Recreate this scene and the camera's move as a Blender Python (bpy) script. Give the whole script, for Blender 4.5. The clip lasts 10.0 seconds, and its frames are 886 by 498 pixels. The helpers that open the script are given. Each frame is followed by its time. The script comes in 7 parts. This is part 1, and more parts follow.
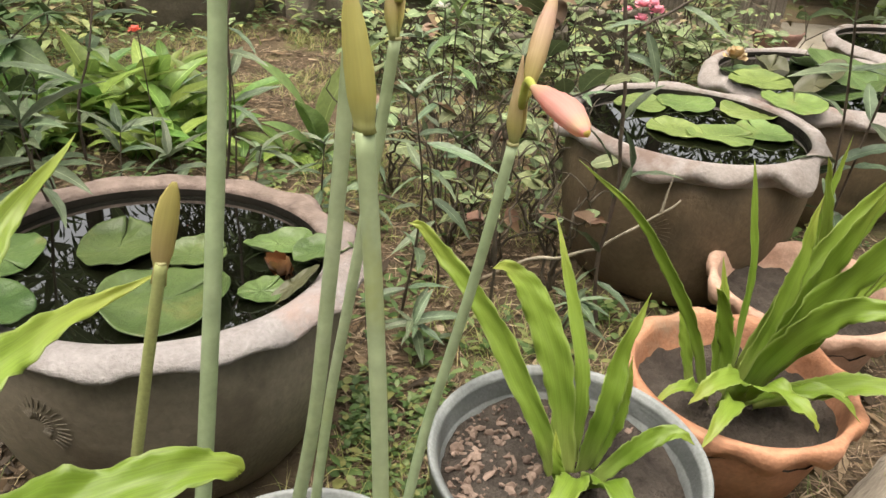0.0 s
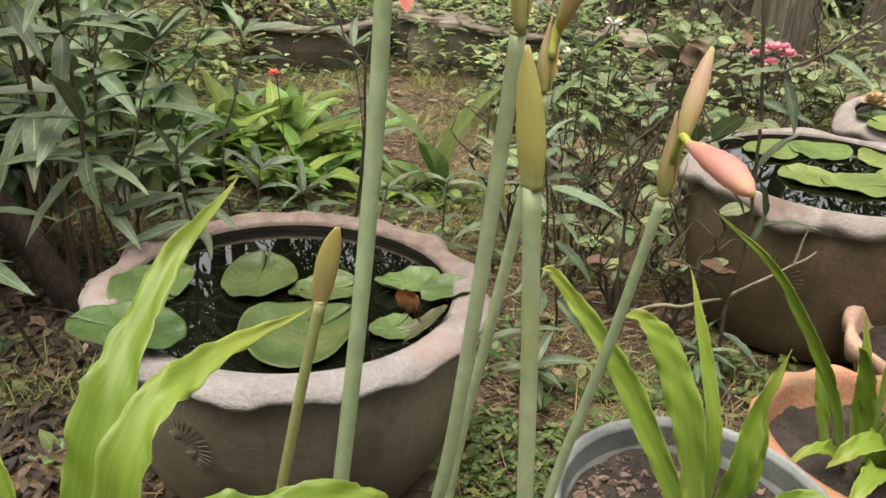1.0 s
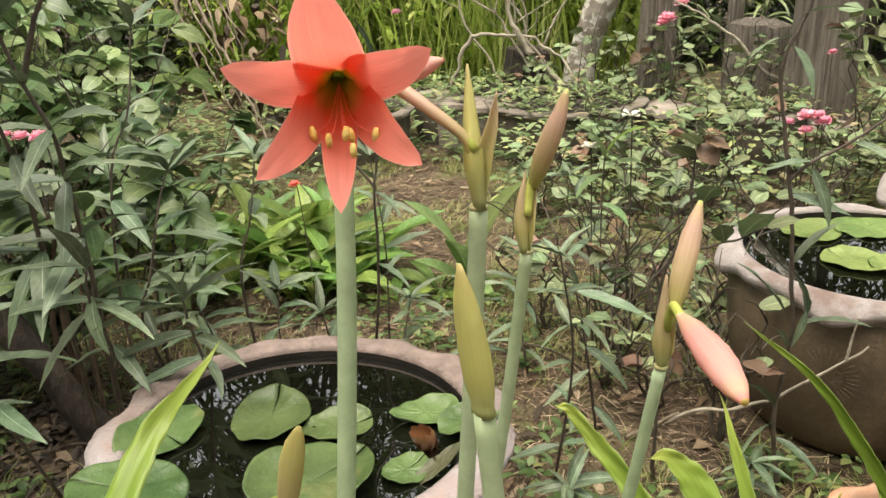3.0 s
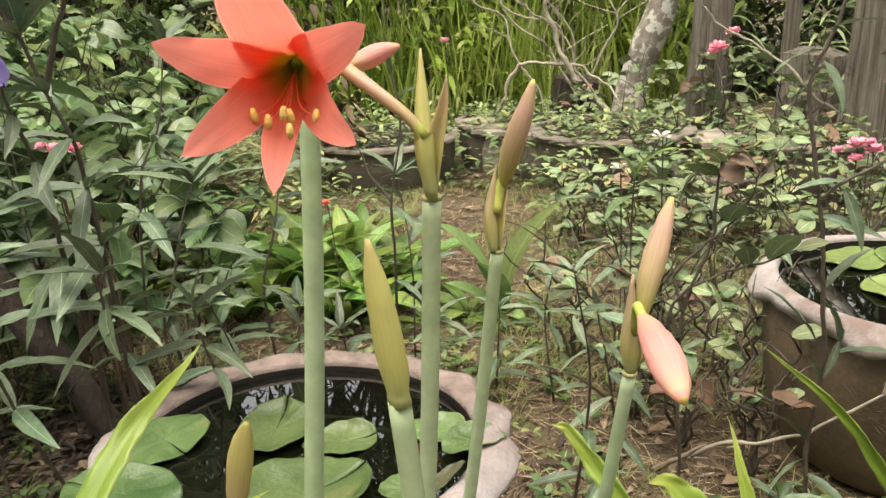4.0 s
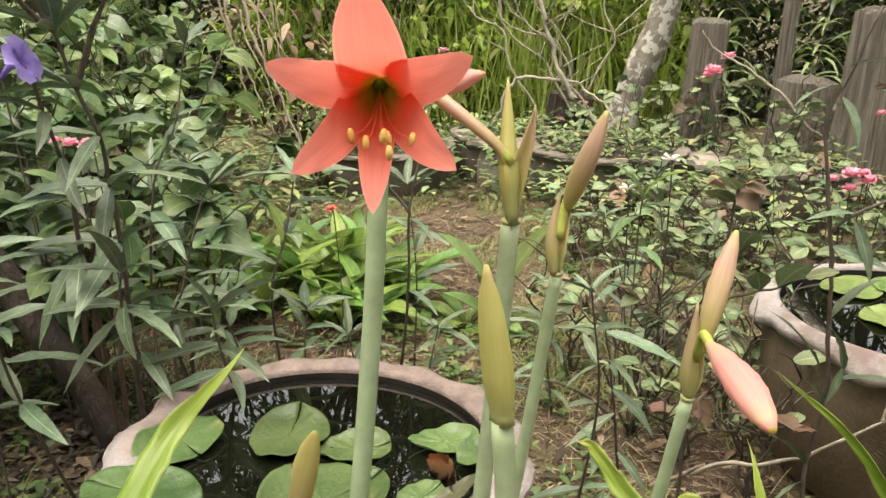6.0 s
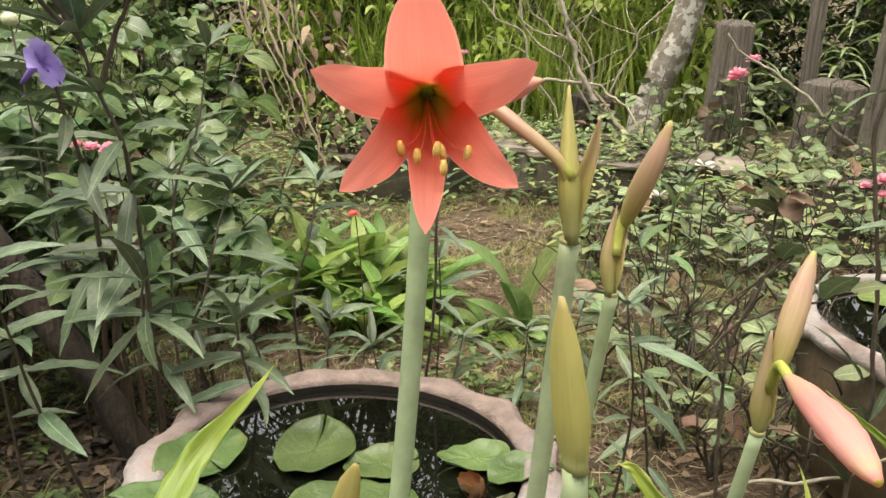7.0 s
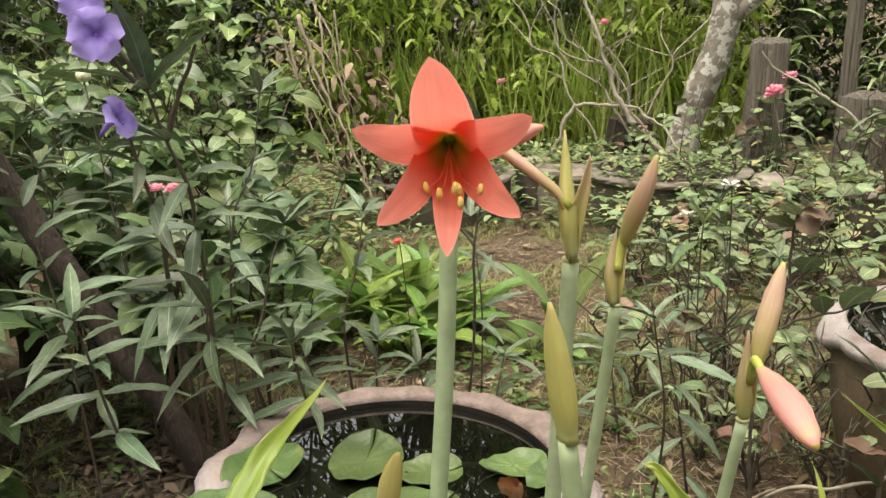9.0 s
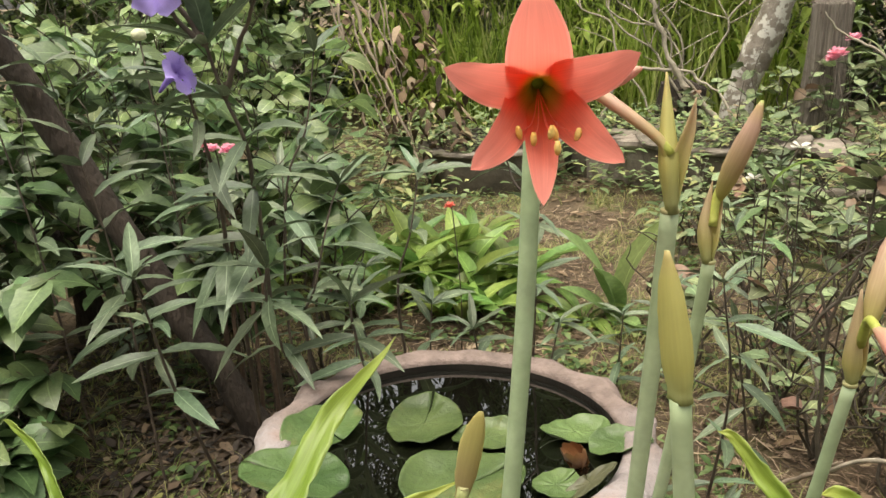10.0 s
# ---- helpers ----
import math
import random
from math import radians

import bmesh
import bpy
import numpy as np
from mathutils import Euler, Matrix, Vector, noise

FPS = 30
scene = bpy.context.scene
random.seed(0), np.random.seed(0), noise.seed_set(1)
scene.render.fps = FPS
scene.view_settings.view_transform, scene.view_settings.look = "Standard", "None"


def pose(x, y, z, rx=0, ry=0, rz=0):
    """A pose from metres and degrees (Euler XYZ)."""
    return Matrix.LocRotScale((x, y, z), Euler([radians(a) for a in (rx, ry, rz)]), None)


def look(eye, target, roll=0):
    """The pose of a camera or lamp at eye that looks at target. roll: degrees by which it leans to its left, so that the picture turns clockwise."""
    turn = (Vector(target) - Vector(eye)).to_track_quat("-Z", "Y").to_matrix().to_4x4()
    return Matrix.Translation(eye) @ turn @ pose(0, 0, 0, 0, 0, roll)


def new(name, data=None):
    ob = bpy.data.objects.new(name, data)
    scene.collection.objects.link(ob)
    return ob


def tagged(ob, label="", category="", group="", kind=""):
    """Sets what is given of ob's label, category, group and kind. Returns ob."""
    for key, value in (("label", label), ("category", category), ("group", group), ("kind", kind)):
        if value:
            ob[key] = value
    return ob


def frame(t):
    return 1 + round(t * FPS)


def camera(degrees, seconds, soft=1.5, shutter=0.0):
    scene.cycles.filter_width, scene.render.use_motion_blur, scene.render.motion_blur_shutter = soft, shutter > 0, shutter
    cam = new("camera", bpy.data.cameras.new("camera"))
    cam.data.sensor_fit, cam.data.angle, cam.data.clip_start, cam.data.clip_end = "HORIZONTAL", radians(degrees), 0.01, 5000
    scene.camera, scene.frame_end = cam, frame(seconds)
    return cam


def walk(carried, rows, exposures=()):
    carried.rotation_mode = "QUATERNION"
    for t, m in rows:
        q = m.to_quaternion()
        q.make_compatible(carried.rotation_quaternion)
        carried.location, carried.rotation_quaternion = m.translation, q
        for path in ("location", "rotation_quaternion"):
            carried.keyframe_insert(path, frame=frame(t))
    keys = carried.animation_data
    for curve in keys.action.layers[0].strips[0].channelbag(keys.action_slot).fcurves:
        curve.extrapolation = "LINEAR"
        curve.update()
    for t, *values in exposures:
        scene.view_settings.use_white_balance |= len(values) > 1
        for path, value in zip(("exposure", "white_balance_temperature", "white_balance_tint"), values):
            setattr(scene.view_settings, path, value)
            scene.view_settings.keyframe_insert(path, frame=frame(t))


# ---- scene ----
cam = camera(58.96, 10.0, soft=1.5)
PATH = [
    (0, (-0.0018, -0.0034, 0.9954), (0.0372, 1.7488, 0.0319), 4.52),
    (0.5, (-0.0103, -0.0189, 0.9975), (-0.0174, 1.7338, 0.0342), 2.91),
    (1, (-0.0392, -0.0162, 1.0100), (-0.2715, 1.7568, 0.1141), 2.55),
    (1.5, (-0.0540, 0.0084, 1.0145), (-0.4443, 1.7757, 0.1636), 1.81),
    (2, (-0.0468, 0.0410, 1.0200), (-0.4794, 1.8171, 0.2086), 1.95),
    (2.5, (-0.0147, 0.0513, 1.0837), (-0.4311, 1.8711, 0.3660), -2.31),
    (2.7, (-0.0042, 0.0677, 1.0765), (-0.3559, 1.8863, 0.3220), -2.14),
    (3.8, (0.0635, 0.1068, 1.0530), (-0.4560, 1.9254, 0.4027), -4.16),
    (4, (0.0784, 0.1124, 1.0315), (-0.4373, 1.9306, 0.3770), -2.88),
    (4.5, (0.0958, 0.1099, 1.0223), (-0.4188, 1.9222, 0.3512), -4.50),
    (5, (0.0693, 0.0919, 1.0074), (-0.4300, 1.9082, 0.3352), -2.61),
    (5.5, (0.0494, 0.0820, 1.0079), (-0.4316, 1.9015, 0.3312), -0.14),
    (6, (0.0145, 0.0812, 1.0481), (-0.4483, 1.9192, 0.4096), 0.19),
    (6.2, (-0.0000, 0.0894, 1.0516), (-0.4764, 1.9351, 0.4462), 0.74),
    (7.3, (-0.0213, 0.1185, 1.0458), (-0.5408, 1.9410, 0.4065), -0.25),
    (7.5, (-0.0147, 0.1170, 1.0505), (-0.5545, 1.9493, 0.4577), -0.34),
    (8, (-0.0195, 0.1182, 1.0452), (-0.5710, 1.9589, 0.4906), -1.84),
    (8.5, (-0.0178, 0.1122, 1.0424), (-0.5814, 1.9547, 0.5059), -1.97),
    (8.7, (-0.0178, 0.1122, 1.0424), (-0.5814, 1.9547, 0.5059), -1.97),
    (8.9, (0.0252, 0.0253, 1.0762), (-0.5942, 1.8395, 0.5061), -2.64),
    (9, (0.0252, 0.0253, 1.0762), (-0.5942, 1.8395, 0.5061), -2.64),
    (9.5, (0.0133, 0.0360, 1.0572), (-0.6137, 1.8313, 0.4376), -2.36),
    (10, (-0.0188, 0.0369, 1.0552), (-0.7279, 1.7940, 0.4152), -3.08),
]
walk(cam, [(t, look(eye, target, roll)) for t, eye, target, roll in PATH], exposures=[(0, 1.17, 7250, 8), (0.5, 1.05, 7250, 8), (1.0, 0.94, 7250, 8), (1.5, 1.13, 7250, 8), (2.0, 1.32, 7250, 8), (2.5, 1.17, 7250, 8), (4.0, 1.28, 7250, 8), (5.0, 1.38, 7250, 8), (6.0, 1.28, 7250, 8), (7.5, 1.15, 7250, 8), (8.5, 1.12, 7250, 8), (10, 1.1, 7250, 8)])

# ---- world and sun: an overcast tropical garden ----
world = bpy.data.worlds.new("overcast_sky")
scene.world = world
world.use_nodes = True
wn = world.node_tree.nodes
sky = wn.new("ShaderNodeTexSky")
sky.sky_type, sky.sun_disc = "NISHITA", False
sky.sun_elevation, sky.sun_rotation = radians(78), radians(-151)
sky.air_density, sky.dust_density, sky.ozone_density = 0.9, 4.0, 1.0
wn["Background"].inputs["Strength"].default_value = 0.15
cloud = wn.new("ShaderNodeHueSaturation")
cloud.inputs["Saturation"].default_value, cloud.inputs["Value"].default_value = 0.28, 1.15
world.node_tree.links.new(sky.outputs["Color"], cloud.inputs["Color"])
world.node_tree.links.new(cloud.outputs["Color"], wn["Background"].inputs["Color"])
sun = new("sun", bpy.data.lights.new("sun", "SUN"))
sun.data.energy, sun.data.angle, sun.data.color = 1.5, radians(60), (1.0, 0.96, 0.9)
sun.matrix_world = look((-0.5, -0.9, 5.0), (0, 0, 0))

# ---- materials ----


def ramp(nt, fac, stops):
    r = nt.nodes.new("ShaderNodeValToRGB")
    el = r.color_ramp.elements
    while len(el) < len(stops):
        el.new(0.5)
    for e, (p, c) in zip(el, stops):
        e.position, e.color = p, (*c, 1)
    nt.links.new(fac, r.inputs["Fac"])
    return r.outputs["Color"]


def mixcol(nt, fac, a, b, mode="MIX"):
    m = nt.nodes.new("ShaderNodeMix")
    m.data_type, m.blend_type = "RGBA", mode
    for sock, v in ((m.inputs[0], fac), (m.inputs[6], a), (m.inputs[7], b)):
        if isinstance(v, bpy.types.NodeSocket):
            nt.links.new(v, sock)
        else:
            sock.default_value = v if isinstance(v, (int, float)) else (*v, 1)
    return m.outputs[2]


def noise_tex(nt, scale, detail=4, rough=0.55, coord="Object", stretch=None):
    tc = nt.nodes.new("ShaderNodeTexCoord")
    n = nt.nodes.new("ShaderNodeTexNoise")
    n.inputs["Scale"].default_value, n.inputs["Detail"].default_value, n.inputs["Roughness"].default_value = scale, detail, rough
    out = tc.outputs[coord]
    if stretch:
        mp = nt.nodes.new("ShaderNodeMapping")
        mp.inputs["Scale"].default_value = stretch
        nt.links.new(out, mp.inputs["Vector"])
        out = mp.outputs["Vector"]
    nt.links.new(out, n.inputs["Vector"])
    return n.outputs["Fac"]


def surface(name, dark, light, scale=20, fine=150, rough=0.7, bump=0.3, spots=None, spot_scale=6, spot_at=0.6, vary=0.0,
            stretch=None, translucent=0.0, spec=0.5, height=0.004, rib=0.0, spot_soft=0.12):
    """A matt or waxy surface: two colours mixed by broad and fine noise, optional stains, variation from object to object."""
    m = bpy.data.materials.new(name)
    m.use_nodes = True
    nt = m.node_tree
    bsdf = nt.nodes["Principled BSDF"]
    broad, grain = noise_tex(nt, scale, 5, 0.6, stretch=stretch), noise_tex(nt, fine, 3, 0.6, stretch=stretch)
    col = ramp(nt, broad, [(0.3, dark), (0.7, light)])
    g = ramp(nt, grain, [(0.25, (0.72, 0.72, 0.72)), (0.75, (1.15, 1.15, 1.15))])
    col = mixcol(nt, 0.8, col, g, "MULTIPLY")
    if spots:
        s = ramp(nt, noise_tex(nt, spot_scale, 6, 0.65), [(spot_at, (0, 0, 0)), (spot_at + spot_soft, (1, 1, 1))])
        col = mixcol(nt, s, col, spots)
    if rib:
        uv = nt.nodes.new("ShaderNodeUVMap")
        sep = nt.nodes.new("ShaderNodeSeparateXYZ")
        nt.links.new(uv.outputs["UV"], sep.inputs[0])
        mid = nt.nodes.new("ShaderNodeMath")
        mid.operation, mid.inputs[1].default_value, mid.inputs[2].default_value = "COMPARE", 0.5, 0.022
        nt.links.new(sep.outputs["Y"], mid.inputs[0])
        off = nt.nodes.new("ShaderNodeMath")
        off.operation, off.inputs[1].default_value = "SUBTRACT", 0.5
        nt.links.new(sep.outputs["Y"], off.inputs[0])
        away = nt.nodes.new("ShaderNodeMath")
        away.operation = "ABSOLUTE"
        nt.links.new(off.outputs[0], away.inputs[0])
        run = nt.nodes.new("ShaderNodeMath")
        run.operation, run.inputs[1].default_value = "MULTIPLY_ADD", -0.32
        nt.links.new(away.outputs[0], run.inputs[0])
        nt.links.new(sep.outputs["X"], run.inputs[2])
        wav = nt.nodes.new("ShaderNodeMath")
        wav.operation, wav.inputs[1].default_value = "MULTIPLY", 62.0
        nt.links.new(run.outputs[0], wav.inputs[0])
        sn = nt.nodes.new("ShaderNodeMath")
        sn.operation = "SINE"
        nt.links.new(wav.outputs[0], sn.inputs[0])
        vein = ramp(nt, sn.outputs[0], [(0.55, (1, 1, 1)), (1.0, (1 + 0.3 * rib, 1 + 0.3 * rib, 1 + 0.3 * rib))])
        col = mixcol(nt, 1.0, col, vein, "MULTIPLY")
        col = mixcol(nt, mid.outputs[0], col, tuple(min(0.6, c * (1 + 0.7 * rib) + 0.01) for c in light))
    if vary:
        oi = nt.nodes.new("ShaderNodeObjectInfo")
        hsv = nt.nodes.new("ShaderNodeHueSaturation")
        mh = nt.nodes.new("ShaderNodeMapRange")
        mh.inputs["To Min"].default_value, mh.inputs["To Max"].default_value = 0.5 - 0.035 * vary, 0.5 + 0.035 * vary
        mv = nt.nodes.new("ShaderNodeMapRange")
        mv.inputs["To Min"].default_value, mv.inputs["To Max"].default_value = 1 - 0.4 * vary, 1 + 0.4 * vary
        frac = nt.nodes.new("ShaderNodeMath")
        frac.operation = "FRACT"
        mul = nt.nodes.new("ShaderNodeMath")
        mul.operation, mul.inputs[1].default_value = "MULTIPLY", 7.31
        nt.links.new(oi.outputs["Random"], mh.inputs["Value"])
        nt.links.new(oi.outputs["Random"], mul.inputs[0])
        nt.links.new(mul.outputs[0], frac.inputs[0])
        nt.links.new(frac.outputs[0], mv.inputs["Value"])
        nt.links.new(mh.outputs[0], hsv.inputs["Hue"])
        nt.links.new(mv.outputs[0], hsv.inputs["Value"])
        nt.links.new(col, hsv.inputs["Color"])
        col = hsv.outputs["Color"]
    nt.links.new(col, bsdf.inputs["Base Color"])
    bsdf.inputs["Roughness"].default_value = rough
    bsdf.inputs["Specular IOR Level"].default_value = spec
    if bump:
        b = nt.nodes.new("ShaderNodeBump")
        b.inputs["Strength"].default_value, b.inputs["Distance"].default_value = bump, height
        add = nt.nodes.new("ShaderNodeMath")
        nt.links.new(broad, add.inputs[0])
        nt.links.new(grain, add.inputs[1])
        nt.links.new(add.outputs[0], b.inputs["Height"])
        nt.links.new(b.outputs["Normal"], bsdf.inputs["Normal"])
    if translucent:
        tr = nt.nodes.new("ShaderNodeBsdfTranslucent")
        mx = nt.nodes.new("ShaderNodeMixShader")
        mx.inputs[0].default_value = translucent
        nt.links.new(col, tr.inputs["Color"])
        nt.links.new(bsdf.outputs[0], mx.inputs[1])
        nt.links.new(tr.outputs[0], mx.inputs[2])
        nt.links.new(mx.outputs[0], nt.nodes["Material Output"].inputs["Surface"])
    return m


def island_leaf(name, stops, rough=0.55, translucent=0.25):
    """Leaves joined in one mesh: the colour differs from leaf to leaf."""
    m = bpy.data.materials.new(name)
    m.use_nodes = True
    nt = m.node_tree
    bsdf = nt.nodes["Principled BSDF"]
    geo = nt.nodes.new("ShaderNodeNewGeometry")
    col = ramp(nt, geo.outputs["Random Per Island"], stops)
    g = ramp(nt, noise_tex(nt, 60, 3), [(0.3, (0.75, 0.75, 0.75)), (0.7, (1.15, 1.15, 1.15))])
    col = mixcol(nt, 0.8, col, g, "MULTIPLY")
    nt.links.new(col, bsdf.inputs["Base Color"])
    bsdf.inputs["Roughness"].default_value = rough
    tr = nt.nodes.new("ShaderNodeBsdfTranslucent")
    mx = nt.nodes.new("ShaderNodeMixShader")
    mx.inputs[0].default_value = translucent
    nt.links.new(col, tr.inputs["Color"])
    nt.links.new(bsdf.outputs[0], mx.inputs[1])
    nt.links.new(tr.outputs[0], mx.inputs[2])
    nt.links.new(mx.outputs[0], nt.nodes["Material Output"].inputs["Surface"])
    return m


def petal_mat(name, stops, rough=0.45, translucent=0.3, veins=0.14, edge=None):
    """A petal: colours run from its base (u = 0) to its tip (u = 1), with faint veins along it."""
    m = bpy.data.materials.new(name)
    m.use_nodes = True
    nt = m.node_tree
    bsdf = nt.nodes["Principled BSDF"]
    uv = nt.nodes.new("ShaderNodeUVMap")
    sep = nt.nodes.new("ShaderNodeSeparateXYZ")
    nt.links.new(uv.outputs["UV"], sep.inputs[0])
    col = ramp(nt, sep.outputs["X"], stops)
    mp = nt.nodes.new("ShaderNodeMapping")
    mp.inputs["Scale"].default_value = (2, 26, 1)
    nt.links.new(uv.outputs["UV"], mp.inputs["Vector"])
    n = nt.nodes.new("ShaderNodeTexNoise")
    n.inputs["Scale"].default_value, n.inputs["Detail"].default_value = 1.0, 3
    nt.links.new(mp.outputs["Vector"], n.inputs["Vector"])
    v = ramp(nt, n.outputs["Fac"], [(0.3, (0.8, 0.78, 0.76)), (0.7, (1.08, 1.1, 1.1))])
    col = mixcol(nt, veins * 3, col, v, "MULTIPLY")
    if edge:
        off = nt.nodes.new("ShaderNodeMath")
        off.operation, off.inputs[1].default_value = "SUBTRACT", 0.5
        nt.links.new(sep.outputs["Y"], off.inputs[0])
        away = nt.nodes.new("ShaderNodeMath")
        away.operation = "ABSOLUTE"
        nt.links.new(off.outputs[0], away.inputs[0])
        margin = ramp(nt, away.outputs[0], [(0.44, (0, 0, 0)), (0.5, (0.7, 0.7, 0.7))])
        col = mixcol(nt, margin, col, edge)
    nt.links.new(col, bsdf.inputs["Base Color"])
    bsdf.inputs["Roughness"].default_value = rough
    b = nt.nodes.new("ShaderNodeBump")
    b.inputs["Strength"].default_value, b.inputs["Distance"].default_value = 0.25, 0.001
    nt.links.new(n.outputs["Fac"], b.inputs["Height"])
    nt.links.new(b.outputs["Normal"], bsdf.inputs["Normal"])
    tr = nt.nodes.new("ShaderNodeBsdfTranslucent")
    mx = nt.nodes.new("ShaderNodeMixShader")
    mx.inputs[0].default_value = translucent
    nt.links.new(col, tr.inputs["Color"])
    nt.links.new(bsdf.outputs[0], mx.inputs[1])
    nt.links.new(tr.outputs[0], mx.inputs[2])
    nt.links.new(mx.outputs[0], nt.nodes["Material Output"].inputs["Surface"])
    return m


M = {}
M["soil"] = surface("soil", (0.062, 0.047, 0.032), (0.185, 0.138, 0.088), 5, 60, 0.95, 1.0, (0.13, 0.13, 0.055), 2.2, 0.53, spec=0.15, height=0.016)
M["potting_soil"] = surface("potting_soil", (0.035, 0.028, 0.024), (0.1, 0.083, 0.07), 18, 140, 0.9, 1.0, spec=0.2, height=0.012)
M["rim_paint"] = surface("limewashed_clay", (0.23, 0.195, 0.18), (0.36, 0.32, 0.305), 14, 120, 0.75, 0.6, (0.18, 0.125, 0.105), 6, 0.54)
# inner walls of the water bowls: near-black from rim to floor
M["dark_wall"] = surface("dark_inner_wall", (0.007, 0.006, 0.004), (0.02, 0.016, 0.011), 12, 80, 0.55, 0.6, spec=0.25)


def worn_rim():
    """Whitewash that has gone from the far side of the rim, down to pinkish clay."""
    m = surface("worn_whitewash", (0.21, 0.188, 0.185), (0.37, 0.342, 0.342), 9, 120, 0.8, 0.9, (0.3, 0.225, 0.205), 6, 0.54)
    nt = m.node_tree
    bsdf = nt.nodes["Principled BSDF"]
    white = bsdf.inputs["Base Color"].links[0].from_socket
    tc = nt.nodes.new("ShaderNodeTexCoord")
    sep = nt.nodes.new("ShaderNodeSeparateXYZ")
    nt.links.new(tc.outputs["Object"], sep.inputs[0])
    add = nt.nodes.new("ShaderNodeMath")
    add.operation, add.inputs[1].default_value = "MULTIPLY_ADD", 1.6
    nt.links.new(sep.outputs["Y"], add.inputs[0])
    nt.links.new(noise_tex(nt, 7, 6, 0.6), add.inputs[2])
    rng = nt.nodes.new("ShaderNodeMapRange")
    rng.inputs["From Min"].default_value, rng.inputs["From Max"].default_value = 1.95, 2.4
    nt.links.new(add.outputs[0], rng.inputs["Value"])
    clay = ramp(nt, noise_tex(nt, 25, 5), [(0.3, (0.12, 0.088, 0.074)), (0.7, (0.255, 0.192, 0.166))])
    nt.links.new(mixcol(nt, rng.outputs[0], white, clay), bsdf.inputs["Base Color"])
    return m


M["rim_worn"] = worn_rim()
M["clay_body"] = surface("grey_brown_clay", (0.13, 0.11, 0.082), (0.26, 0.222, 0.172), 5, 90, 0.6, 0.6, (0.105, 0.085, 0.063), 3, 0.57)
M["clay_brown"] = surface("dark_brown_clay", (0.095, 0.066, 0.04), (0.19, 0.137, 0.085), 5, 90, 0.6, 0.6, (0.08, 0.06, 0.038), 4, 0.55)
M["terracotta"] = surface("terracotta", (0.36, 0.155, 0.082), (0.56, 0.285, 0.175), 9, 110, 0.8, 0.6, (0.36, 0.23, 0.155), 5, 0.56)
M["terracotta_pale"] = surface("pale_terracotta", (0.42, 0.24, 0.17), (0.62, 0.42, 0.33), 9, 110, 0.8, 0.5, (0.5, 0.45, 0.4), 5, 0.62)
M["plastic"] = surface("weathered_grey_plastic", (0.155, 0.167, 0.167), (0.29, 0.307, 0.308), 10, 200, 0.5, 0.2, (0.13, 0.12, 0.1), 7, 0.58)
M["scape"] = surface("scape_green", (0.38, 0.47, 0.255), (0.47, 0.55, 0.35), 9, 45, 0.5, 0.05, (0.38, 0.42, 0.17), 4, 0.58, translucent=0.2)
M["scape_dark"] = surface("scape_deep_green", (0.36, 0.465, 0.26), (0.46, 0.555, 0.35), 9, 45, 0.5, 0.05, translucent=0.2)
M["spathe"] = petal_mat("papery_spathe", [(0.0, (0.47, 0.49, 0.22)), (0.3, (0.6, 0.54, 0.22)), (0.7, (0.63, 0.5, 0.3)), (1.0, (0.6, 0.45, 0.3))], 0.6, 0.5, 0.18)
M["spathe_green"] = petal_mat("green_spathe", [(0.0, (0.5, 0.52, 0.24)), (0.3, (0.57, 0.54, 0.19)), (0.8, (0.58, 0.54, 0.2)), (1.0, (0.58, 0.48, 0.22))], 0.7, 0.45, 0.11)
M["scape_olive"] = surface("scape_olive", (0.3, 0.34, 0.12), (0.4, 0.43, 0.18), 9, 220, 0.5, 0.12, (0.4, 0.36, 0.17), 5, 0.56, translucent=0.2)
M["spathe_brown"] = petal_mat("brown_based_spathe", [(0.0, (0.42, 0.36, 0.16)), (0.25, (0.5, 0.4, 0.19)), (0.6, (0.52, 0.46, 0.17)), (1.0, (0.46, 0.4, 0.14))], 0.7, 0.45, 0.15)
M["node_green"] = surface("pedicel_yellow_green", (0.36, 0.4, 0.06), (0.48, 0.5, 0.13), 30, 200, 0.5, 0.1, translucent=0.15)
M["petal"] = petal_mat("salmon_petal", [(0.0, (0.3, 0.23, 0.035)), (0.2, (0.46, 0.32, 0.06)), (0.36, (0.6, 0.27, 0.07)), (0.5, (0.86, 0.165, 0.1)), (0.64, (0.88, 0.235, 0.175)), (1.0, (0.88, 0.285, 0.23))], 0.55, 0.48, 0.16, (0.86, 0.36, 0.29))
M["bud"] = petal_mat("pink_bud", [(0.0, (0.55, 0.46, 0.12)), (0.14, (0.64, 0.42, 0.27)), (0.45, (0.72, 0.34, 0.3)), (0.8, (0.72, 0.38, 0.325)), (0.93, (0.68, 0.43, 0.29)), (1.0, (0.74, 0.3, 0.28))], 0.65, 0.35, veins=0.18)
M["bud_tan"] = petal_mat("tan_bud", [(0.0, (0.5, 0.48, 0.12)), (0.35, (0.5, 0.38, 0.19)), (0.75, (0.57, 0.37, 0.28)), (0.95, (0.52, 0.38, 0.2)), (1.0, (0.42, 0.5, 0.13))], veins=0.2)
M["filament"] = surface("filament", (0.85, 0.2, 0.13), (0.88, 0.26, 0.18), 50, 300, 0.5, 0)
M["anther"] = surface("yellow_anther", (0.74, 0.5, 0.1), (0.85, 0.64, 0.24), 120, 400, 0.8, 0.2)
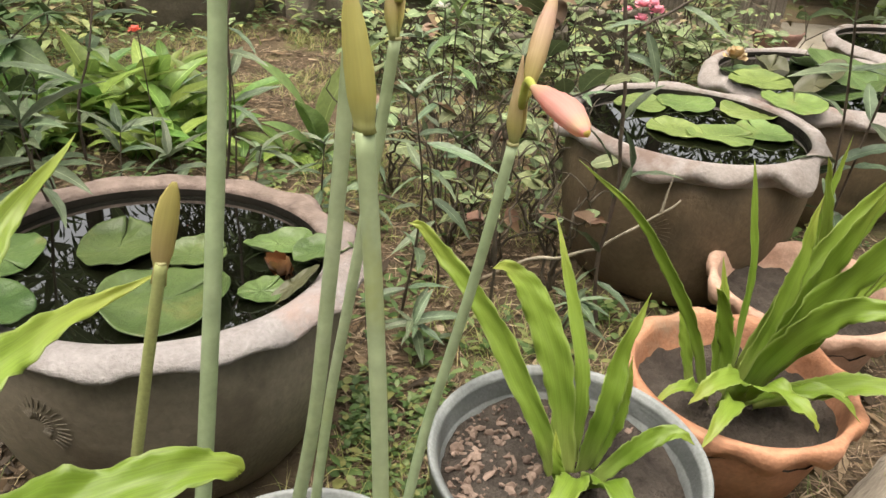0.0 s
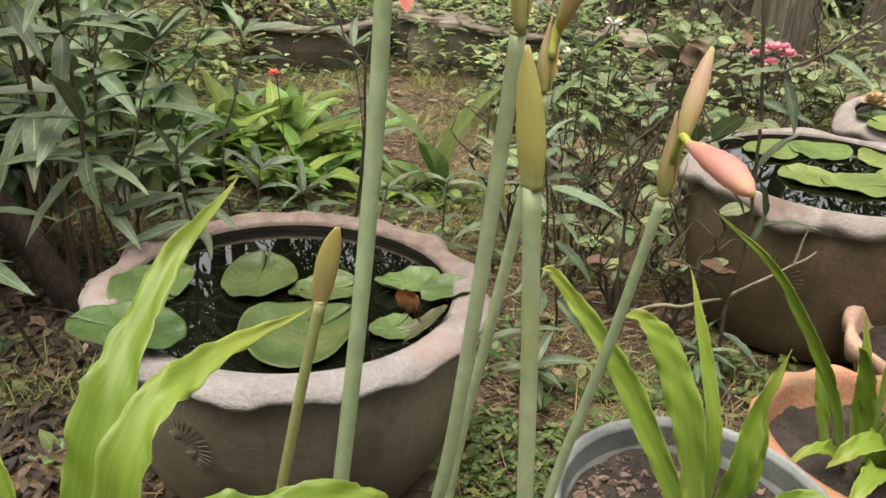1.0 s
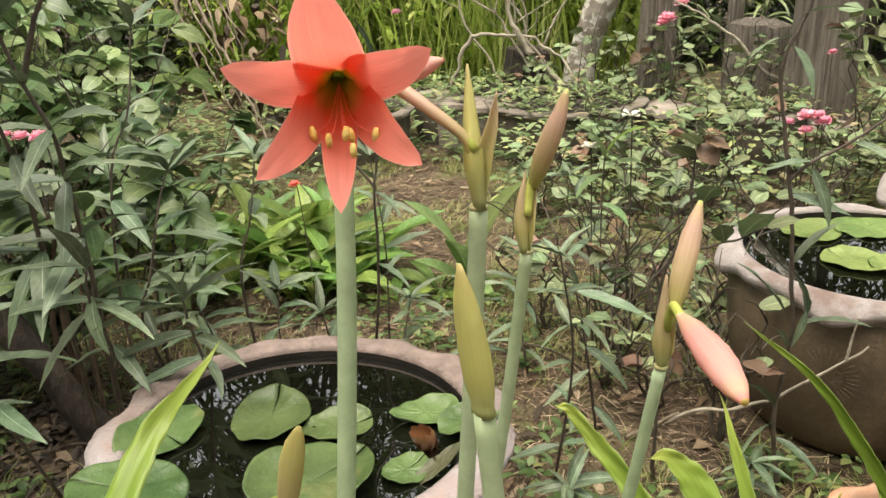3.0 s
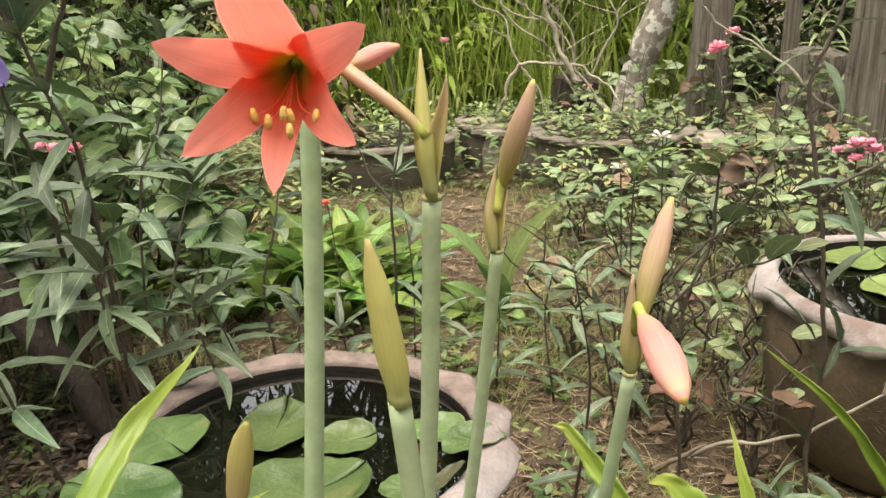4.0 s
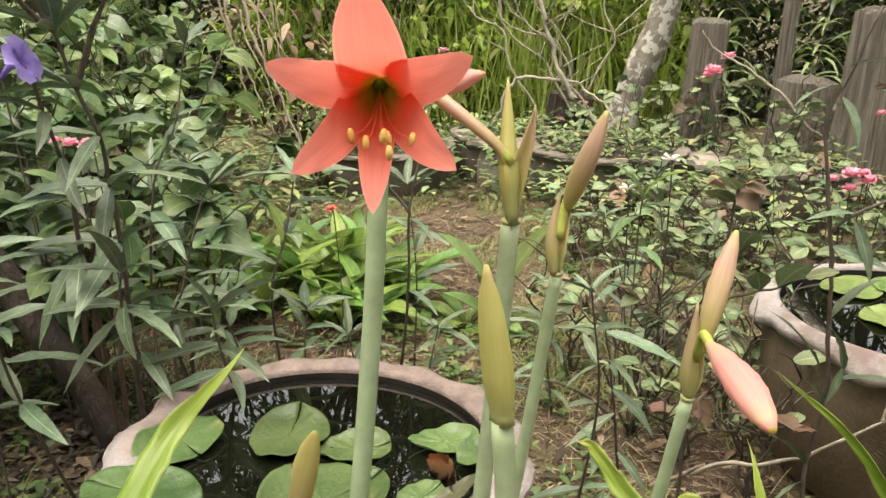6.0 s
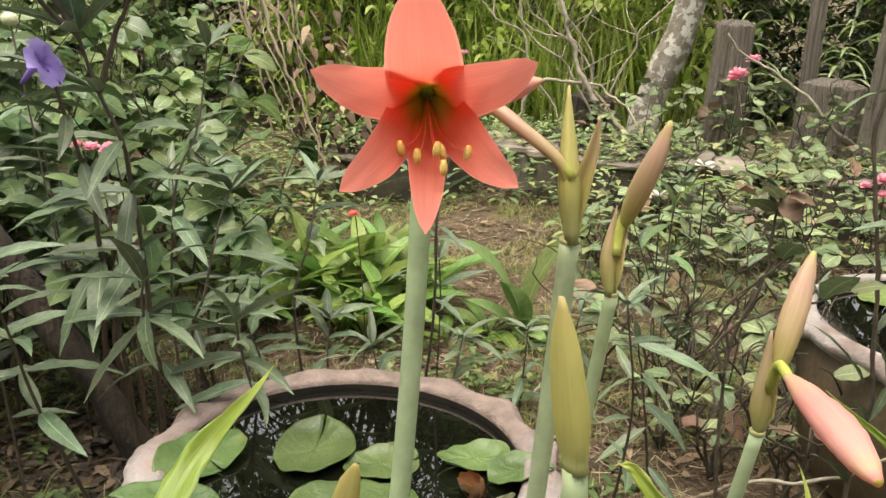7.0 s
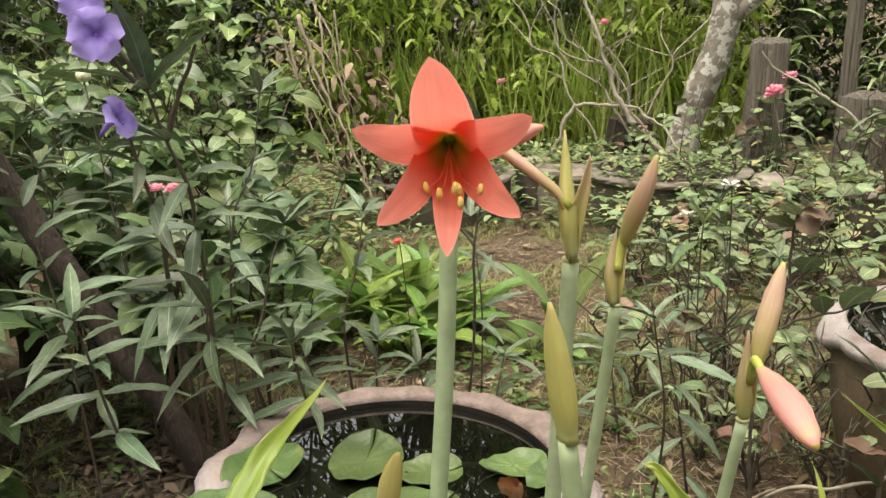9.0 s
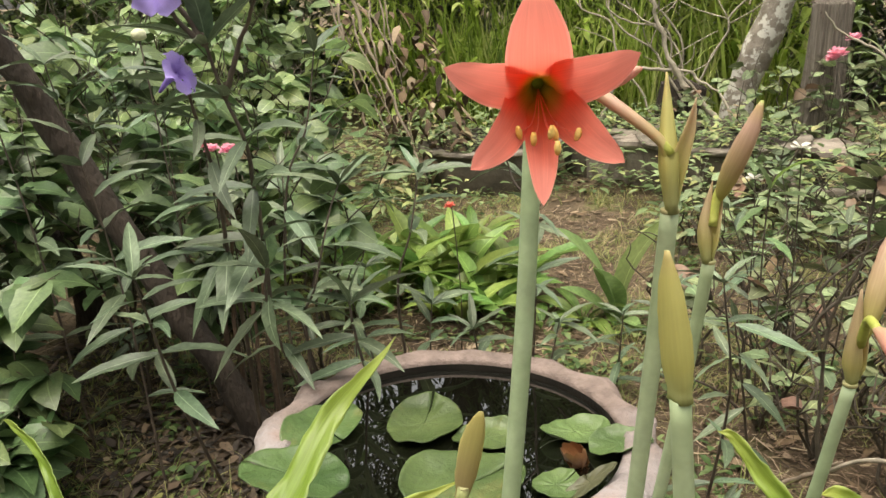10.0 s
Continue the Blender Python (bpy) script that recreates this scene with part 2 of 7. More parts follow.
M["strap"] = petal_mat("strap_leaf", [(0.0, (0.36, 0.42, 0.13)), (0.2, (0.235, 0.36, 0.055)), (0.6, (0.29, 0.415, 0.065)), (1.0, (0.42, 0.46, 0.09))], 0.4, 0.42, 0.33, (0.36, 0.44, 0.15))
M["strap_dark"] = petal_mat("strap_leaf_deep", [(0.0, (0.3, 0.38, 0.11)), (0.25, (0.17, 0.28, 0.035)), (0.7, (0.225, 0.34, 0.045)), (1.0, (0.34, 0.41, 0.08))], 0.36, 0.4, 0.33, (0.3, 0.39, 0.12))
M["water"] = surface("pond_water", (0.003, 0.003, 0.002), (0.005, 0.005, 0.003), 3, 20, 0.01, 0.0, spec=1.0)
M["water"].node_tree.nodes["Principled BSDF"].inputs["IOR"].default_value = 2.0
M["pad"] = surface("lily_pad", (0.05, 0.092, 0.028), (0.12, 0.18, 0.062), 11, 120, 0.3, 0.5, (0.17, 0.17, 0.06), 9, 0.57, vary=0.5, translucent=0.08, spec=0.35)
M["pad_light"] = surface("light_lily_pad", (0.11, 0.17, 0.045), (0.23, 0.31, 0.1), 11, 120, 0.32, 0.5, (0.2, 0.2, 0.07), 9, 0.57, vary=0.5, translucent=0.1, spec=0.35)
M["pad_under"] = surface("lily_pad_underside", (0.045, 0.05, 0.02), (0.09, 0.085, 0.038), 14, 120, 0.5, 0.2)
M["lily_bud"] = surface("brown_lily_bud", (0.15, 0.06, 0.024), (0.3, 0.14, 0.055), 40, 200, 0.5, 0.2)
M["ruellia"] = surface("ruellia_leaf", (0.06, 0.092, 0.05), (0.185, 0.24, 0.143), 14, 120, 0.4, 0.25, vary=0.85, translucent=0.12, spec=0.4, rib=0.5)
M["ruellia_stem"] = surface("ruellia_stem", (0.055, 0.04, 0.034), (0.12, 0.09, 0.065), 30, 200, 0.6, 0.2)
M["broad"] = surface("broad_leaf", (0.15, 0.23, 0.09), (0.32, 0.42, 0.18), 20, 120, 0.36, 0.25, vary=0.9, translucent=0.32, spec=0.6, rib=0.4)
M["broad_dark"] = surface("dark_broad_leaf", (0.06, 0.105, 0.04), (0.14, 0.205, 0.08), 20, 120, 0.38, 0.25, vary=0.8, translucent=0.12, spec=0.45, rib=0.4)
M["basal"] = surface("basal_leaf", (0.11, 0.2, 0.04), (0.235, 0.355, 0.09), 18, 120, 0.42, 0.25, vary=0.9, translucent=0.35, rib=0.4)
M["pale_basal"] = surface("pale_basal_leaf", (0.2, 0.3, 0.1), (0.34, 0.45, 0.18), 18, 120, 0.42, 0.25, vary=0.5, translucent=0.35, rib=0.4)
M["rose"] = surface("rose_leaf", (0.11, 0.15, 0.068), (0.265, 0.32, 0.165), 30, 160, 0.55, 0.3, vary=1.0, translucent=0.12, spec=0.35, rib=0.4)
M["rose_red"] = surface("reddish_young_leaf", (0.16, 0.095, 0.06), (0.32, 0.2, 0.13), 30, 160, 0.5, 0.2, vary=0.6, translucent=0.2)
M["twig"] = surface("shrub_twig", (0.045, 0.035, 0.025), (0.1, 0.08, 0.055), 40, 200, 0.8, 0.3)
M["bark"] = surface("dark_bark", (0.02, 0.014, 0.01), (0.058, 0.042, 0.03), 12, 90, 0.9, 1.0, (0.075, 0.06, 0.045), 8, 0.62, stretch=(1, 1, 0.35), height=0.012)
M["lichen_bark"] = surface("lichen_bark", (0.14, 0.115, 0.09), (0.32, 0.28, 0.23), 14, 90, 0.9, 0.8, (0.52, 0.5, 0.44), 13, 0.5, height=0.008, spot_soft=0.035)
M["post"] = surface("weathered_post_wood", (0.17, 0.135, 0.105), (0.47, 0.41, 0.34), 22, 140, 0.9, 1.0, (0.1, 0.08, 0.06), 8, 0.6, stretch=(4.5, 4.5, 0.14), height=0.025)
M["pale_twig"] = surface("pale_branch", (0.24, 0.205, 0.155), (0.42, 0.37, 0.29), 30, 150, 0.85, 0.4)
M["dead_stick"] = surface("dead_stick", (0.2, 0.155, 0.11), (0.36, 0.29, 0.22), 20, 150, 0.9, 0.5)
M["violet"] = petal_mat("violet_petal", [(0.0, (0.14, 0.07, 0.34)), (0.3, (0.32, 0.22, 0.66)), (1.0, (0.46, 0.36, 0.8))], 0.6, 0.35)
M["pink"] = surface("pink_petal", (0.8, 0.24, 0.36), (0.87, 0.5, 0.58), 60, 200, 0.6, 0, vary=0.4, translucent=0.3)
M["white"] = surface("white_petal", (0.7, 0.66, 0.58), (0.82, 0.8, 0.74), 60, 200, 0.6, 0, translucent=0.3)
M["red"] = surface("red_petal", (0.8, 0.14, 0.1), (0.85, 0.26, 0.2), 60, 200, 0.6, 0, translucent=0.3)
M["slate"] = surface("mossy_stone", (0.17, 0.137, 0.107), (0.36, 0.31, 0.26), 8, 80, 0.9, 0.8, (0.14, 0.14, 0.07), 5, 0.58)
M["weed"] = island_leaf("weed_leaves", [(0.0, (0.04, 0.08, 0.018)), (0.4, (0.085, 0.15, 0.04)), (0.75, (0.16, 0.225, 0.08)), (0.95, (0.24, 0.24, 0.08))], 0.5, 0.25)
M["pale_weed"] = island_leaf("pale_weed_leaves", [(0.0, (0.07, 0.115, 0.04)), (0.35, (0.16, 0.23, 0.09)), (0.7, (0.28, 0.36, 0.17)), (0.88, (0.37, 0.41, 0.15)), (1.0, (0.38, 0.28, 0.18))], 0.45, 0.25)
M["grass"] = island_leaf("grass_blades", [(0.0, (0.1, 0.15, 0.03)), (0.4, (0.21, 0.26, 0.065)), (0.7, (0.33, 0.33, 0.12)), (1.0, (0.42, 0.33, 0.17))])
M["litter"] = island_leaf("leaf_litter", [(0.0, (0.035, 0.024, 0.014)), (0.45, (0.1, 0.066, 0.038)), (0.85, (0.21, 0.14, 0.08)), (1.0, (0.4, 0.31, 0.21))], 0.85, 0.05)
M["reed"] = island_leaf("reed_blades", [(0.0, (0.11, 0.18, 0.03)), (0.3, (0.31, 0.43, 0.075)), (0.7, (0.5, 0.61, 0.16)), (1.0, (0.62, 0.62, 0.28))], 0.45, 0.55)
M["hedge"] = island_leaf("hedge_leaves", [(0.0, (0.025, 0.042, 0.012)), (0.5, (0.075, 0.12, 0.03)), (1.0, (0.22, 0.3, 0.08))], 0.4, 0.25)
M["canopy"] = island_leaf("canopy_leaves", [(0.0, (0.03, 0.05, 0.02)), (0.5, (0.06, 0.1, 0.03)), (1.0, (0.1, 0.15, 0.05))])

# ---- mesh helpers ----


def part(name, bm, material, parent=None, label="", smooth=True):
    me = bpy.data.meshes.new(name)
    bm.normal_update()
    bm.to_mesh(me)
    bm.free()
    me.materials.append(material)
    if smooth:
        me.polygons.foreach_set("use_smooth", [True] * len(me.polygons))
    ob = new(name, me)
    if parent is not None:
        ob.parent = parent
        ob.matrix_parent_inverse = Matrix.Translation(-parent_place(parent))
    if label:
        ob["label"] = label
    return ob


def parent_place(ob):
    """World place of a parent that was only moved, never turned."""
    p = Vector(ob.location)
    if ob.parent is not None and ob.matrix_parent_inverse == Matrix.Identity(4):
        p += parent_place(ob.parent)
    return p


def thing(name, place, label, category, group="", kind=""):
    ob = new(name)
    ob.empty_display_size = 0.05
    ob.location = place
    return tagged(ob, label, category, group, kind)


def spline(pts, n):
    """Catmull-Rom through the points, n samples."""
    P = [Vector(p) for p in pts]
    if len(P) == 2:
        return [P[0].lerp(P[1], k / (n - 1)) for k in range(n)]
    P = [2 * P[0] - P[1]] + P + [2 * P[-1] - P[-2]]
    out, m = [], len(P) - 3
    for k in range(n):
        s = k / (n - 1) * m
        i = min(int(s), m - 1)
        u = s - i
        a, b, c, d = P[i:i + 4]
        out.append(0.5 * (2 * b + (c - a) * u + (2 * a - 5 * b + 4 * c - d) * u * u + (3 * b - a - 3 * c + d) * u ** 3))
    return out


def tube(bm, pts, radius, sides=8, cap=True, flat=1.0):
    """A tube along pts; radius is a number or a function of 0..1."""
    rings, up = [], Vector((0.13, 0.31, 0.94)).normalized()
    n = len(pts)
    uvl = bm.loops.layers.uv.verify()
    for k, p in enumerate(pts):
        d = (pts[min(k + 1, n - 1)] - pts[max(k - 1, 0)]).normalized()
        side = d.cross(up)
        if side.length < 0.05:
            side = d.cross(Vector((1, 0, 0)))
        side.normalize()
        up = side.cross(d).normalized()
        r = radius(k / (n - 1)) if callable(radius) else radius
        rings.append([bm.verts.new(p + side * (math.cos(a) * r) + up * (math.sin(a) * r * flat)) for a in (2 * math.pi * j / sides for j in range(sides))])
    for k in range(n - 1):
        for j in range(sides):
            f = bm.faces.new((rings[k][j], rings[k][(j + 1) % sides], rings[k + 1][(j + 1) % sides], rings[k + 1][j]))
            for l, (u, v) in zip(f.loops, ((k, j), (k, j + 1), (k + 1, j + 1), (k + 1, j))):
                l[uvl].uv = (u / (n - 1), v / sides)
    if cap:
        bm.faces.new(rings[0][::-1])
        bm.faces.new(rings[-1])
    return rings


def lathe(profile, sides, wave=None, cap=True):
    """A turned body: profile of (radius, height); wave(angle, index, radius, height) gives both anew."""
    bm = bmesh.new()
    rings = []
    for i, (r, z) in enumerate(profile):
        ring = []
        for j in range(sides):
            a = 2 * math.pi * j / sides
            rr, zz = wave(a, i, r, z) if wave else (r, z)
            ring.append(bm.verts.new((rr * math.cos(a), rr * math.sin(a), zz)))
        rings.append(ring)
    for i in range(len(rings) - 1):
        for j in range(sides):
            bm.faces.new((rings[i][j], rings[i][(j + 1) % sides], rings[i + 1][(j + 1) % sides], rings[i + 1][j]))
    if cap:
        bm.faces.new(rings[0][::-1])
        bm.faces.new(rings[-1])
    return bm


def blade(pts, width, fold=0.25, up=(0, 0, 1), cross=4, ripple=0.0, thick=0.0, frill=0.0):
    """A leaf or petal along pts: width is a function of 0..1, folded along its midrib; uv runs along and across it."""
    bm = bmesh.new()
    uvl = bm.loops.layers.uv.verify()
    n, up, rows = len(pts), Vector(up), []
    for k, p in enumerate(pts):
        t = k / (n - 1)
        d = (pts[min(k + 1, n - 1)] - pts[max(k - 1, 0)]).normalized()
        side = d.cross(up)
        if side.length < 0.05:
            side = d.cross(Vector((0.7, 0.7, 0)))
        side.normalize()
        nrm = side.cross(d).normalized()
        w = max(width(t), 0.0003)
        row = []
        for c in range(cross + 1):
            v = 2 * c / cross - 1
            lift = fold * w * (abs(v) ** 1.3) + ripple * w * abs(v) * (math.sin(t * 17 + 2.1 * v + 40 * p.x) + 0.7 * math.sin(t * 41 + 5 * v + 60 * p.y))
            jag = 1 + frill * abs(v) * (noise.noise((t * 26, v * 2, p.x * 60)) + 0.6 * noise.noise((t * 60, v * 2, p.y * 60))) if frill else 1
            row.append(bm.verts.new(p + side * (v * w * jag) + nrm * lift))
        rows.append(row)
    for k in range(n - 1):
        for c in range(cross):
            f = bm.faces.new((rows[k][c], rows[k][c + 1], rows[k + 1][c + 1], rows[k + 1][c]))
            for l, (u, v) in zip(f.loops, ((k, c), (k, c + 1), (k + 1, c + 1), (k + 1, c))):
                l[uvl].uv = (u / (n - 1), v / cross)
    if thick:
        bmesh.ops.recalc_face_normals(bm, faces=bm.faces)
        bmesh.ops.solidify(bm, geom=bm.faces[:], thickness=thick)
    return bm


def lance(t, wide=1.0, at=0.4):
    """Width of a leaf that tapers to both ends."""
    return wide * (math.sin(math.pi * t ** (math.log(0.5) / math.log(at)))) ** 0.85


LEAF = {}


def leaf_mesh(kind, material, length, wide, at, droop, fold, count=4, cross=2, segs=6, ripple=0.0):
    """A few leaf shapes of a kind, along +y from the origin, shared by all leaves of that kind."""
    for i in range(count):
        d = droop * (0.6 + 0.8 * random.random())
        bend = random.uniform(-0.12, 0.12)
        pts = [Vector((bend * length * t * t, length * (t - 0.25 * d * t * t), length * (-0.55 * d * t * t))) for t in (k / segs for k in range(segs + 1))]
        bm = blade(pts, lambda t: 0.5 * lance(max(t, 0.001), wide, at) + (0.0012 if t < 0.08 else 0), fold * random.uniform(0.6, 1.4), cross=cross, ripple=ripple)
        me = bpy.data.meshes.new(kind)
        bm.to_mesh(me)
        bm.free()
        me.materials.append(material)
        me.polygons.foreach_set("use_smooth", [True] * len(me.polygons))
        LEAF.setdefault(kind, []).append(me)


def put_leaf(kind, parent, base, direction, scale, roll=0.0, name="leaf"):
    """One leaf of a kind as a part of its plant."""
    d = Vector(direction).normalized()
    x = d.cross(Vector((0, 0, 1)))
    if x.length < 0.05:
        x = Vector((1, 0, 0))
    x.normalize()
    z = x.cross(d)
    m = Matrix((x, d, z)).transposed().to_4x4() @ Matrix.Rotation(roll, 4, "Y")
    ob = new(name, random.choice(LEAF[kind]))
    ob.parent = parent
    ob.matrix_basis = Matrix.Translation(Vector(base) - Vector(parent.location)) @ m @ Matrix.Scale(scale, 4)
    return ob


leaf_mesh("ruellia", M["ruellia"], 0.14, 0.0245, 0.38, 0.42, 0.3, count=10, ripple=0.14, segs=8, cross=4)
leaf_mesh("broad", M["broad"], 0.125, 0.068, 0.42, 0.6, 0.18, ripple=0.08, cross=4)
leaf_mesh("broad_dark", M["broad_dark"], 0.125, 0.068, 0.42, 0.6, 0.18, ripple=0.08)
leaf_mesh("basal", M["basal"], 0.2, 0.055, 0.55, 0.8, 0.25, segs=8)
leaf_mesh("pale_basal", M["pale_basal"], 0.2, 0.055, 0.55, 0.8, 0.25, segs=8)
leaf_mesh("lush", M["basal"], 0.2, 0.037, 0.5, 0.7, 0.3, segs=8, ripple=0.1)
M["long_leaf"] = surface("long_pale_leaf", (0.22, 0.3, 0.12), (0.4, 0.48, 0.25), 14, 120, 0.4, 0.2, vary=0.7, translucent=0.3, rib=0.5)
leaf_mesh("long_leaf", M["long_leaf"], 0.3, 0.032, 0.35, 1.0, 0.3, segs=10)
leaf_mesh("rose", M["rose"], 0.05, 0.03, 0.46, 0.35, 0.12, segs=6, cross=4, ripple=0.1)
leaf_mesh("rose_red", M["rose_red"], 0.05, 0.033, 0.46, 0.5, 0.15, segs=6, cross=4, ripple=0.1)


def ground_z(x, y):
    return 0.018 * noise.noise((x * 1.3, y * 1.3, 0.3)) + 0.008 * noise.noise((x * 6, y * 6, 1.7))

# ---- ground ----
bm = bmesh.new()
xs = [-400, -120, -40, -15, -8] + [-5 + 0.07 * i for i in range(143)] + [8, 15, 40, 120, 400]
ys = [-400, -120, -40, -12, -4] + [-1 + 0.07 * i for i in range(120)] + [10, 16, 40, 120, 400]
grid = [[bm.verts.new((x, y, ground_z(x, y) if abs(x) < 6 and -2 < y < 8 else 0)) for x in xs] for y in ys]
for j in range(len(ys) - 1):
    for i in range(len(xs) - 1):
        bm.faces.new((grid[j][i], grid[j][i + 1], grid[j + 1][i + 1], grid[j + 1][i]))
tagged(part("ground", bm, M["soil"]), "bare brown garden soil with moss, weeds and leaf litter", "ground", kind="structure")

# ---- lily bowls ----


def moved(bm, place, oval=(1, 1)):
    bmesh.ops.scale(bm, verts=bm.verts, vec=(oval[0], oval[1], 1))
    bmesh.ops.translate(bm, verts=bm.verts, vec=Vector(place))
    return bm


def lily_pad(parent, center, rx, ry, turn, z, tilt=(0.0, 0.0), notch=0.06, curl=0.012, label="", dome=0.0, mat="pad", lean=None):
    """A round floating leaf with a notch, its edge slightly lifted."""
    bm = bmesh.new()
    uvl = bm.loops.layers.uv.verify()
    rings, n = [], 44
    lobes = [random.uniform(0, 6.28) for _ in range(3)]
    for i, s in enumerate((0.004, 0.12, 0.3, 0.5, 0.68, 0.84, 0.95, 1.0)):
        ring = []
        for j in range(n + 1):
            a = notch / 2 * (0.25 + 0.75 * s) + (2 * math.pi - notch * (0.25 + 0.75 * s)) * j / n
            w = 1 + 0.025 * math.sin(3 * a + lobes[0]) + 0.018 * math.sin(7 * a + lobes[1])
            x, y = rx * s * w * math.cos(a), ry * s * w * math.sin(a)
            h = curl * max(0, s - 0.5) ** 2 * 4 * (0.7 + 0.6 * math.sin(2 * a + lobes[2])) + 0.0012 * math.sin(9 * a) * s + dome * s * s
            h += 0.0011 * math.cos(11 * a + lobes[0]) * s * (1.2 - s) + 0.006 * s * noise.noise((x * 30 + center[0] * 50, y * 30, center[1] * 40)) + tilt[0] * x + tilt[1] * y
            ring.append(bm.verts.new((x, y, h)))
        rings.append(ring)
    for i in range(7):
        for j in range(n):
            bm.faces.new((rings[i][j], rings[i + 1][j], rings[i + 1][j + 1], rings[i][j + 1]))
    bmesh.ops.recalc_face_normals(bm, faces=bm.faces)
    bmesh.ops.solidify(bm, geom=bm.faces[:], thickness=0.0015)
    bmesh.ops.transform(bm, matrix=Matrix.Translation((*center, z)) @ Matrix.Rotation(turn, 4, "Z"), verts=bm.verts)
    for v in bm.verts if lean else ():
        v.co.z += lean[0] * (v.co.x - center[0]) + lean[1] * (v.co.y - center[1])
    ob = part("lily_pad", bm, M[mat])
    return tagged(ob, label or "round green water lily pad floating in the bowl", "lily pad", "water lily pads")


def bowl(center, R, z, body_mat, rim_mat, wave, label, profile, inner=0.88, water=-0.018, oval=(1, 1), lip=1.0, dip=0.0):
    """An earthenware water bowl: body, flared wavy rim, and the still water in it."""
    x, y = center
    ob = thing("water_bowl", (x, y, 0), label, "water bowl", "earthenware water bowls")
    body = [(r * R, h * z) for r, h in profile]
    bm = lathe(body + [(R * inner * 1.02, z - 0.03)], 96, cap=False)
    part("body", moved(bm, (x, y, 0), oval), body_mat, ob)
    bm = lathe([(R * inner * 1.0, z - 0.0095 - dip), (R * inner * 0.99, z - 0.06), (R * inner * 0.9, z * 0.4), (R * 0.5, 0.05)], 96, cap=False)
    part("inner_wall", moved(bm, (x, y, 0), oval), M["dark_wall"], ob, "near-black inner wall")
    top = body[-1][0]
    mid = (R + R * inner) / 2
    rim = [(top - 0.006, z - 0.062 * lip), (top + 0.001, z - 0.044 * lip), (R - 0.012, z - 0.036 * lip), (R - 0.0015, z - 0.033 * lip), (R + 0.001, z - 0.028), (R - 0.0012, z - 0.0225),
           (mid + 0.006, z - 0.004 - 0.3 * dip), (R * inner + 0.009, z + 0.0005 - dip), (R * inner + 0.001, z - 0.004 - dip), (R * inner + 0.001, z - 0.014 - dip)]
    bm = lathe(rim, 180, wave, cap=False)
    part("rim", moved(bm, (x, y, 0), oval), rim_mat, ob, "wavy limewashed flared rim")
    bm = bmesh.new()
    bmesh.ops.create_circle(bm, cap_ends=True, segments=64, radius=R * inner * 0.985, matrix=Matrix.Translation((0, 0, z + water)))
    w = part("water", moved(bm, (x, y, 0), oval), M["water"], smooth=False)
    tagged(w, "still dark water reflecting trees and sky", "water", kind="structure")
    return ob


BODY = [(0.6, 0.0), (0.7, 0.06), (0.8, 0.2), (0.88, 0.42), (0.915, 0.62), (0.92, 0.78), (0.9, 0.86)]
BODY_B = [(0.66, 0.0), (0.75, 0.06), (0.84, 0.22), (0.9, 0.45), (0.93, 0.66), (0.93, 0.8), (0.9, 0.88)]


def wave_a(a, i, r, z):
    outer = 1.0 if 2 <= i <= 5 else 0.35 if i == 6 else 0.0
    s = 0.0045 * math.sin(15 * a + 0.8) + 0.004 * math.sin(5 * a + 2) + 0.008 * noise.noise((math.cos(a) * 6, math.sin(a) * 6, 3)) + 0.004 * noise.noise((math.cos(a) * 17, math.sin(a) * 22, 3))
    return r + outer * s, z + outer * (0.0048 * math.sin(15 * a + 1.6) + 0.002 * math.sin(4 * a) + 0.010 * noise.noise((math.cos(a) * 6, math.sin(a) * 6, 7)) + 0.003 * noise.noise((math.cos(a) * 17, math.sin(a) * 17, 7)))


def wave_b(a, i, r, z):
    outer = 1.0 if 2 <= i <= 5 else 0.5 if i == 6 else 0.0
    s = 0.022 * max(0, math.sin(6 * a + 1.2)) ** 1.5 + 0.006 * math.sin(11 * a)
    return r + outer * s - 0.006 * outer, z + outer * (0.006 * math.sin(9 * a + 1) - 0.9 * s + 0.006)


big = bowl((-0.434, 1.072), 0.316, 0.38, M["clay_body"], M["rim_worn"], wave_a, "grey-brown earthenware bowl with whitewashed scalloped rim, full of water", BODY, inner=0.815, water=-0.033, oval=(1.045, 0.956), dip=0.012)


def relief(ob, center, profile, angle, z, size, material):
    """A moulded fan of ribs that follows a bowl's side; profile is the body's (radius, height)."""
    def on_body(x, h):
        r = profile[-1][0]
        for (r0, h0), (r1, h1) in zip(profile, profile[1:]):
            if h0 <= h <= h1:
                r = r0 + (r1 - r0) * (h - h0) / (h1 - h0)
        f = math.radians(angle) + x / r
        return Vector((center[0] + r * math.cos(f), center[1] + r * math.sin(f), h))
    bm = bmesh.new()
    for k in range(17):
        a = -0.9 + 3.2 * k / 16
        for r0, r1 in ((0.22, 0.52), (0.6, 1.0)):
            pts = [on_body(math.cos(a) * r * size, z + math.sin(a) * r * size) for r in (r0, r0 * 0.6 + r1 * 0.4, r0 * 0.3 + r1 * 0.7, r1)]
            tube(bm, pts, lambda t: 0.0012 * math.sin(math.pi * (0.15 + 0.7 * t)), 6)
    part("relief", bm, material, ob, "moulded shell ornament")["kind"] = "stuff"


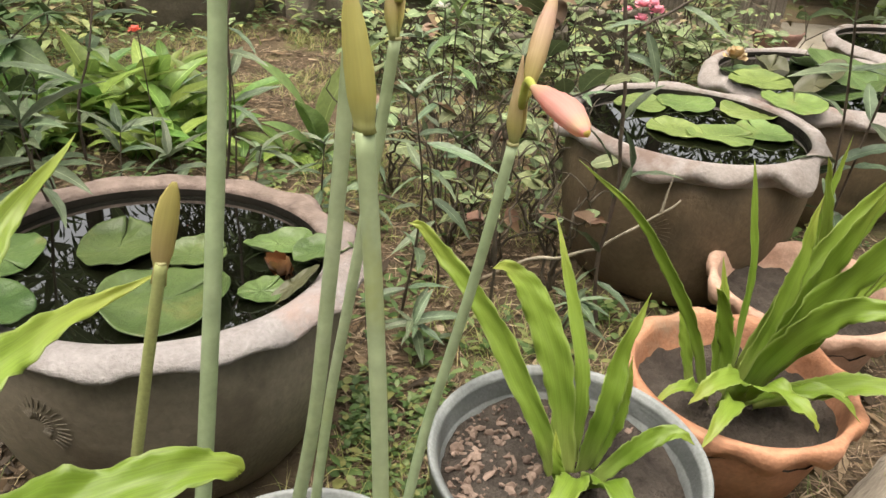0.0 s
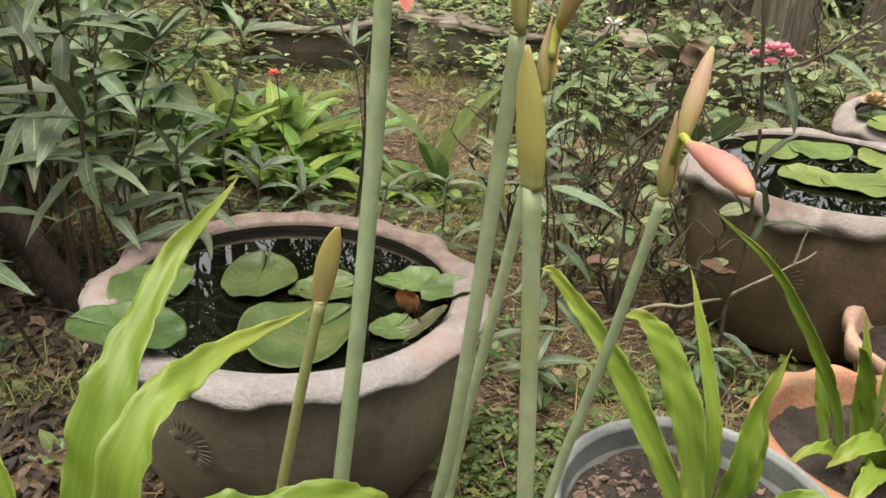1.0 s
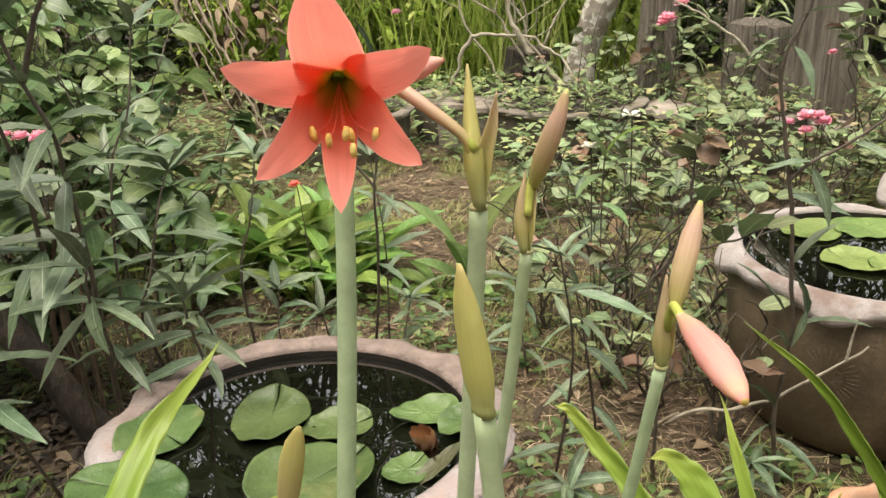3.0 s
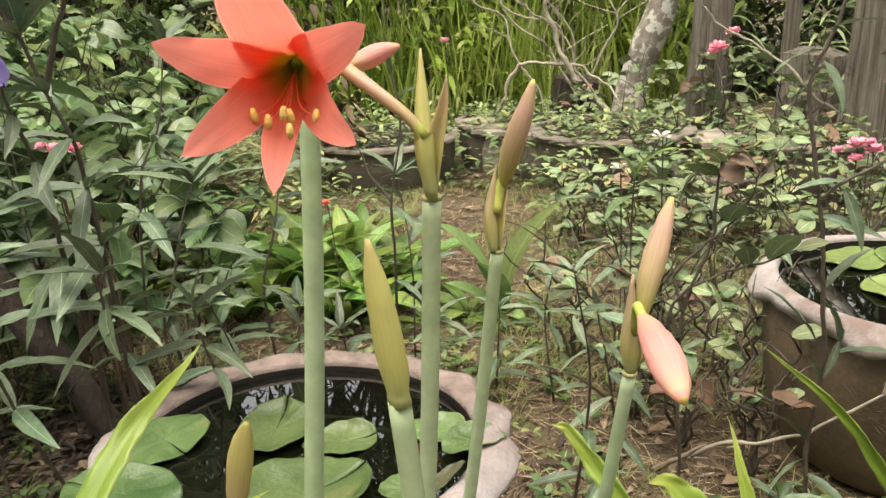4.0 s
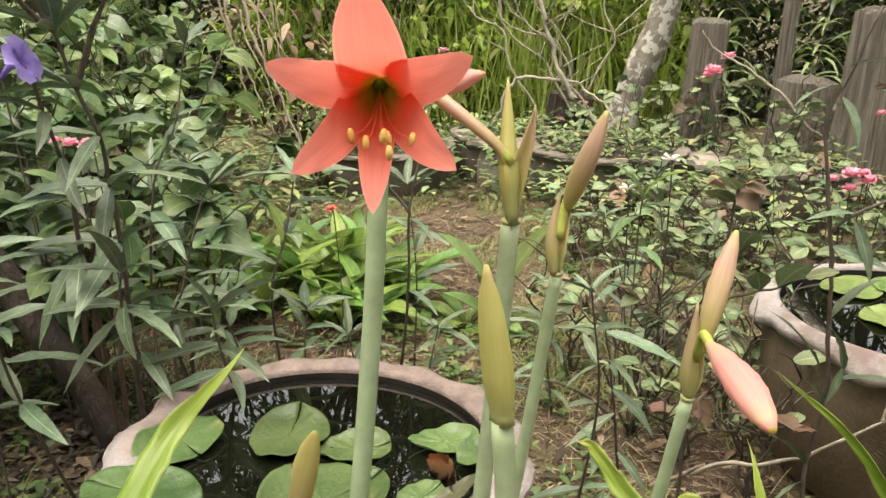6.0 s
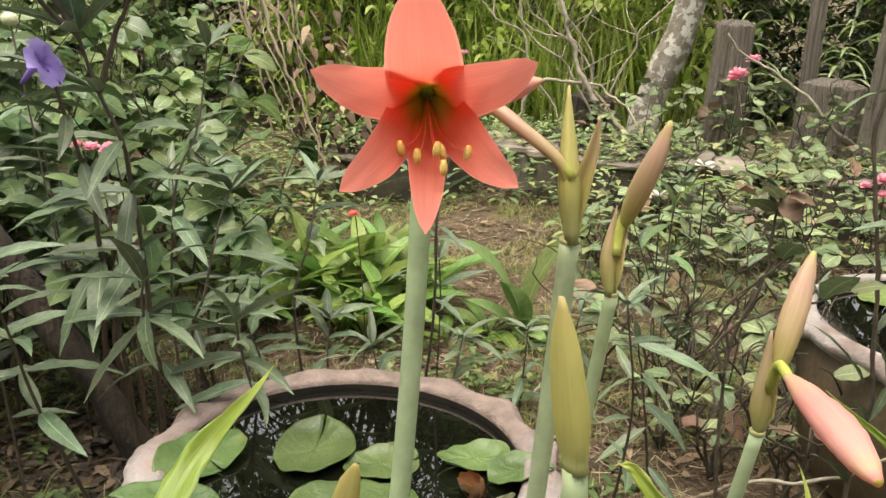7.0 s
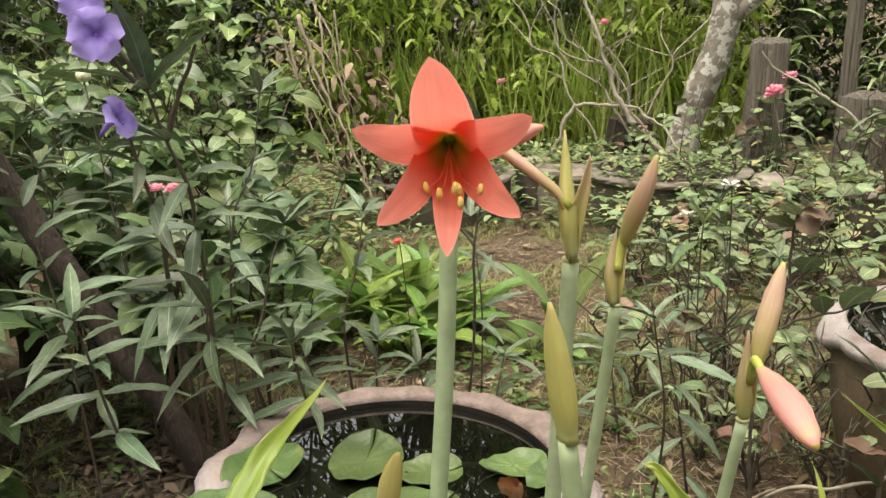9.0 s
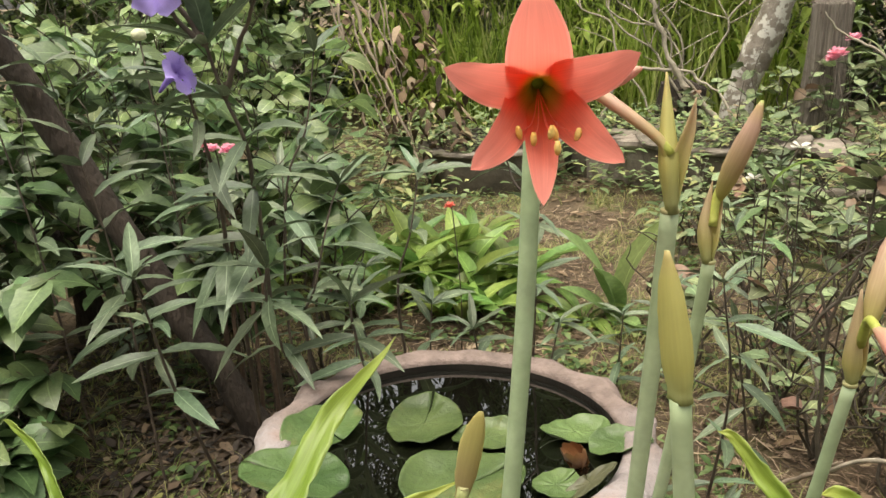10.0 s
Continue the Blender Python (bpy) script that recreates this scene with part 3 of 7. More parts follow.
relief(big, (-0.434, 1.072), [(r * 0.305, h * 0.38) for r, h in BODY], 253, 0.235, 0.052, M["clay_body"])
brown = bowl((0.615, 1.808), 0.318, 0.405, M["clay_brown"], M["rim_paint"], wave_b, "dark brown earthenware bowl with pale ruffled rim holding lily pads", BODY_B, inner=0.85, water=-0.028, lip=1.25, dip=0.004)
relief(brown, (0.615, 1.808), [(r * 0.318, h * 0.405) for r, h in BODY_B], 241, 0.225, 0.06, M["clay_brown"])
bowl((1.155, 2.315), 0.365, 0.395, M["clay_brown"], M["rim_paint"], wave_b, "brown earthenware bowl crowded with lily leaves", BODY_B, inner=0.86, lip=1.2)
bowl((1.82, 2.98), 0.36, 0.37, M["clay_brown"], M["rim_paint"], wave_a, "brown earthenware bowl with pale rim beside the shrubs", BODY)

ZW = 0.3485
lily_pad(None, (-0.5, 1.104), 0.08, 0.064, 1.75, ZW, notch=0.07, curl=0.008, dome=0.004)
lily_pad(None, (-0.384, 1.092), 0.059, 0.046, 0.5, ZW)
lily_pad(None, (-0.25, 1.143), 0.058, 0.04, 3.6, ZW + 0.004, curl=0.012, lean=(0.0, -0.04))
lily_pad(None, (-0.174, 1.114), 0.05, 0.038, 0.3, ZW + 0.014, (0.1, 0), curl=0.01)
lily_pad(None, (-0.378, 0.953), 0.096, 0.088, 0.9, ZW + 0.003, curl=0.018)
lily_pad(None, (-0.655, 1.03), 0.05, 0.078, 5.9, ZW + 0.012, (0, 0), curl=0.008, lean=(-0.2, 0.03))
lily_pad(None, (-0.605, 0.86), 0.088, 0.06, 3.1, ZW + 0.04, (0, 0), lean=(-0.04, -0.04), curl=0.008, label="large pale lily pad resting over the bowl's rim")
lily_pad(None, (-0.247, 0.996), 0.038, 0.032, 0.9, ZW + 0.003, curl=0.006, label="small lily pad beside the brown bud")
lily_pad(None, (-0.198, 1.0), 0.018, 0.042, 2.2, ZW + 0.014, curl=0.006, lean=(0.55, 0.15), label="folded lily pad standing on edge beside the brown bud", mat="pad_under")
for cx, cy, r in ((0.522, 1.967, 0.074), (0.65, 2.0, 0.08), (0.8, 1.955, 0.075), (0.57, 1.785, 0.072), (0.672, 1.765, 0.08), (0.787, 1.805, 0.076)):
    lily_pad(None, (cx, cy), r, r * 0.9, random.uniform(0, 6.28), 0.379, curl=0.008, mat="pad_light", label="round yellow-green lily pad floating in the bowl")
CROWD = "lily pad lifted above the crowded bowl"
lily_pad(None, (0.906, 2.179), 0.088, 0.09, 0.4, 0.402, lean=(0.0, 0.03), curl=0.01, label=CROWD, mat="pad_light")
lily_pad(None, (0.885, 2.283), 0.062, 0.07, 2.0, 0.396, label=CROWD)
lily_pad(None, (0.936, 2.007), 0.092, 0.085, 1.2, 0.398, lean=(0.0, 0.02), curl=0.012, label=CROWD, mat="pad_light")
lily_pad(None, (1.126, 2.187), 0.1, 0.1, 0.2, 0.45, lean=(-0.15, 0.25), curl=0.015, label=CROWD)
lily_pad(None, (1.118, 2.104), 0.085, 0.085, 3.0, 0.41, lean=(0.3, -0.1), curl=0.015, label=CROWD)
lily_pad(None, (1.03, 2.12), 0.045, 0.08, 5.0, 0.42, lean=(0.7, 0.3), curl=0.015, label="lily pad standing on edge with brown underside", mat="pad_under")
lily_pad(None, (1.03, 2.43), 0.06, 0.055, 1.0, 0.38, (0.15, 0.35), curl=0.02, label="lily pad standing on edge with brown underside", mat="pad_under")
for cx, cy, r, z in ((1.28, 2.3, 0.11, 0.4), (1.32, 2.14, 0.09, 0.372), (1.2, 2.46, 0.1, 0.38), (1.37, 2.44, 0.09, 0.372)):
    lily_pad(None, (cx, cy), r, r * 0.88, random.uniform(0, 6.28), z, (random.uniform(-0.15, 0.15), random.uniform(0.0, 0.25)), curl=0.02)

lb = thing("lily_bud", (-0.224, 1.063, ZW), "half-open brown water lily bud in the bowl", "lily bud")
for k in range(7):
    a = 2 * math.pi * k / 7
    r = Vector((math.cos(a), math.sin(a), 0))
    q = [Vector((-0.224, 1.063, ZW - 0.004)) + r * (0.004 + 0.015 * math.sin(math.pi * 0.66 * t)) + Vector((-0.012 * t, -0.014 * t, 0.04 * t)) for t in (0, 0.25, 0.5, 0.75, 1)]
    part("petal", blade(q, lambda t: 0.0125 * (1 - t ** 4) + 0.002, 0.35, up=-r, cross=4), M["lily_bud"], lb)

# ---- flower pots ----


def plastic_pot(center, R, z, label, soil=0.05):
    x, y = center
    ob = thing("flower_pot", (x, y, 0), label, "flower pot", "grey plastic flower pots")
    prof = [(R * 0.7, 0.0), (R * 0.72, 0.01), (R * 0.9, z - 0.05), (R * 0.905, z - 0.045), (R * 0.975, z - 0.043), (R * 0.975, z - 0.012), (R, z - 0.01), (R, z),
            (R * 0.985, z + 0.002), (R * 0.96, z - 0.002)]
    for k in range(5):
        prof += [(R * 0.945 - k * 0.0012, z - 0.006 - 0.008 * k), (R * 0.925 - k * 0.0012, z - 0.010 - 0.008 * k)]
    prof += [(R * 0.88, z - 0.06), (R * 0.75, 0.03)]
    part("pot_wall", moved(lathe(prof, 90), (x, y, 0)), M["plastic"], ob)
    soil_bed(ob, (x, y), R * 0.885, z - soil)
    return ob


def soil_bed(ob, center, R, z):
    bm = bmesh.new()
    rings = []
    for i in range(14):
        r = R * (1 - i / 14) + 0.001
        rings.append([bm.verts.new((center[0] + r * math.cos(a), center[1] + r * math.sin(a),
                                    z + 0.014 * noise.noise((r * math.cos(a) * 22 + center[0] * 9, r * math.sin(a) * 22, 4)) + 0.009 * noise.noise((r * math.cos(a) * 80, r * math.sin(a) * 80, 2))))
                      for a in (2 * math.pi * j / 60 for j in range(60))])
    for i in range(13):
        for j in range(60):
            bm.faces.new((rings[i][j], rings[i][(j + 1) % 60], rings[i + 1][(j + 1) % 60], rings[i + 1][j]))
    bm.faces.new(rings[-1])
    part("soil", bm, M["potting_soil"], ob, "dry grey potting soil")


def clay_pot(center, R, z, material, label, waves=11, soil=0.06):
    x, y = center
    ob = thing("flower_pot", (x, y, 0), label, "flower pot", "terracotta flower pots")
    prof = [(R * 0.62, 0.0), (R * 0.66, 0.012), (R * 0.84, z * 0.7), (R * 0.86, z - 0.05), (R * 0.88, z - 0.04), (R * 0.97, z - 0.036), (R, z - 0.02), (R, z - 0.004),
            (R * 0.97, z), (R * 0.91, z - 0.002), (R * 0.88, z - 0.02), (R * 0.85, z - 0.06), (R * 0.7, 0.03)]

    def ruffle(a, i, r, h):
        k = 1.0 if 5 <= i <= 8 else 0.0
        return r + k * 0.006 * math.sin(waves * a + 1), h + k * 0.0035 * math.sin(waves * a + 2.2) + k * 0.004 * noise.noise((math.cos(a) * 4, math.sin(a) * 4, R * 30)) - (0.012 * math.sin(waves * a + 1) if i == 5 else 0)

    part("pot_wall", moved(lathe(prof, 120, ruffle), (x, y, 0)), material, ob)
    soil_bed(ob, (x, y), R * 0.86, z - soil)
    return ob


plastic_pot((-0.115, 0.575), 0.165, 0.22, "weathered grey plastic pot holding the tall flower stalks")
plastic_pot((-0.44, 0.51), 0.152, 0.25, "weathered grey plastic pot with strap-leaved bulbs")
plastic_pot((0.209, 0.804), 0.193, 0.25, "ribbed grey plastic pot with young strap-leaved bulb plant")
clay_pot((0.548, 1.078), 0.199, 0.2, M["terracotta"], "orange terracotta pot with ruffled rim and leafy bulb plants")
clay_pot((0.79, 1.4), 0.2, 0.2, M["terracotta_pale"], "pale pink terracotta pot with ruffled rim", 10)
# dry earth crumbs on the pot soil
bm = bmesh.new()
for k in range(330):
    a, r = random.gauss(3.0, 1.0), 0.168 * math.sqrt(random.random())
    p = Vector((0.209 + r * math.cos(a), 0.804 + r * math.sin(a), 0.202 + random.uniform(-0.005, 0.004)))
    s = 0.0025 + 0.011 * random.random() ** 2.6
    g = bmesh.ops.create_icosphere(bm, subdivisions=1, radius=s, matrix=Matrix.Translation(p) @ Euler((random.random() * 6, random.random() * 6, 0)).to_matrix().to_4x4() @ Matrix.Diagonal((1, random.uniform(0.5, 1), random.uniform(0.25, 0.55), 1)))
    for v in g["verts"]:
        v.co += Vector((random.uniform(-1, 1), random.uniform(-1, 1), random.uniform(-1, 1))) * s * 0.18
M["crumb"] = surface("pinkish_dry_earth", (0.16, 0.115, 0.095), (0.34, 0.25, 0.205), 40, 200, 0.95, 0.5, spec=0.1)
tagged(part("earth_crumbs", bm, M["crumb"], smooth=False), "pinkish dry earth crumbs on the pot soil", "earth crumbs", kind="stuff")

# ---- amaryllis: flower stalks, buds, open flower ----


def stalk(pts, r0, r1, material, label):
    base = Vector(pts[0])
    ob = thing("flower_stalk", base, label, "flower stalk", "tall bulb flower stalks")
    bm = bmesh.new()
    tube(bm, spline(pts, 40), lambda t: r0 + (r1 - r0) * t, 14)
    part("scape", bm, material, ob)
    return ob


M["collar"] = surface("collar", (0.27, 0.26, 0.11), (0.36, 0.34, 0.16), 60, 200, 0.6, 0.1)


def ring_at(ob, p, r, material):
    bm = bmesh.new()
    d = Vector((0, 0, 1))
    tube(bm, [Vector(p) + d * h for h in (-0.0014, -0.0006, 0.0006, 0.0014)], lambda t: r * (0.97 + 0.03 * math.sin(math.pi * t)), 14)
    part("collar", bm, material, ob)


def bract(ob, pts, wide, material, face, name="spathe", at=0.3, fold=0.9):
    q = spline(pts, 14)
    return part(name, blade(q, lambda t: wide * (0.55 + 0.45 * min(1, t / at)) * (1 - max(0, (t - at) / (1 - at)) ** 1.7), fold, up=face, cross=6, thick=0.0006), material, ob)


def closed_bud(ob, pts, wide, material, at=0.55, name="bud", label="", foot=0.0, flat=1.0):
    """A closed flower bud: a spindle with three faint ribs."""
    bm = bmesh.new()
    q = spline(pts, 18)
    tube(bm, q, lambda t: max(foot * (1 - 1.6 * t), wide * max(0.06, math.sin(math.pi * (0.06 + 0.9 * t) ** (math.log(0.5) / math.log(at))) ** 0.8)), 12, flat=flat)
    n = 12
    for i, v in enumerate(bm.verts):
        k, j = divmod(i, n)
        if k < 18:
            v.co = q[k] + (v.co - q[k]) * (1 + 0.1 * math.cos(3 * 2 * math.pi * j / n) + 0.12 * noise.noise(v.co * 160))
    return part(name, bm, material, ob, label)


# stalk with the open flower
s0 = stalk([(-0.25, 0.634, 0.18), (-0.226, 0.646, 0.42), (-0.2105, 0.661, 0.6), (-0.2, 0.68, 0.77), (-0.195, 0.7, 0.937)], 0.0094, 0.0083, M["scape_dark"],
           "blue-green flower stalk bearing an open salmon flower")
DEEP = Vector((-0.1780, 0.6500, 0.9766))
TH = Vector((-0.1632, 0.6020, 0.9734))
AX = (TH - DEEP).normalized()
bm = bmesh.new()
tube(bm, spline([(-0.195, 0.7, 0.935), (-0.195, 0.702, 0.965), (-0.188, 0.69, 0.985), DEEP - AX * 0.016, DEEP - AX * 0.006], 18), lambda t: 0.004 + 0.001 * t ** 3, 12)
part("pedicel", bm, M["node_green"], s0)
M["throat"] = surface("olive_throat", (0.2, 0.19, 0.035), (0.3, 0.26, 0.05), 60, 300, 0.6, 0.1, translucent=0.3)
TIPS = [((-0.141, 0.503, 1.052), 0.0222), ((-0.2065, 0.52, 1.0035), 0.0162), ((-0.0862, 0.553, 1.008), 0.0165), ((-0.183, 0.498, 0.942), 0.0146), ((-0.0922, 0.538, 0.941), 0.0146), ((-0.1425, 0.525, 0.913), 0.0116)]
bm = bmesh.new()
tube(bm, spline([DEEP - AX * 0.008, DEEP - AX * 0.003, DEEP + AX * 0.002, DEEP + AX * 0.006], 10), lambda t: 0.0048 + 0.0012 * t, 18, cap=False)
bmesh.ops.holes_fill(bm, edges=[e for e in bm.edges if e.is_boundary and (e.verts[0].co - DEEP).dot(AX) < 0])
fl = part("flower", bm, M["throat"], s0, "open salmon-pink trumpet flower with green throat")
for k, (tip, w) in enumerate(TIPS):
    tip = Vector(tip)
    rad = tip - TH
    rad = (rad - AX * rad.dot(AX)).normalized()
    q = [DEEP + rad * 0.0042, DEEP.lerp(TH, 0.5) + rad * 0.0095, TH + AX * 0.003 + rad * 0.0195, TH.lerp(tip, 0.62) + AX * 0.005, tip]
    q = [p - AX * (0.0006 if k % 2 else 0.0) for p in spline(q, 24)]
    part("petal", blade(q, lambda t, w=w: 1.12 * w * (0.3 + 0.7 * min(1, t / 0.46) ** 0.85) * (1 - max(0, (t - 0.42) / 0.58) ** 2.2 * 0.998) ** 0.68, 0.16, up=AX, cross=10, ripple=0.09), M["petal"], fl)
upv = Vector((0, 0, 1)) - AX * AX.z
for k, end in enumerate(((-0.1689, 0.5620, 0.9545), (-0.1574, 0.5580, 0.9511), (-0.1436, 0.5520, 0.9571), (-0.1428, 0.5600, 0.9542), (-0.1384, 0.5480, 0.9473), (-0.1284, 0.5660, 0.9530))):
    end = Vector(end)
    bm = bmesh.new()
    tube(bm, spline([DEEP + AX * 0.006 - upv * 0.003, TH.lerp(end, 0.4) - upv * 0.008, end], 10), 0.00045, 6)
    st = part("stamen", bm, M["filament"], fl)
    bm = bmesh.new()
    tube(bm, [end + upv * 0.0045 * h + AX * 0.0015 * (1 - h * h) + Vector((0.0008 * (k % 3 - 1) * h, 0, 0)) for h in (-1, -0.5, 0, 0.5, 1)], lambda t: 0.0025 * math.sin(math.pi * (0.15 + 0.7 * t)) ** 0.7, 8)
    part("anther", bm, M["anther"], st, "yellow anther")

# stalk with two bracts and a long-stemmed second bud
s1 = stalk([(-0.151, 0.655, 0.18), (-0.1118, 0.631, 0.41), (-0.0945, 0.62, 0.57), (-0.08, 0.616, 0.74), (-0.0695, 0.612, 0.889)], 0.0077, 0.0067, M["scape"], "pale green flower stalk with splitting spathe and a side bud")
ring_at(s1, (-0.0695, 0.612, 0.889), 0.0071, M["collar"])
bract(s1, [(-0.068, 0.604, 0.888), (-0.072, 0.602, 0.925), (-0.075, 0.614, 0.955), (-0.0775, 0.631, 0.987)], 0.0072, M["spathe_green"], (0.1, 1, 0))
bract(s1, [(-0.068, 0.61, 0.888), (-0.064, 0.612, 0.925), (-0.058, 0.612, 0.95), (-0.055, 0.612, 0.972)], 0.006, M["spathe"], (0, -1, 0))
bm = bmesh.new()
tube(bm, spline([(-0.072, 0.606, 0.93), (-0.079, 0.607, 0.943), (-0.105, 0.612, 0.962), (-0.132, 0.622, 0.978)], 16), lambda t: 0.003 + 0.0024 * t, 10)
part("pedicel", bm, M["bud_tan"], s1, "pinkish pedicel with yellow-green foot")
bm = bmesh.new()
tube(bm, spline([(-0.07, 0.606, 0.932), (-0.079, 0.607, 0.943), (-0.086, 0.608, 0.949)], 6), lambda t: 0.0037 - 0.0003 * t, 10)
part("node", bm, M["node_green"], s1)
closed_bud(s1, [(-0.13, 0.628, 0.976), (-0.12, 0.636, 0.98), (-0.108, 0.643, 0.985), (-0.097, 0.647, 0.988)], 0.0074, M["bud"], 0.45, label="pink side bud")

# slimmer stalk behind
s3 = stalk([(-0.127, 0.708, 0.18), (-0.104, 0.716, 0.39), (-0.083, 0.71, 0.53), (-0.061, 0.704, 0.68), (-0.0435, 0.704, 0.82)], 0.0065, 0.0055, M["scape"], "slender green flower stalk with tan bud opening")
ring_at(s3, (-0.0437, 0.704, 0.819), 0.0059, M["collar"])
bract(s3, [(-0.046, 0.697, 0.819), (-0.05, 0.7, 0.85), (-0.045, 0.715, 0.888)], 0.0064, M["spathe"], (0.2, 1, 0))
bract(s3, [(-0.043, 0.704, 0.819), (-0.04, 0.708, 0.85), (-0.036, 0.718, 0.876)], 0.0057, M["spathe"], (-0.2, -1, 0))
bm = bmesh.new()
tube(bm, spline([(-0.043, 0.705, 0.85), (-0.041, 0.712, 0.872), (-0.034, 0.712, 0.892)], 8), 0.0042, 8)
part("node", bm, M["node_green"], s3)
closed_bud(s3, [(-0.039, 0.712, 0.872), (-0.03, 0.703, 0.9), (-0.019, 0.697, 0.93), (-0.0112, 0.697, 0.957)], 0.0085, M["bud_tan"], 0.45, label="tan pointed bud")

# nearest stalk, still shut in its spathe
s4 = stalk([(-0.031, 0.478, 0.18), (-0.0228, 0.445, 0.4), (-0.0262, 0.444, 0.54), (-0.0342, 0.449, 0.68), (-0.045, 0.45, 0.825)], 0.0068, 0.0062, M["scape"], "green flower stalk with closed olive spathe")
closed_bud(s4, [(-0.045, 0.45, 0.824), (-0.048, 0.45, 0.85), (-0.0525, 0.451, 0.885), (-0.056, 0.451, 0.913)], 0.0108, M["spathe_green"], 0.4, name="spathe", label="closed olive-green spathe", foot=0.0088, flat=0.6)

# short stalk with a brownish spathe
s5 = stalk([(-0.3295, 0.554, 0.2), (-0.2848, 0.55, 0.35), (-0.261, 0.549, 0.46), (-0.2405, 0.549, 0.56), (-0.219, 0.551, 0.66)], 0.0056, 0.0052, M["scape_olive"], "short flower stalk with closed brownish spathe")
ring_at(s5, (-0.219, 0.551, 0.66), 0.0052, M["collar"])
closed_bud(s5, [(-0.2235, 0.552, 0.638), (-0.216, 0.552, 0.675), (-0.208, 0.553, 0.71), (-0.202, 0.554, 0.732)], 0.0098, M["spathe_brown"], 0.5, name="spathe", label="closed tan spathe", foot=0.0066, flat=0.5)

# leaning stalk with a hanging pink bud
s6 = stalk([(-0.02, 0.653, 0.18), (0.0073, 0.668, 0.38), (0.028, 0.66, 0.5), (0.0478, 0.649, 0.62), (0.066, 0.64, 0.75)], 0.0062, 0.005, M["scape_dark"], "leaning flower stalk with a hanging pink bud and an upright bud")
ring_at(s6, (0.066, 0.64, 0.751), 0.0056, M["collar"])
bract(s6, [(0.066, 0.636, 0.752), (0.064, 0.634, 0.78), (0.066, 0.642, 0.828)], 0.0068, M["spathe"], (0.2, 1, 0))
bract(s6, [(0.068, 0.644, 0.752), (0.071, 0.645, 0.775), (0.073, 0.64, 0.805)], 0.006, M["spathe"], (-0.2, -1, 0))
bm = bmesh.new()
tube(bm, spline([(0.069, 0.638, 0.785), (0.07, 0.622, 0.812), (0.074, 0.604, 0.812)], 8), 0.0036, 8)
part("node", bm, M["node_green"], s6)
closed_bud(s6, [(0.072, 0.64, 0.79), (0.077, 0.648, 0.82), (0.084, 0.662, 0.85), (0.0905, 0.674, 0.876)], 0.0085, M["bud_tan"], 0.5, label="upright tan-pink bud")
closed_bud(s6, [(0.071, 0.618, 0.811), (0.08, 0.575, 0.815), (0.09, 0.52, 0.82), (0.097, 0.483, 0.821)], 0.0104, M["bud"], 0.6, label="hanging pink bud")


# ---- strap leaves of the bulbs ----
def strap_leaf(parent, pts, wide, up=(0, 0, 1), fold=0.35, at=0.35, tip=1.6):
    q = [p + Vector((noise.noise(p * 14), noise.noise(p * 14 + Vector((9, 0, 0))), noise.noise(p * 14 + Vector((0, 9, 0))))) * 0.008 * (k / 55) for k, p in enumerate(spline(pts, 56))]
    return part("leaf", blade(q, lambda t: wide * (0.6 + 0.4 * min(1, t / at)) * (1 - max(0, (t - at) / (1 - at)) ** tip) * (1 + 0.13 * noise.noise((t * 9, wide * 900, pts[0][0] * 50))), fold, up=up, cross=8, ripple=0.24, thick=0.0008, frill=0.2), M["strap" if random.random() < 0.6 and wide < 0.0255 else "strap_dark"], parent)


def bulb_plant(place, label, leaves):
    ob = thing("bulb_plant", place, label, "potted plant", "strap-leaved bulb plants")
    for pts, wide, up in leaves:
        strap_leaf(ob, pts, wide, up)
    return ob


TO_CAM = (0.0, -0.85, 0.5)
bulb_plant((-0.42, 0.5, 0.2), "bulb plant with long arching light green strap leaves", [
    ([(-0.45, 0.48, 0.2), (-0.452, 0.49, 0.36), (-0.447, 0.53, 0.47), (-0.441, 0.6, 0.538), (-0.428, 0.7, 0.608), (-0.378, 0.765, 0.682)], 0.03, TO_CAM),
    ([(-0.4, 0.44, 0.2), (-0.385, 0.445, 0.4), (-0.375, 0.46, 0.51), (-0.362, 0.51, 0.56), (-0.344, 0.56, 0.567), (-0.315, 0.62, 0.57), (-0.267, 0.675, 0.573)], 0.022, TO_CAM),
    ([(-0.47, 0.5, 0.2), (-0.53, 0.51, 0.32), (-0.57, 0.54, 0.42), (-0.597, 0.55, 0.46)], 0.012, TO_CAM),
    ([(-0.48, 0.49, 0.2), (-0.58, 0.5, 0.4), (-0.687, 0.55, 0.525), (-0.74, 0.58, 0.57), (-0.8, 0.6, 0.59), (-0.83, 0.61, 0.585)], 0.009, TO_CAM),
    ([(-0.4, 0.46, 0.2), (-0.37, 0.42, 0.4), (-0.3, 0.41, 0.505), (-0.243, 0.42, 0.527), (-0.187, 0.45, 0.53), (-0.15, 0.47, 0.515), (-0.143, 0.475, 0.505)], 0.026, (0.15, -0.45, 0.9)),
])

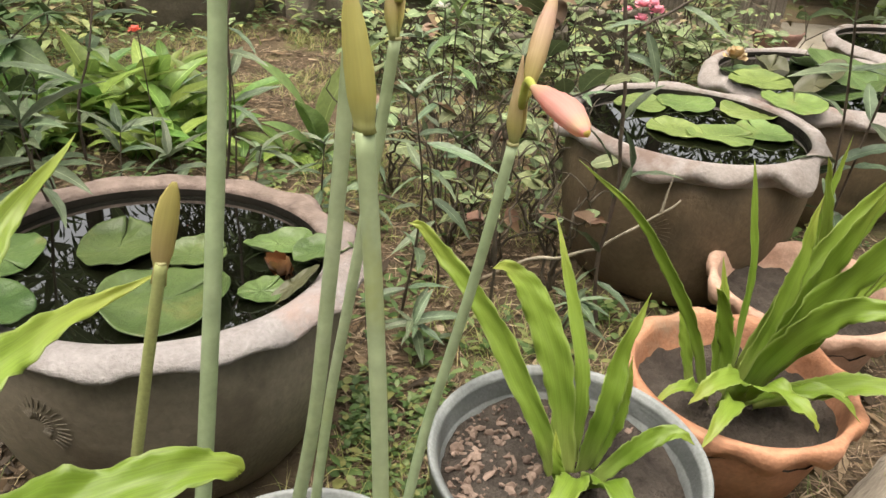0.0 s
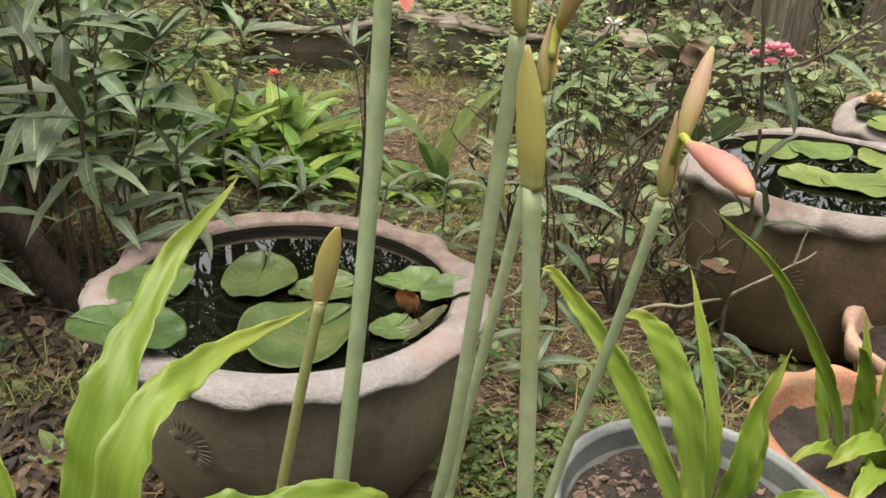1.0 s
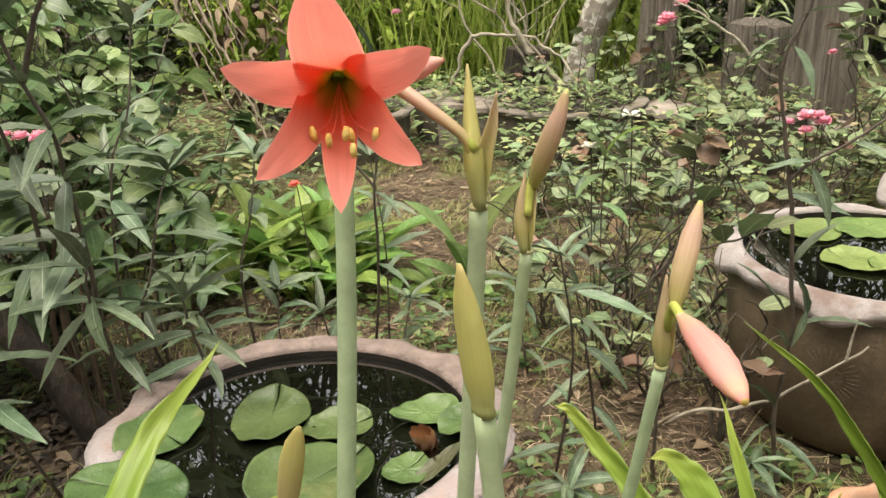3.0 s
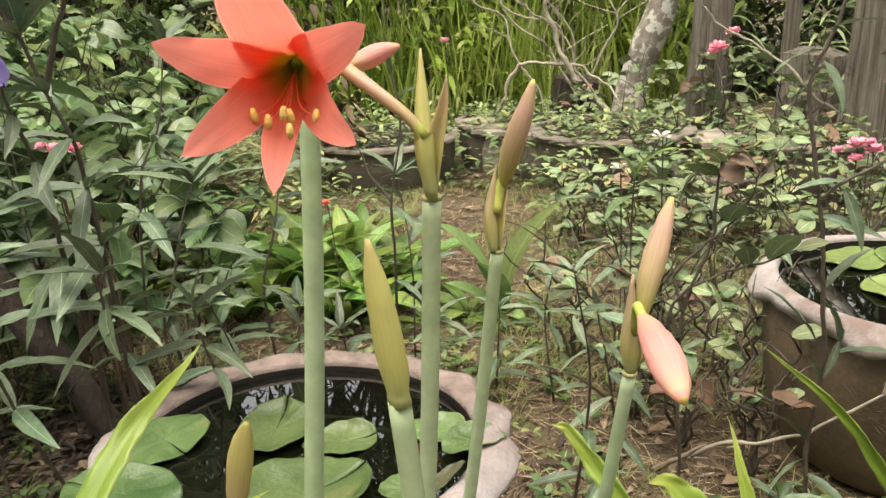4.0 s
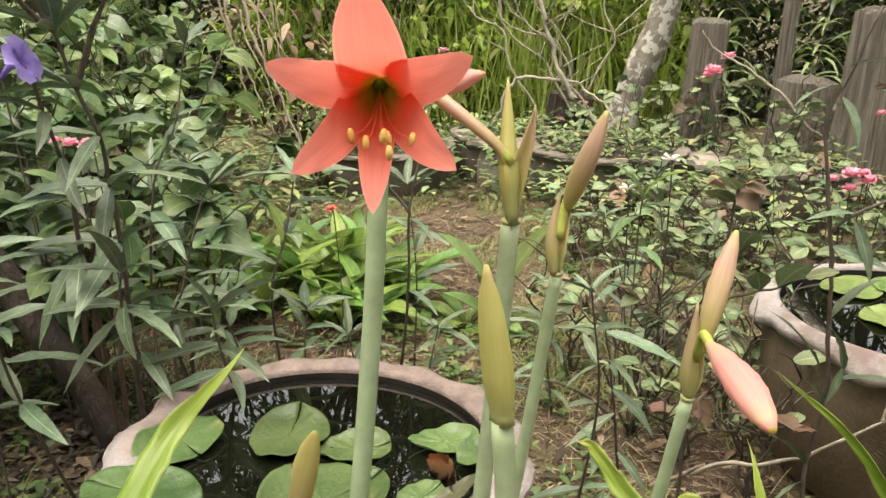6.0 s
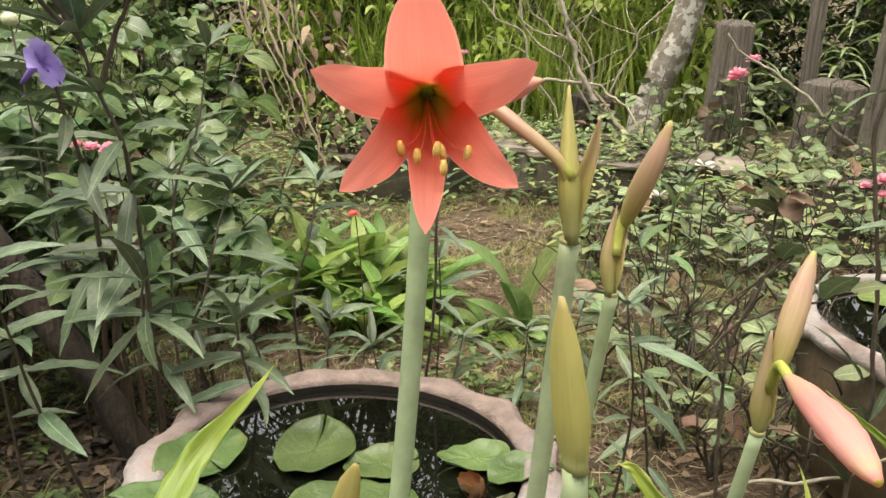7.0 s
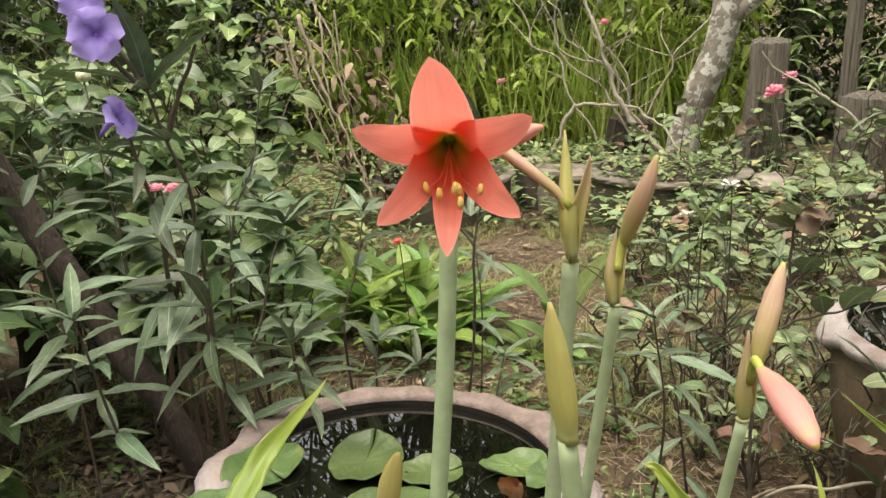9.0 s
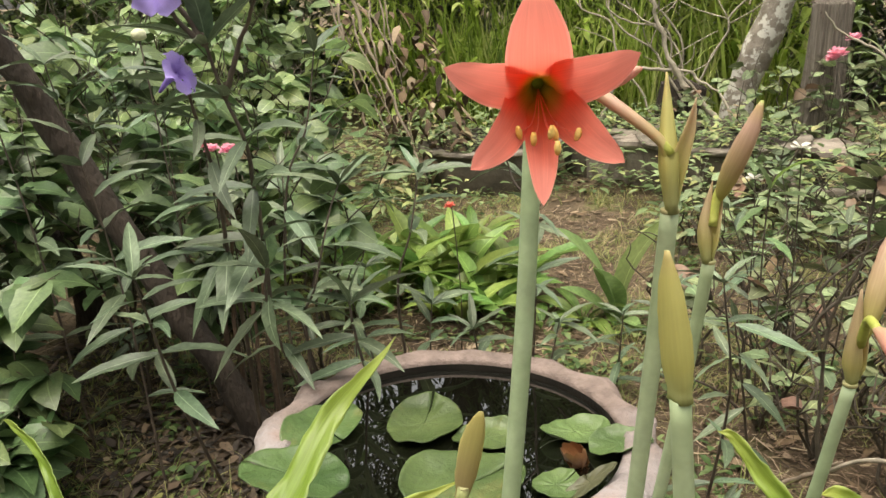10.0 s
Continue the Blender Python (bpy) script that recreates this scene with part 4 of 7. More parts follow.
bulb_plant((0.226, 0.804, 0.2), "young bulb plant with bright green arching strap leaves, potted", [
    ([(0.2, 0.8, 0.195), (0.16, 0.82, 0.3), (0.08, 0.88, 0.42), (0.0, 0.935, 0.5), (-0.032, 0.945, 0.51)], 0.017, (-0.3, -0.8, 0.5)),
    ([(0.215, 0.815, 0.195), (0.19, 0.85, 0.33), (0.15, 0.89, 0.43), (0.11, 0.905, 0.468), (0.083, 0.897, 0.474)], 0.022, (-0.2, -0.6, 0.8)),
    ([(0.225, 0.83, 0.195), (0.225, 0.87, 0.33), (0.195, 0.94, 0.45), (0.17, 0.987, 0.516)], 0.0105, TO_CAM),
    ([(0.235, 0.82, 0.195), (0.25, 0.82, 0.31), (0.268, 0.85, 0.39), (0.296, 0.87, 0.474)], 0.0155, TO_CAM),
    ([(0.225, 0.79, 0.195), (0.213, 0.76, 0.245), (0.19, 0.71, 0.255), (0.155, 0.66, 0.215), (0.145, 0.645, 0.19)], 0.021, (-0.3, -0.2, 1)),
    ([(0.235, 0.79, 0.195), (0.25, 0.755, 0.245), (0.265, 0.71, 0.255), (0.285, 0.665, 0.225), (0.29, 0.65, 0.2)], 0.021, (0.3, -0.2, 1)),
    ([(0.245, 0.8, 0.195), (0.3, 0.8, 0.27), (0.345, 0.8, 0.3), (0.37, 0.79, 0.285)], 0.014, (0.2, -0.5, 1)),
    ([(0.245, 0.825, 0.195), (0.28, 0.85, 0.29), (0.29, 0.87, 0.37)], 0.012, TO_CAM),
    ([(0.205, 0.785, 0.195), (0.19, 0.78, 0.25), (0.185, 0.79, 0.3)], 0.009, TO_CAM),
])
bulb_plant((0.54, 1.088, 0.14), "leafy bulb clump with tall yellow-green strap leaves, in terracotta", [
    ([(0.5, 1.08, 0.14), (0.44, 1.09, 0.3), (0.33, 1.12, 0.46), (0.227, 1.155, 0.533)], 0.011, (-0.5, -0.8, 0.3)),
    ([(0.56, 1.08, 0.14), (0.6, 1.06, 0.3), (0.67, 1.05, 0.43), (0.72, 1.04, 0.53), (0.735, 1.04, 0.58)], 0.026, TO_CAM),
    ([(0.57, 1.1, 0.14), (0.62, 1.1, 0.3), (0.66, 1.1, 0.45), (0.7, 1.1, 0.56)], 0.022, TO_CAM),
    ([(0.55, 1.07, 0.14), (0.57, 1.03, 0.28), (0.63, 1.0, 0.38), (0.7, 0.98, 0.4), (0.78, 0.97, 0.37)], 0.024, TO_CAM),
    ([(0.53, 1.06, 0.14), (0.52, 1.02, 0.23), (0.46, 0.98, 0.25), (0.42, 0.96, 0.22)], 0.022, (0, -0.4, 1)),
    ([(0.54, 1.06, 0.14), (0.56, 1.0, 0.23), (0.6, 0.95, 0.225), (0.62, 0.93, 0.2)], 0.022, (0.2, -0.3, 1)),
    ([(0.52, 1.1, 0.14), (0.51, 1.13, 0.28), (0.5, 1.16, 0.38)], 0.012, TO_CAM),
    ([(0.48, 1.11, 0.14), (0.455, 1.14, 0.24), (0.445, 1.16, 0.31)], 0.012, TO_CAM),
    ([(0.55, 1.12, 0.14), (0.56, 1.17, 0.33), (0.545, 1.22, 0.48), (0.54, 1.24, 0.53)], 0.007, TO_CAM),
    ([(0.58, 1.07, 0.14), (0.66, 1.02, 0.22), (0.74, 0.98, 0.26), (0.83, 0.95, 0.26)], 0.022, (0, -0.5, 0.9)),
    ([(0.52, 1.05, 0.14), (0.5, 0.98, 0.215), (0.46, 0.92, 0.225), (0.42, 0.88, 0.2)], 0.017, (0, -0.3, 1)),
    ([(0.56, 1.13, 0.14), (0.64, 1.16, 0.35), (0.74, 1.19, 0.5), (0.83, 1.2, 0.6)], 0.019, TO_CAM),
    ([(0.55, 1.1, 0.14), (0.6, 1.12, 0.3), (0.62, 1.14, 0.42), (0.63, 1.16, 0.5)], 0.016, TO_CAM),
    ([(0.57, 1.09, 0.14), (0.64, 1.07, 0.27), (0.68, 1.05, 0.36), (0.69, 1.03, 0.44)], 0.014, (0.5, -0.8, 0.3)),
    ([(0.53, 1.09, 0.14), (0.52, 1.1, 0.24), (0.49, 1.1, 0.33), (0.47, 1.09, 0.36)], 0.014, (-0.5, -0.8, 0.3)),
    ([(0.58, 1.12, 0.14), (0.68, 1.13, 0.28), (0.76, 1.13, 0.38), (0.8, 1.11, 0.42)], 0.015, TO_CAM),
    ([(0.55, 1.06, 0.14), (0.6, 1.03, 0.2), (0.66, 0.99, 0.23), (0.7, 0.96, 0.2)], 0.018, (0.2, -0.3, 1)),
    ([(0.5, 1.07, 0.14), (0.46, 1.04, 0.19), (0.42, 1.02, 0.2), (0.38, 1.0, 0.17)], 0.013, (0, -0.4, 1)),
])
bulb_plant((0.8, 1.4, 0.14), "bulb plant with narrow green strap leaves in a pale clay pot", [
    ([(0.8, 1.4, 0.14), (0.78, 1.38, 0.32), (0.74, 1.36, 0.45), (0.72, 1.35, 0.5)], 0.012, TO_CAM),
    ([(0.82, 1.41, 0.14), (0.86, 1.4, 0.33), (0.92, 1.4, 0.47), (0.95, 1.4, 0.52)], 0.013, TO_CAM),
    ([(0.79, 1.42, 0.14), (0.8, 1.45, 0.35), (0.82, 1.48, 0.5)], 0.011, TO_CAM),
    ([(0.83, 1.38, 0.14), (0.9, 1.32, 0.26), (0.98, 1.28, 0.3)], 0.013, (0, -0.5, 0.9)),
])


# ---- weathered planks beside the pots ----
M["plank"] = surface("weathered_plank", (0.16, 0.13, 0.1), (0.36, 0.31, 0.25), 14, 110, 0.9, 1.0, (0.1, 0.085, 0.065), 7, 0.58, stretch=(0.4, 4, 4), height=0.006)
for k in range(3):
    bm = bmesh.new()
    bmesh.ops.create_cube(bm, size=1, matrix=Matrix.Diagonal((0.5 - 0.05 * k, 0.078, 0.05, 1)))
    bmesh.ops.bevel(bm, geom=bm.edges[:], offset=0.006, segments=2, affect="EDGES")
    bmesh.ops.subdivide_edges(bm, edges=[e for e in bm.edges if e.calc_length() > 0.2], cuts=14)
    for v in bm.verts:
        v.co += Vector((noise.noise(v.co * 20), noise.noise(v.co * 17 + Vector((3, k, 0))), noise.noise(v.co * 15 + Vector((0, k, 7))))) * 0.005
    ob = part("plank", bm, M["plank"])
    ob.matrix_world = Matrix.Translation((0.895 + 0.062 * k, 1.06 - 0.066 * k, 0.024)) @ Matrix.Rotation(radians(42 + 2 * k), 4, "Z")
    tagged(ob, "weathered grey-brown wooden plank lying beside the clay pots", "plank", "weathered planks")

# ---- shrubs and herbs round the bowls ----


def ruellia(stems, label, group="wild petunia shrubs", leaf_scale=1.0, gap=0.072, top=True, kind="ruellia", stem_r=0.0028, mat_stem="ruellia_stem", name="shrub", fall=0.0, bare=0.25):
    """A shrub of thin stems with paired narrow leaves; stems are lists of points."""
    ob = thing(name, stems[0][0], label, "shrub", group)
    for pts in stems:
        L = sum((Vector(b) - Vector(a)).length for a, b in zip(pts, pts[1:]))
        n = max(6, int(L / gap))
        q = spline(pts, n * 2 + 1)
        bm = bmesh.new()
        tube(bm, q, lambda t: stem_r * (1.25 - 0.75 * t), 6)
        part("stem", bm, M[mat_stem], ob)
        turn = random.uniform(0, 3.14)
        for k in range(int(n * bare * 0.5), n + 1):
            p = q[min(2 * k, len(q) - 1)]
            d = (q[min(2 * k, len(q) - 1)] - q[max(2 * k - 2, 0)]).normalized()
            t = k / n
            turn += math.pi / 2 + random.uniform(-0.4, 0.4)
            for s in (0, math.pi):
                if random.random() < 0.08 + 0.4 * max(0, 0.3 - t):
                    continue
                a = turn + s + random.uniform(-0.3, 0.3)
                out = Vector((math.cos(a), math.sin(a), 0))
                rise = random.uniform(-0.25, 0.55) + 0.5 * t * t - fall
                sc = leaf_scale * random.uniform(0.7, 1.15) * (1.0 - 0.25 * (t > 0.93)) * (0.75 + 0.35 * math.sin(math.pi * min(1, t + 0.1)))
                put_leaf(kind, ob, p, out + d * rise, sc, random.uniform(-0.5, 0.5))
        if top:
            for k in range(5):
                a = turn + k * 1.26 + 0.5
                put_leaf(kind, ob, q[-1], Vector((math.cos(a), math.sin(a), 0)) + Vector((0, 0, random.uniform(0.0, 1.3))), leaf_scale * random.uniform(0.5, 1.0), random.uniform(-0.4, 0.4))
    return ob


def lean_stems(x, y, tip, count, spread=0.1, seed=0):
    """Stems that leave one foot and end round the tip."""
    rnd = random.Random(seed)
    out = []
    for k in range(count):
        e = Vector(tip) + Vector((rnd.uniform(-1, 1) * spread, rnd.uniform(-1, 1) * spread, -rnd.uniform(0, 0.28) * tip[2] * (k > 0)))
        b = Vector((x + rnd.uniform(-0.03, 0.03), y + rnd.uniform(-0.03, 0.03), 0))
        m = b.lerp(e, 0.5) + Vector((rnd.uniform(-0.03, 0.03), rnd.uniform(-0.03, 0.03), 0.04))
        out.append([tuple(b), tuple(m), tuple(e)])
    return out


NARROW = "dark-stemmed shrub with narrow grey-green leaves beside the water bowl"
for i, (x, y, tip, count, sp, sc, low) in enumerate((
        (-0.63, 1.6, (-0.62, 1.56, 0.36), 2, 0.1, 1.1, 0.5), (-0.75, 1.52, (-0.76, 1.46, 0.42), 1, 0.06, 1.2, 0.5), (-0.57, 1.95, (-0.555, 1.91, 0.57), 1, 0.04, 1.0, 0.8),
        (-0.45, 1.72, (-0.45, 1.7, 0.27), 1, 0.06, 1.05, 0.45), (-1.3, 1.62, (-1.3, 1.6, 0.8), 1, 0.08, 1.2, 0.6), (-1.55, 1.62, (-1.55, 1.58, 0.85), 2, 0.14, 1.2, 0.4),
        (-1.75, 1.35, (-1.8, 1.25, 0.7), 1, 0.15, 1.3, 0.4), (-1.85, 1.95, (-1.85, 1.9, 0.9), 3, 0.16, 1.1, 0.3), (-0.3, 1.9, (-0.28, 1.88, 0.24), 1, 0.05, 0.95, 0.3), (-0.9, 1.66, (-0.88, 1.64, 0.4), 1, 0.06, 1.15, 0.6),
        (-1.1, 1.72, (-1.1, 1.7, 0.62), 1, 0.08, 1.2, 0.5))):
    ruellia(lean_stems(x, y, tip, count, sp, i + 3), NARROW, leaf_scale=sc * 0.92, gap=0.058 + 0.01 * sc, bare=low, stem_r=0.0025)
for stem in ([(-1.0, 1.52, 0), (-1.04, 1.53, 0.3), (-1.009, 1.548, 0.632), (-0.962, 1.581, 0.761), (-0.942, 1.616, 0.927)], [(-0.93, 1.45, 0), (-0.928, 1.434, 0.34), (-0.894, 1.434, 0.43), (-0.863, 1.47, 0.587), (-0.845, 1.496, 0.654)],
             [(-1.06, 1.24, 0), (-1.07, 1.15, 0.3), (-1.06, 1.106, 0.47), (-1.039, 1.064, 0.578)], [(-0.75, 1.62, 0), (-0.769, 1.593, 0.36), (-0.728, 1.6, 0.52), (-0.718, 1.643, 0.649)]):
    ruellia([stem], "upright purple-stemmed shrub with long narrow grey-green leaves", leaf_scale=1.2, gap=0.1, bare=0.7, stem_r=0.0032)



def leaf_to(kind, ob, base, tip, wide=1.0, roll=0.0):
    """One leaf of a kind that runs from its base to a tip."""
    d = Vector(tip) - Vector(base)
    n = d.length / {"ruellia": 0.127, "basal": 0.165, "pale_basal": 0.165, "broad": 0.11, "broad_dark": 0.11, "rose": 0.047, "rose_red": 0.046}[kind]
    leaf = put_leaf(kind, ob, base, d + Vector((0, 0, 0.16 * d.length)), n, roll)
    leaf.matrix_basis = leaf.matrix_basis @ Matrix.Diagonal((wide, 1, 1, 1))
    return leaf


def placed_shrub(stems, leaves, label, stem_r=0.0034):
    """A narrow-leaved shrub whose stems and leaves are set one by one."""
    ob = thing("shrub", stems[0][0], label, "shrub", "wild petunia shrubs")
    for pts in stems:
        q = spline(pts, 26)
        bm = bmesh.new()
        tube(bm, [v + Vector((noise.noise(v * 30), noise.noise(v * 30 + Vector((5, 0, 0))), 0)) * 0.003 for v in q], lambda t: stem_r * (1.2 - 0.65 * t) * (1 + 0.12 * math.sin(60 * t)), 7)
        part("stem", bm, M["ruellia_stem"], ob)
    for base, tip, wide in leaves:
        leaf_to("ruellia", ob, base, tip, wide, random.uniform(-0.5, 0.5))
    return ob


# tall one with violet flowers
S1 = [(-0.93, 1.3, 0), (-0.9, 1.27, 0.3), (-0.885, 1.25, 0.471), (-0.86, 1.22, 0.615), (-0.852, 1.2, 0.723), (-0.836, 1.17, 0.816), (-0.851, 1.15, 0.892), (-0.857, 1.13, 0.98), (-0.853, 1.12, 1.0)]
S2 = [(-1.0, 1.32, 0), (-0.96, 1.26, 0.35), (-0.93, 1.2, 0.596), (-0.905, 1.17, 0.709), (-0.89, 1.14, 0.784), (-0.875, 1.1, 0.864), (-0.866, 1.08, 0.915)]
tall = placed_shrub([S1, S2, [S1[6], (-0.8, 1.14, 0.98), (-0.745, 1.12, 1.05)], [S1[7], (-0.875, 1.09, 1.02), (-0.872, 1.07, 1.06)], [S1[7], (-0.885, 1.1, 1.06), (-0.898, 1.08, 1.12)]], [
    (S1[7], (-0.832, 1.09, 1.13), 1.3), (S1[7], (-0.7, 1.12, 1.08), 0.7), (S1[7], (-1.02, 1.1, 1.025), 0.55), (S1[7], (-0.935, 1.06, 1.04), 1.0), (S1[7], (-0.81, 1.0, 1.0), 0.9),
    (S1[6], (-1.03, 1.1, 0.98), 0.6), (S1[6], (-1.025, 1.08, 0.955), 0.8), (S1[6], (-0.93, 1.04, 0.9), 0.9), (S1[6], (-0.78, 1.05, 0.93), 1.0),
    (S1[5], (-0.69, 1.13, 0.87), 1.0), (S1[5], (-0.98, 1.1, 0.82), 1.1), (S1[5], (-0.8, 1.05, 0.77), 1.0), (S1[4], (-0.72, 1.12, 0.8), 1.1), (S1[4], (-1.0, 1.14, 0.72), 1.1), (S1[4], (-0.79, 1.08, 0.64), 1.0),
    (S1[3], (-0.71, 1.15, 0.7), 1.0), (S1[3], (-1.01, 1.13, 0.62), 1.1), (S1[3], (-0.84, 1.07, 0.54), 1.2), (S1[2], (-0.75, 1.15, 0.54), 1.0), (S1[2], (-1.02, 1.18, 0.49), 1.0), (S1[2], (-0.93, 1.1, 0.38), 1.1),
    (S2[5], (-0.98, 1.03, 0.9), 0.9), (S2[5], (-0.81, 1.03, 0.82), 1.0), (S2[4], (-1.03, 1.08, 0.83), 1.1), (S2[4], (-0.82, 1.06, 0.71), 1.0), (S2[3], (-1.05, 1.1, 0.67), 1.2), (S2[3], (-0.79, 1.1, 0.74), 1.0),
    (S2[2], (-1.07, 1.12, 0.6), 1.1), (S2[2], (-0.86, 1.08, 0.5), 1.1), (S2[2], (-0.95, 1.08, 0.47), 1.0)], "tall dark-stemmed wild petunia bearing violet flowers", 0.0046)
# shrubs set by the bowl's far left side
placed_shrub([[(-0.69, 1.36, 0), (-0.672, 1.26, 0.26), (-0.655, 1.17, 0.47), (-0.652, 1.155, 0.54)]], [
    ((-0.652, 1.155, 0.535), (-0.66, 1.12, 0.63), 1.25), ((-0.652, 1.155, 0.535), (-0.638, 1.16, 0.628), 1.0), ((-0.652, 1.155, 0.53), (-0.485, 1.13, 0.632), 0.8), ((-0.652, 1.155, 0.525), (-0.838, 1.1, 0.486), 0.9),
    ((-0.655, 1.165, 0.5), (-0.795, 1.13, 0.56), 1.0), ((-0.655, 1.165, 0.49), (-0.6, 1.09, 0.535), 0.8), ((-0.657, 1.18, 0.46), (-0.79, 1.12, 0.42), 1.0), ((-0.657, 1.18, 0.45), (-0.54, 1.12, 0.45), 0.9),
    ((-0.66, 1.2, 0.4), (-0.77, 1.13, 0.35), 1.1), ((-0.66, 1.2, 0.4), (-0.58, 1.14, 0.37), 1.0), ((-0.665, 1.22, 0.34), (-0.76, 1.17, 0.28), 1.0)],
    "dark-stemmed shrub with pale pointed top leaves over the bowl's rim")
placed_shrub([[(-0.83, 1.33, 0), (-0.82, 1.22, 0.3), (-0.805, 1.13, 0.52), (-0.79, 1.12, 0.6)]], [
    ((-0.8, 1.13, 0.545), (-0.793, 1.09, 0.455), 1.7), ((-0.79, 1.12, 0.6), (-0.79, 1.08, 0.71), 1.2), ((-0.79, 1.12, 0.6), (-0.67, 1.09, 0.65), 1.0), ((-0.79, 1.12, 0.6), (-0.94, 1.08, 0.61), 1.0),
    ((-0.8, 1.13, 0.54), (-0.95, 1.08, 0.52), 1.0), ((-0.8, 1.13, 0.53), (-0.67, 1.1, 0.5), 0.9), ((-0.81, 1.17, 0.43), (-0.93, 1.12, 0.38), 1.1), ((-0.81, 1.17, 0.43), (-0.71, 1.1, 0.4), 1.0)],
    "dark-stemmed shrub with drooping rounded leaf tips by the bowl")
placed_shrub([[(-0.5, 1.62, 0), (-0.42, 1.5, 0.4), (-0.397, 1.45, 0.626), (-0.387, 1.45, 0.691), (-0.367, 1.45, 0.795), (-0.38, 1.45, 0.88)], [(-0.395, 1.45, 0.64), (-0.43, 1.44, 0.69), (-0.45, 1.44, 0.74)]], [
    ((-0.38, 1.45, 0.87), (-0.39, 1.42, 0.97), 0.9), ((-0.372, 1.45, 0.83), (-0.313, 1.42, 0.865), 0.9), ((-0.372, 1.45, 0.82), (-0.43, 1.42, 0.85), 0.9), ((-0.387, 1.45, 0.69), (-0.3, 1.42, 0.75), 0.9),
    ((-0.45, 1.44, 0.74), (-0.475, 1.41, 0.8), 0.9), ((-0.44, 1.44, 0.72), (-0.52, 1.42, 0.7), 0.9), ((-0.397, 1.45, 0.63), (-0.33, 1.41, 0.6), 0.9), ((-0.4, 1.46, 0.55), (-0.49, 1.42, 0.53), 0.9), ((-0.41, 1.48, 0.47), (-0.33, 1.43, 0.45), 0.9)],
    "slender dark-stemmed shrub with few narrow leaves", 0.0028)


def violet_flower(place, face, size, ob):
    """A five-lobed crinkled trumpet."""
    F = Vector(face).normalized()
    x = F.cross(Vector((0, 0, 1))).normalized()
    y = x.cross(F)
    P = Vector(place)
    bm = bmesh.new()
    tube(bm, spline([P - F * size * 1.1 - Vector((0, 0, size * 0.3)), P - F * size * 0.5, P - F * 0.002], 6), lambda t: size * (0.07 + 0.17 * t), 8, cap=False)
    f = part("flower", bm, M["violet"], ob, "violet crinkled flower")
    for k in range(5):
        a = 2 * math.pi * k / 5 + 0.3
        r = x * math.cos(a) + y * math.sin(a)
        q = [P + r * size * (0.08 + 0.92 * t) + F * size * (0.2 * math.sin(2.6 * t)) for t in (0, 0.2, 0.4, 0.6, 0.8, 1)]
        part("petal", blade(q, lambda t: size * (0.12 + 0.4 * math.sin(math.pi * min(t * 0.75, 0.62)) ** 1.2) * (1 if t < 0.85 else 0.72), 0.16, up=F, cross=6, ripple=0.22), M["violet"], f)


violet_flower((-0.899, 1.06, 1.131), (0.5, -0.85, 0.15), 0.038, tall)
violet_flower((-0.873, 1.05, 1.071), (0.4, -0.9, 0.15), 0.042, tall)
violet_flower((-0.876, 1.07, 0.94), (0.93, 0.12, 0.42), 0.036, tall)
M["pale_bud"] = surface("cream_bud", (0.5, 0.52, 0.3), (0.7, 0.7, 0.5), 40, 200, 0.6, 0.1)
herb = thing("herb", (-1.28, 1.5, 0), "thin herb stem topped by a round cream bud", "herb")
bm = bmesh.new()
bmesh.ops.create_icosphere(bm, subdivisions=3, radius=0.0165, matrix=Matrix.Translation((-1.298, 1.473, 0.983)) @ Matrix.Diagonal((1, 1, 0.85, 1)))
for v in bm.verts:
    v.co += (v.co - Vector((-1.298, 1.473, 0.983))) * 0.12 * noise.noise(v.co * 140)
part("flower_bud", bm, M["pale_bud"], herb, "round cream bud")
bm = bmesh.new()
tube(bm, spline([(-1.28, 1.5, -0.005), (-1.285, 1.49, 0.5), (-1.298, 1.473, 0.975)], 14), 0.0018, 6)
part("stem", bm, M["ruellia_stem"], herb)

# near stem in front of the second bowl
shoot = thing("shrub", (0.39, 1.47, 0), "single dark-stemmed shrub shoot with narrow grey-green leaves before the brown bowl", "shrub", "wild petunia shrubs")
for pts, r in (([(0.39, 1.47, 0), (0.37, 1.47, 0.12), (0.366, 1.47, 0.2), (0.378, 1.47, 0.36), (0.364, 1.47, 0.47), (0.355, 1.47, 0.57), (0.339, 1.47, 0.665), (0.321, 1.47, 0.757), (0.308, 1.47, 0.846), (0.333, 1.47, 0.92), (0.36, 1.47, 1.02)], 0.0046),
               ([(0.343, 1.47, 0.655), (0.37, 1.465, 0.686), (0.42, 1.46, 0.72), (0.48, 1.45, 0.771), (0.53, 1.44, 0.82)], 0.0032)):
    bm = bmesh.new()
    tube(bm, [p + Vector((noise.noise(p * 40), noise.noise(p * 40 + Vector((5, 0, 0))), 0)) * 0.0025 for p in spline(pts, 40)], lambda t: r * (1.1 - 0.5 * t) * (1 + 0.12 * math.sin(50 * t)), 8)
    part("stem", bm, M["ruellia_stem"], shoot)
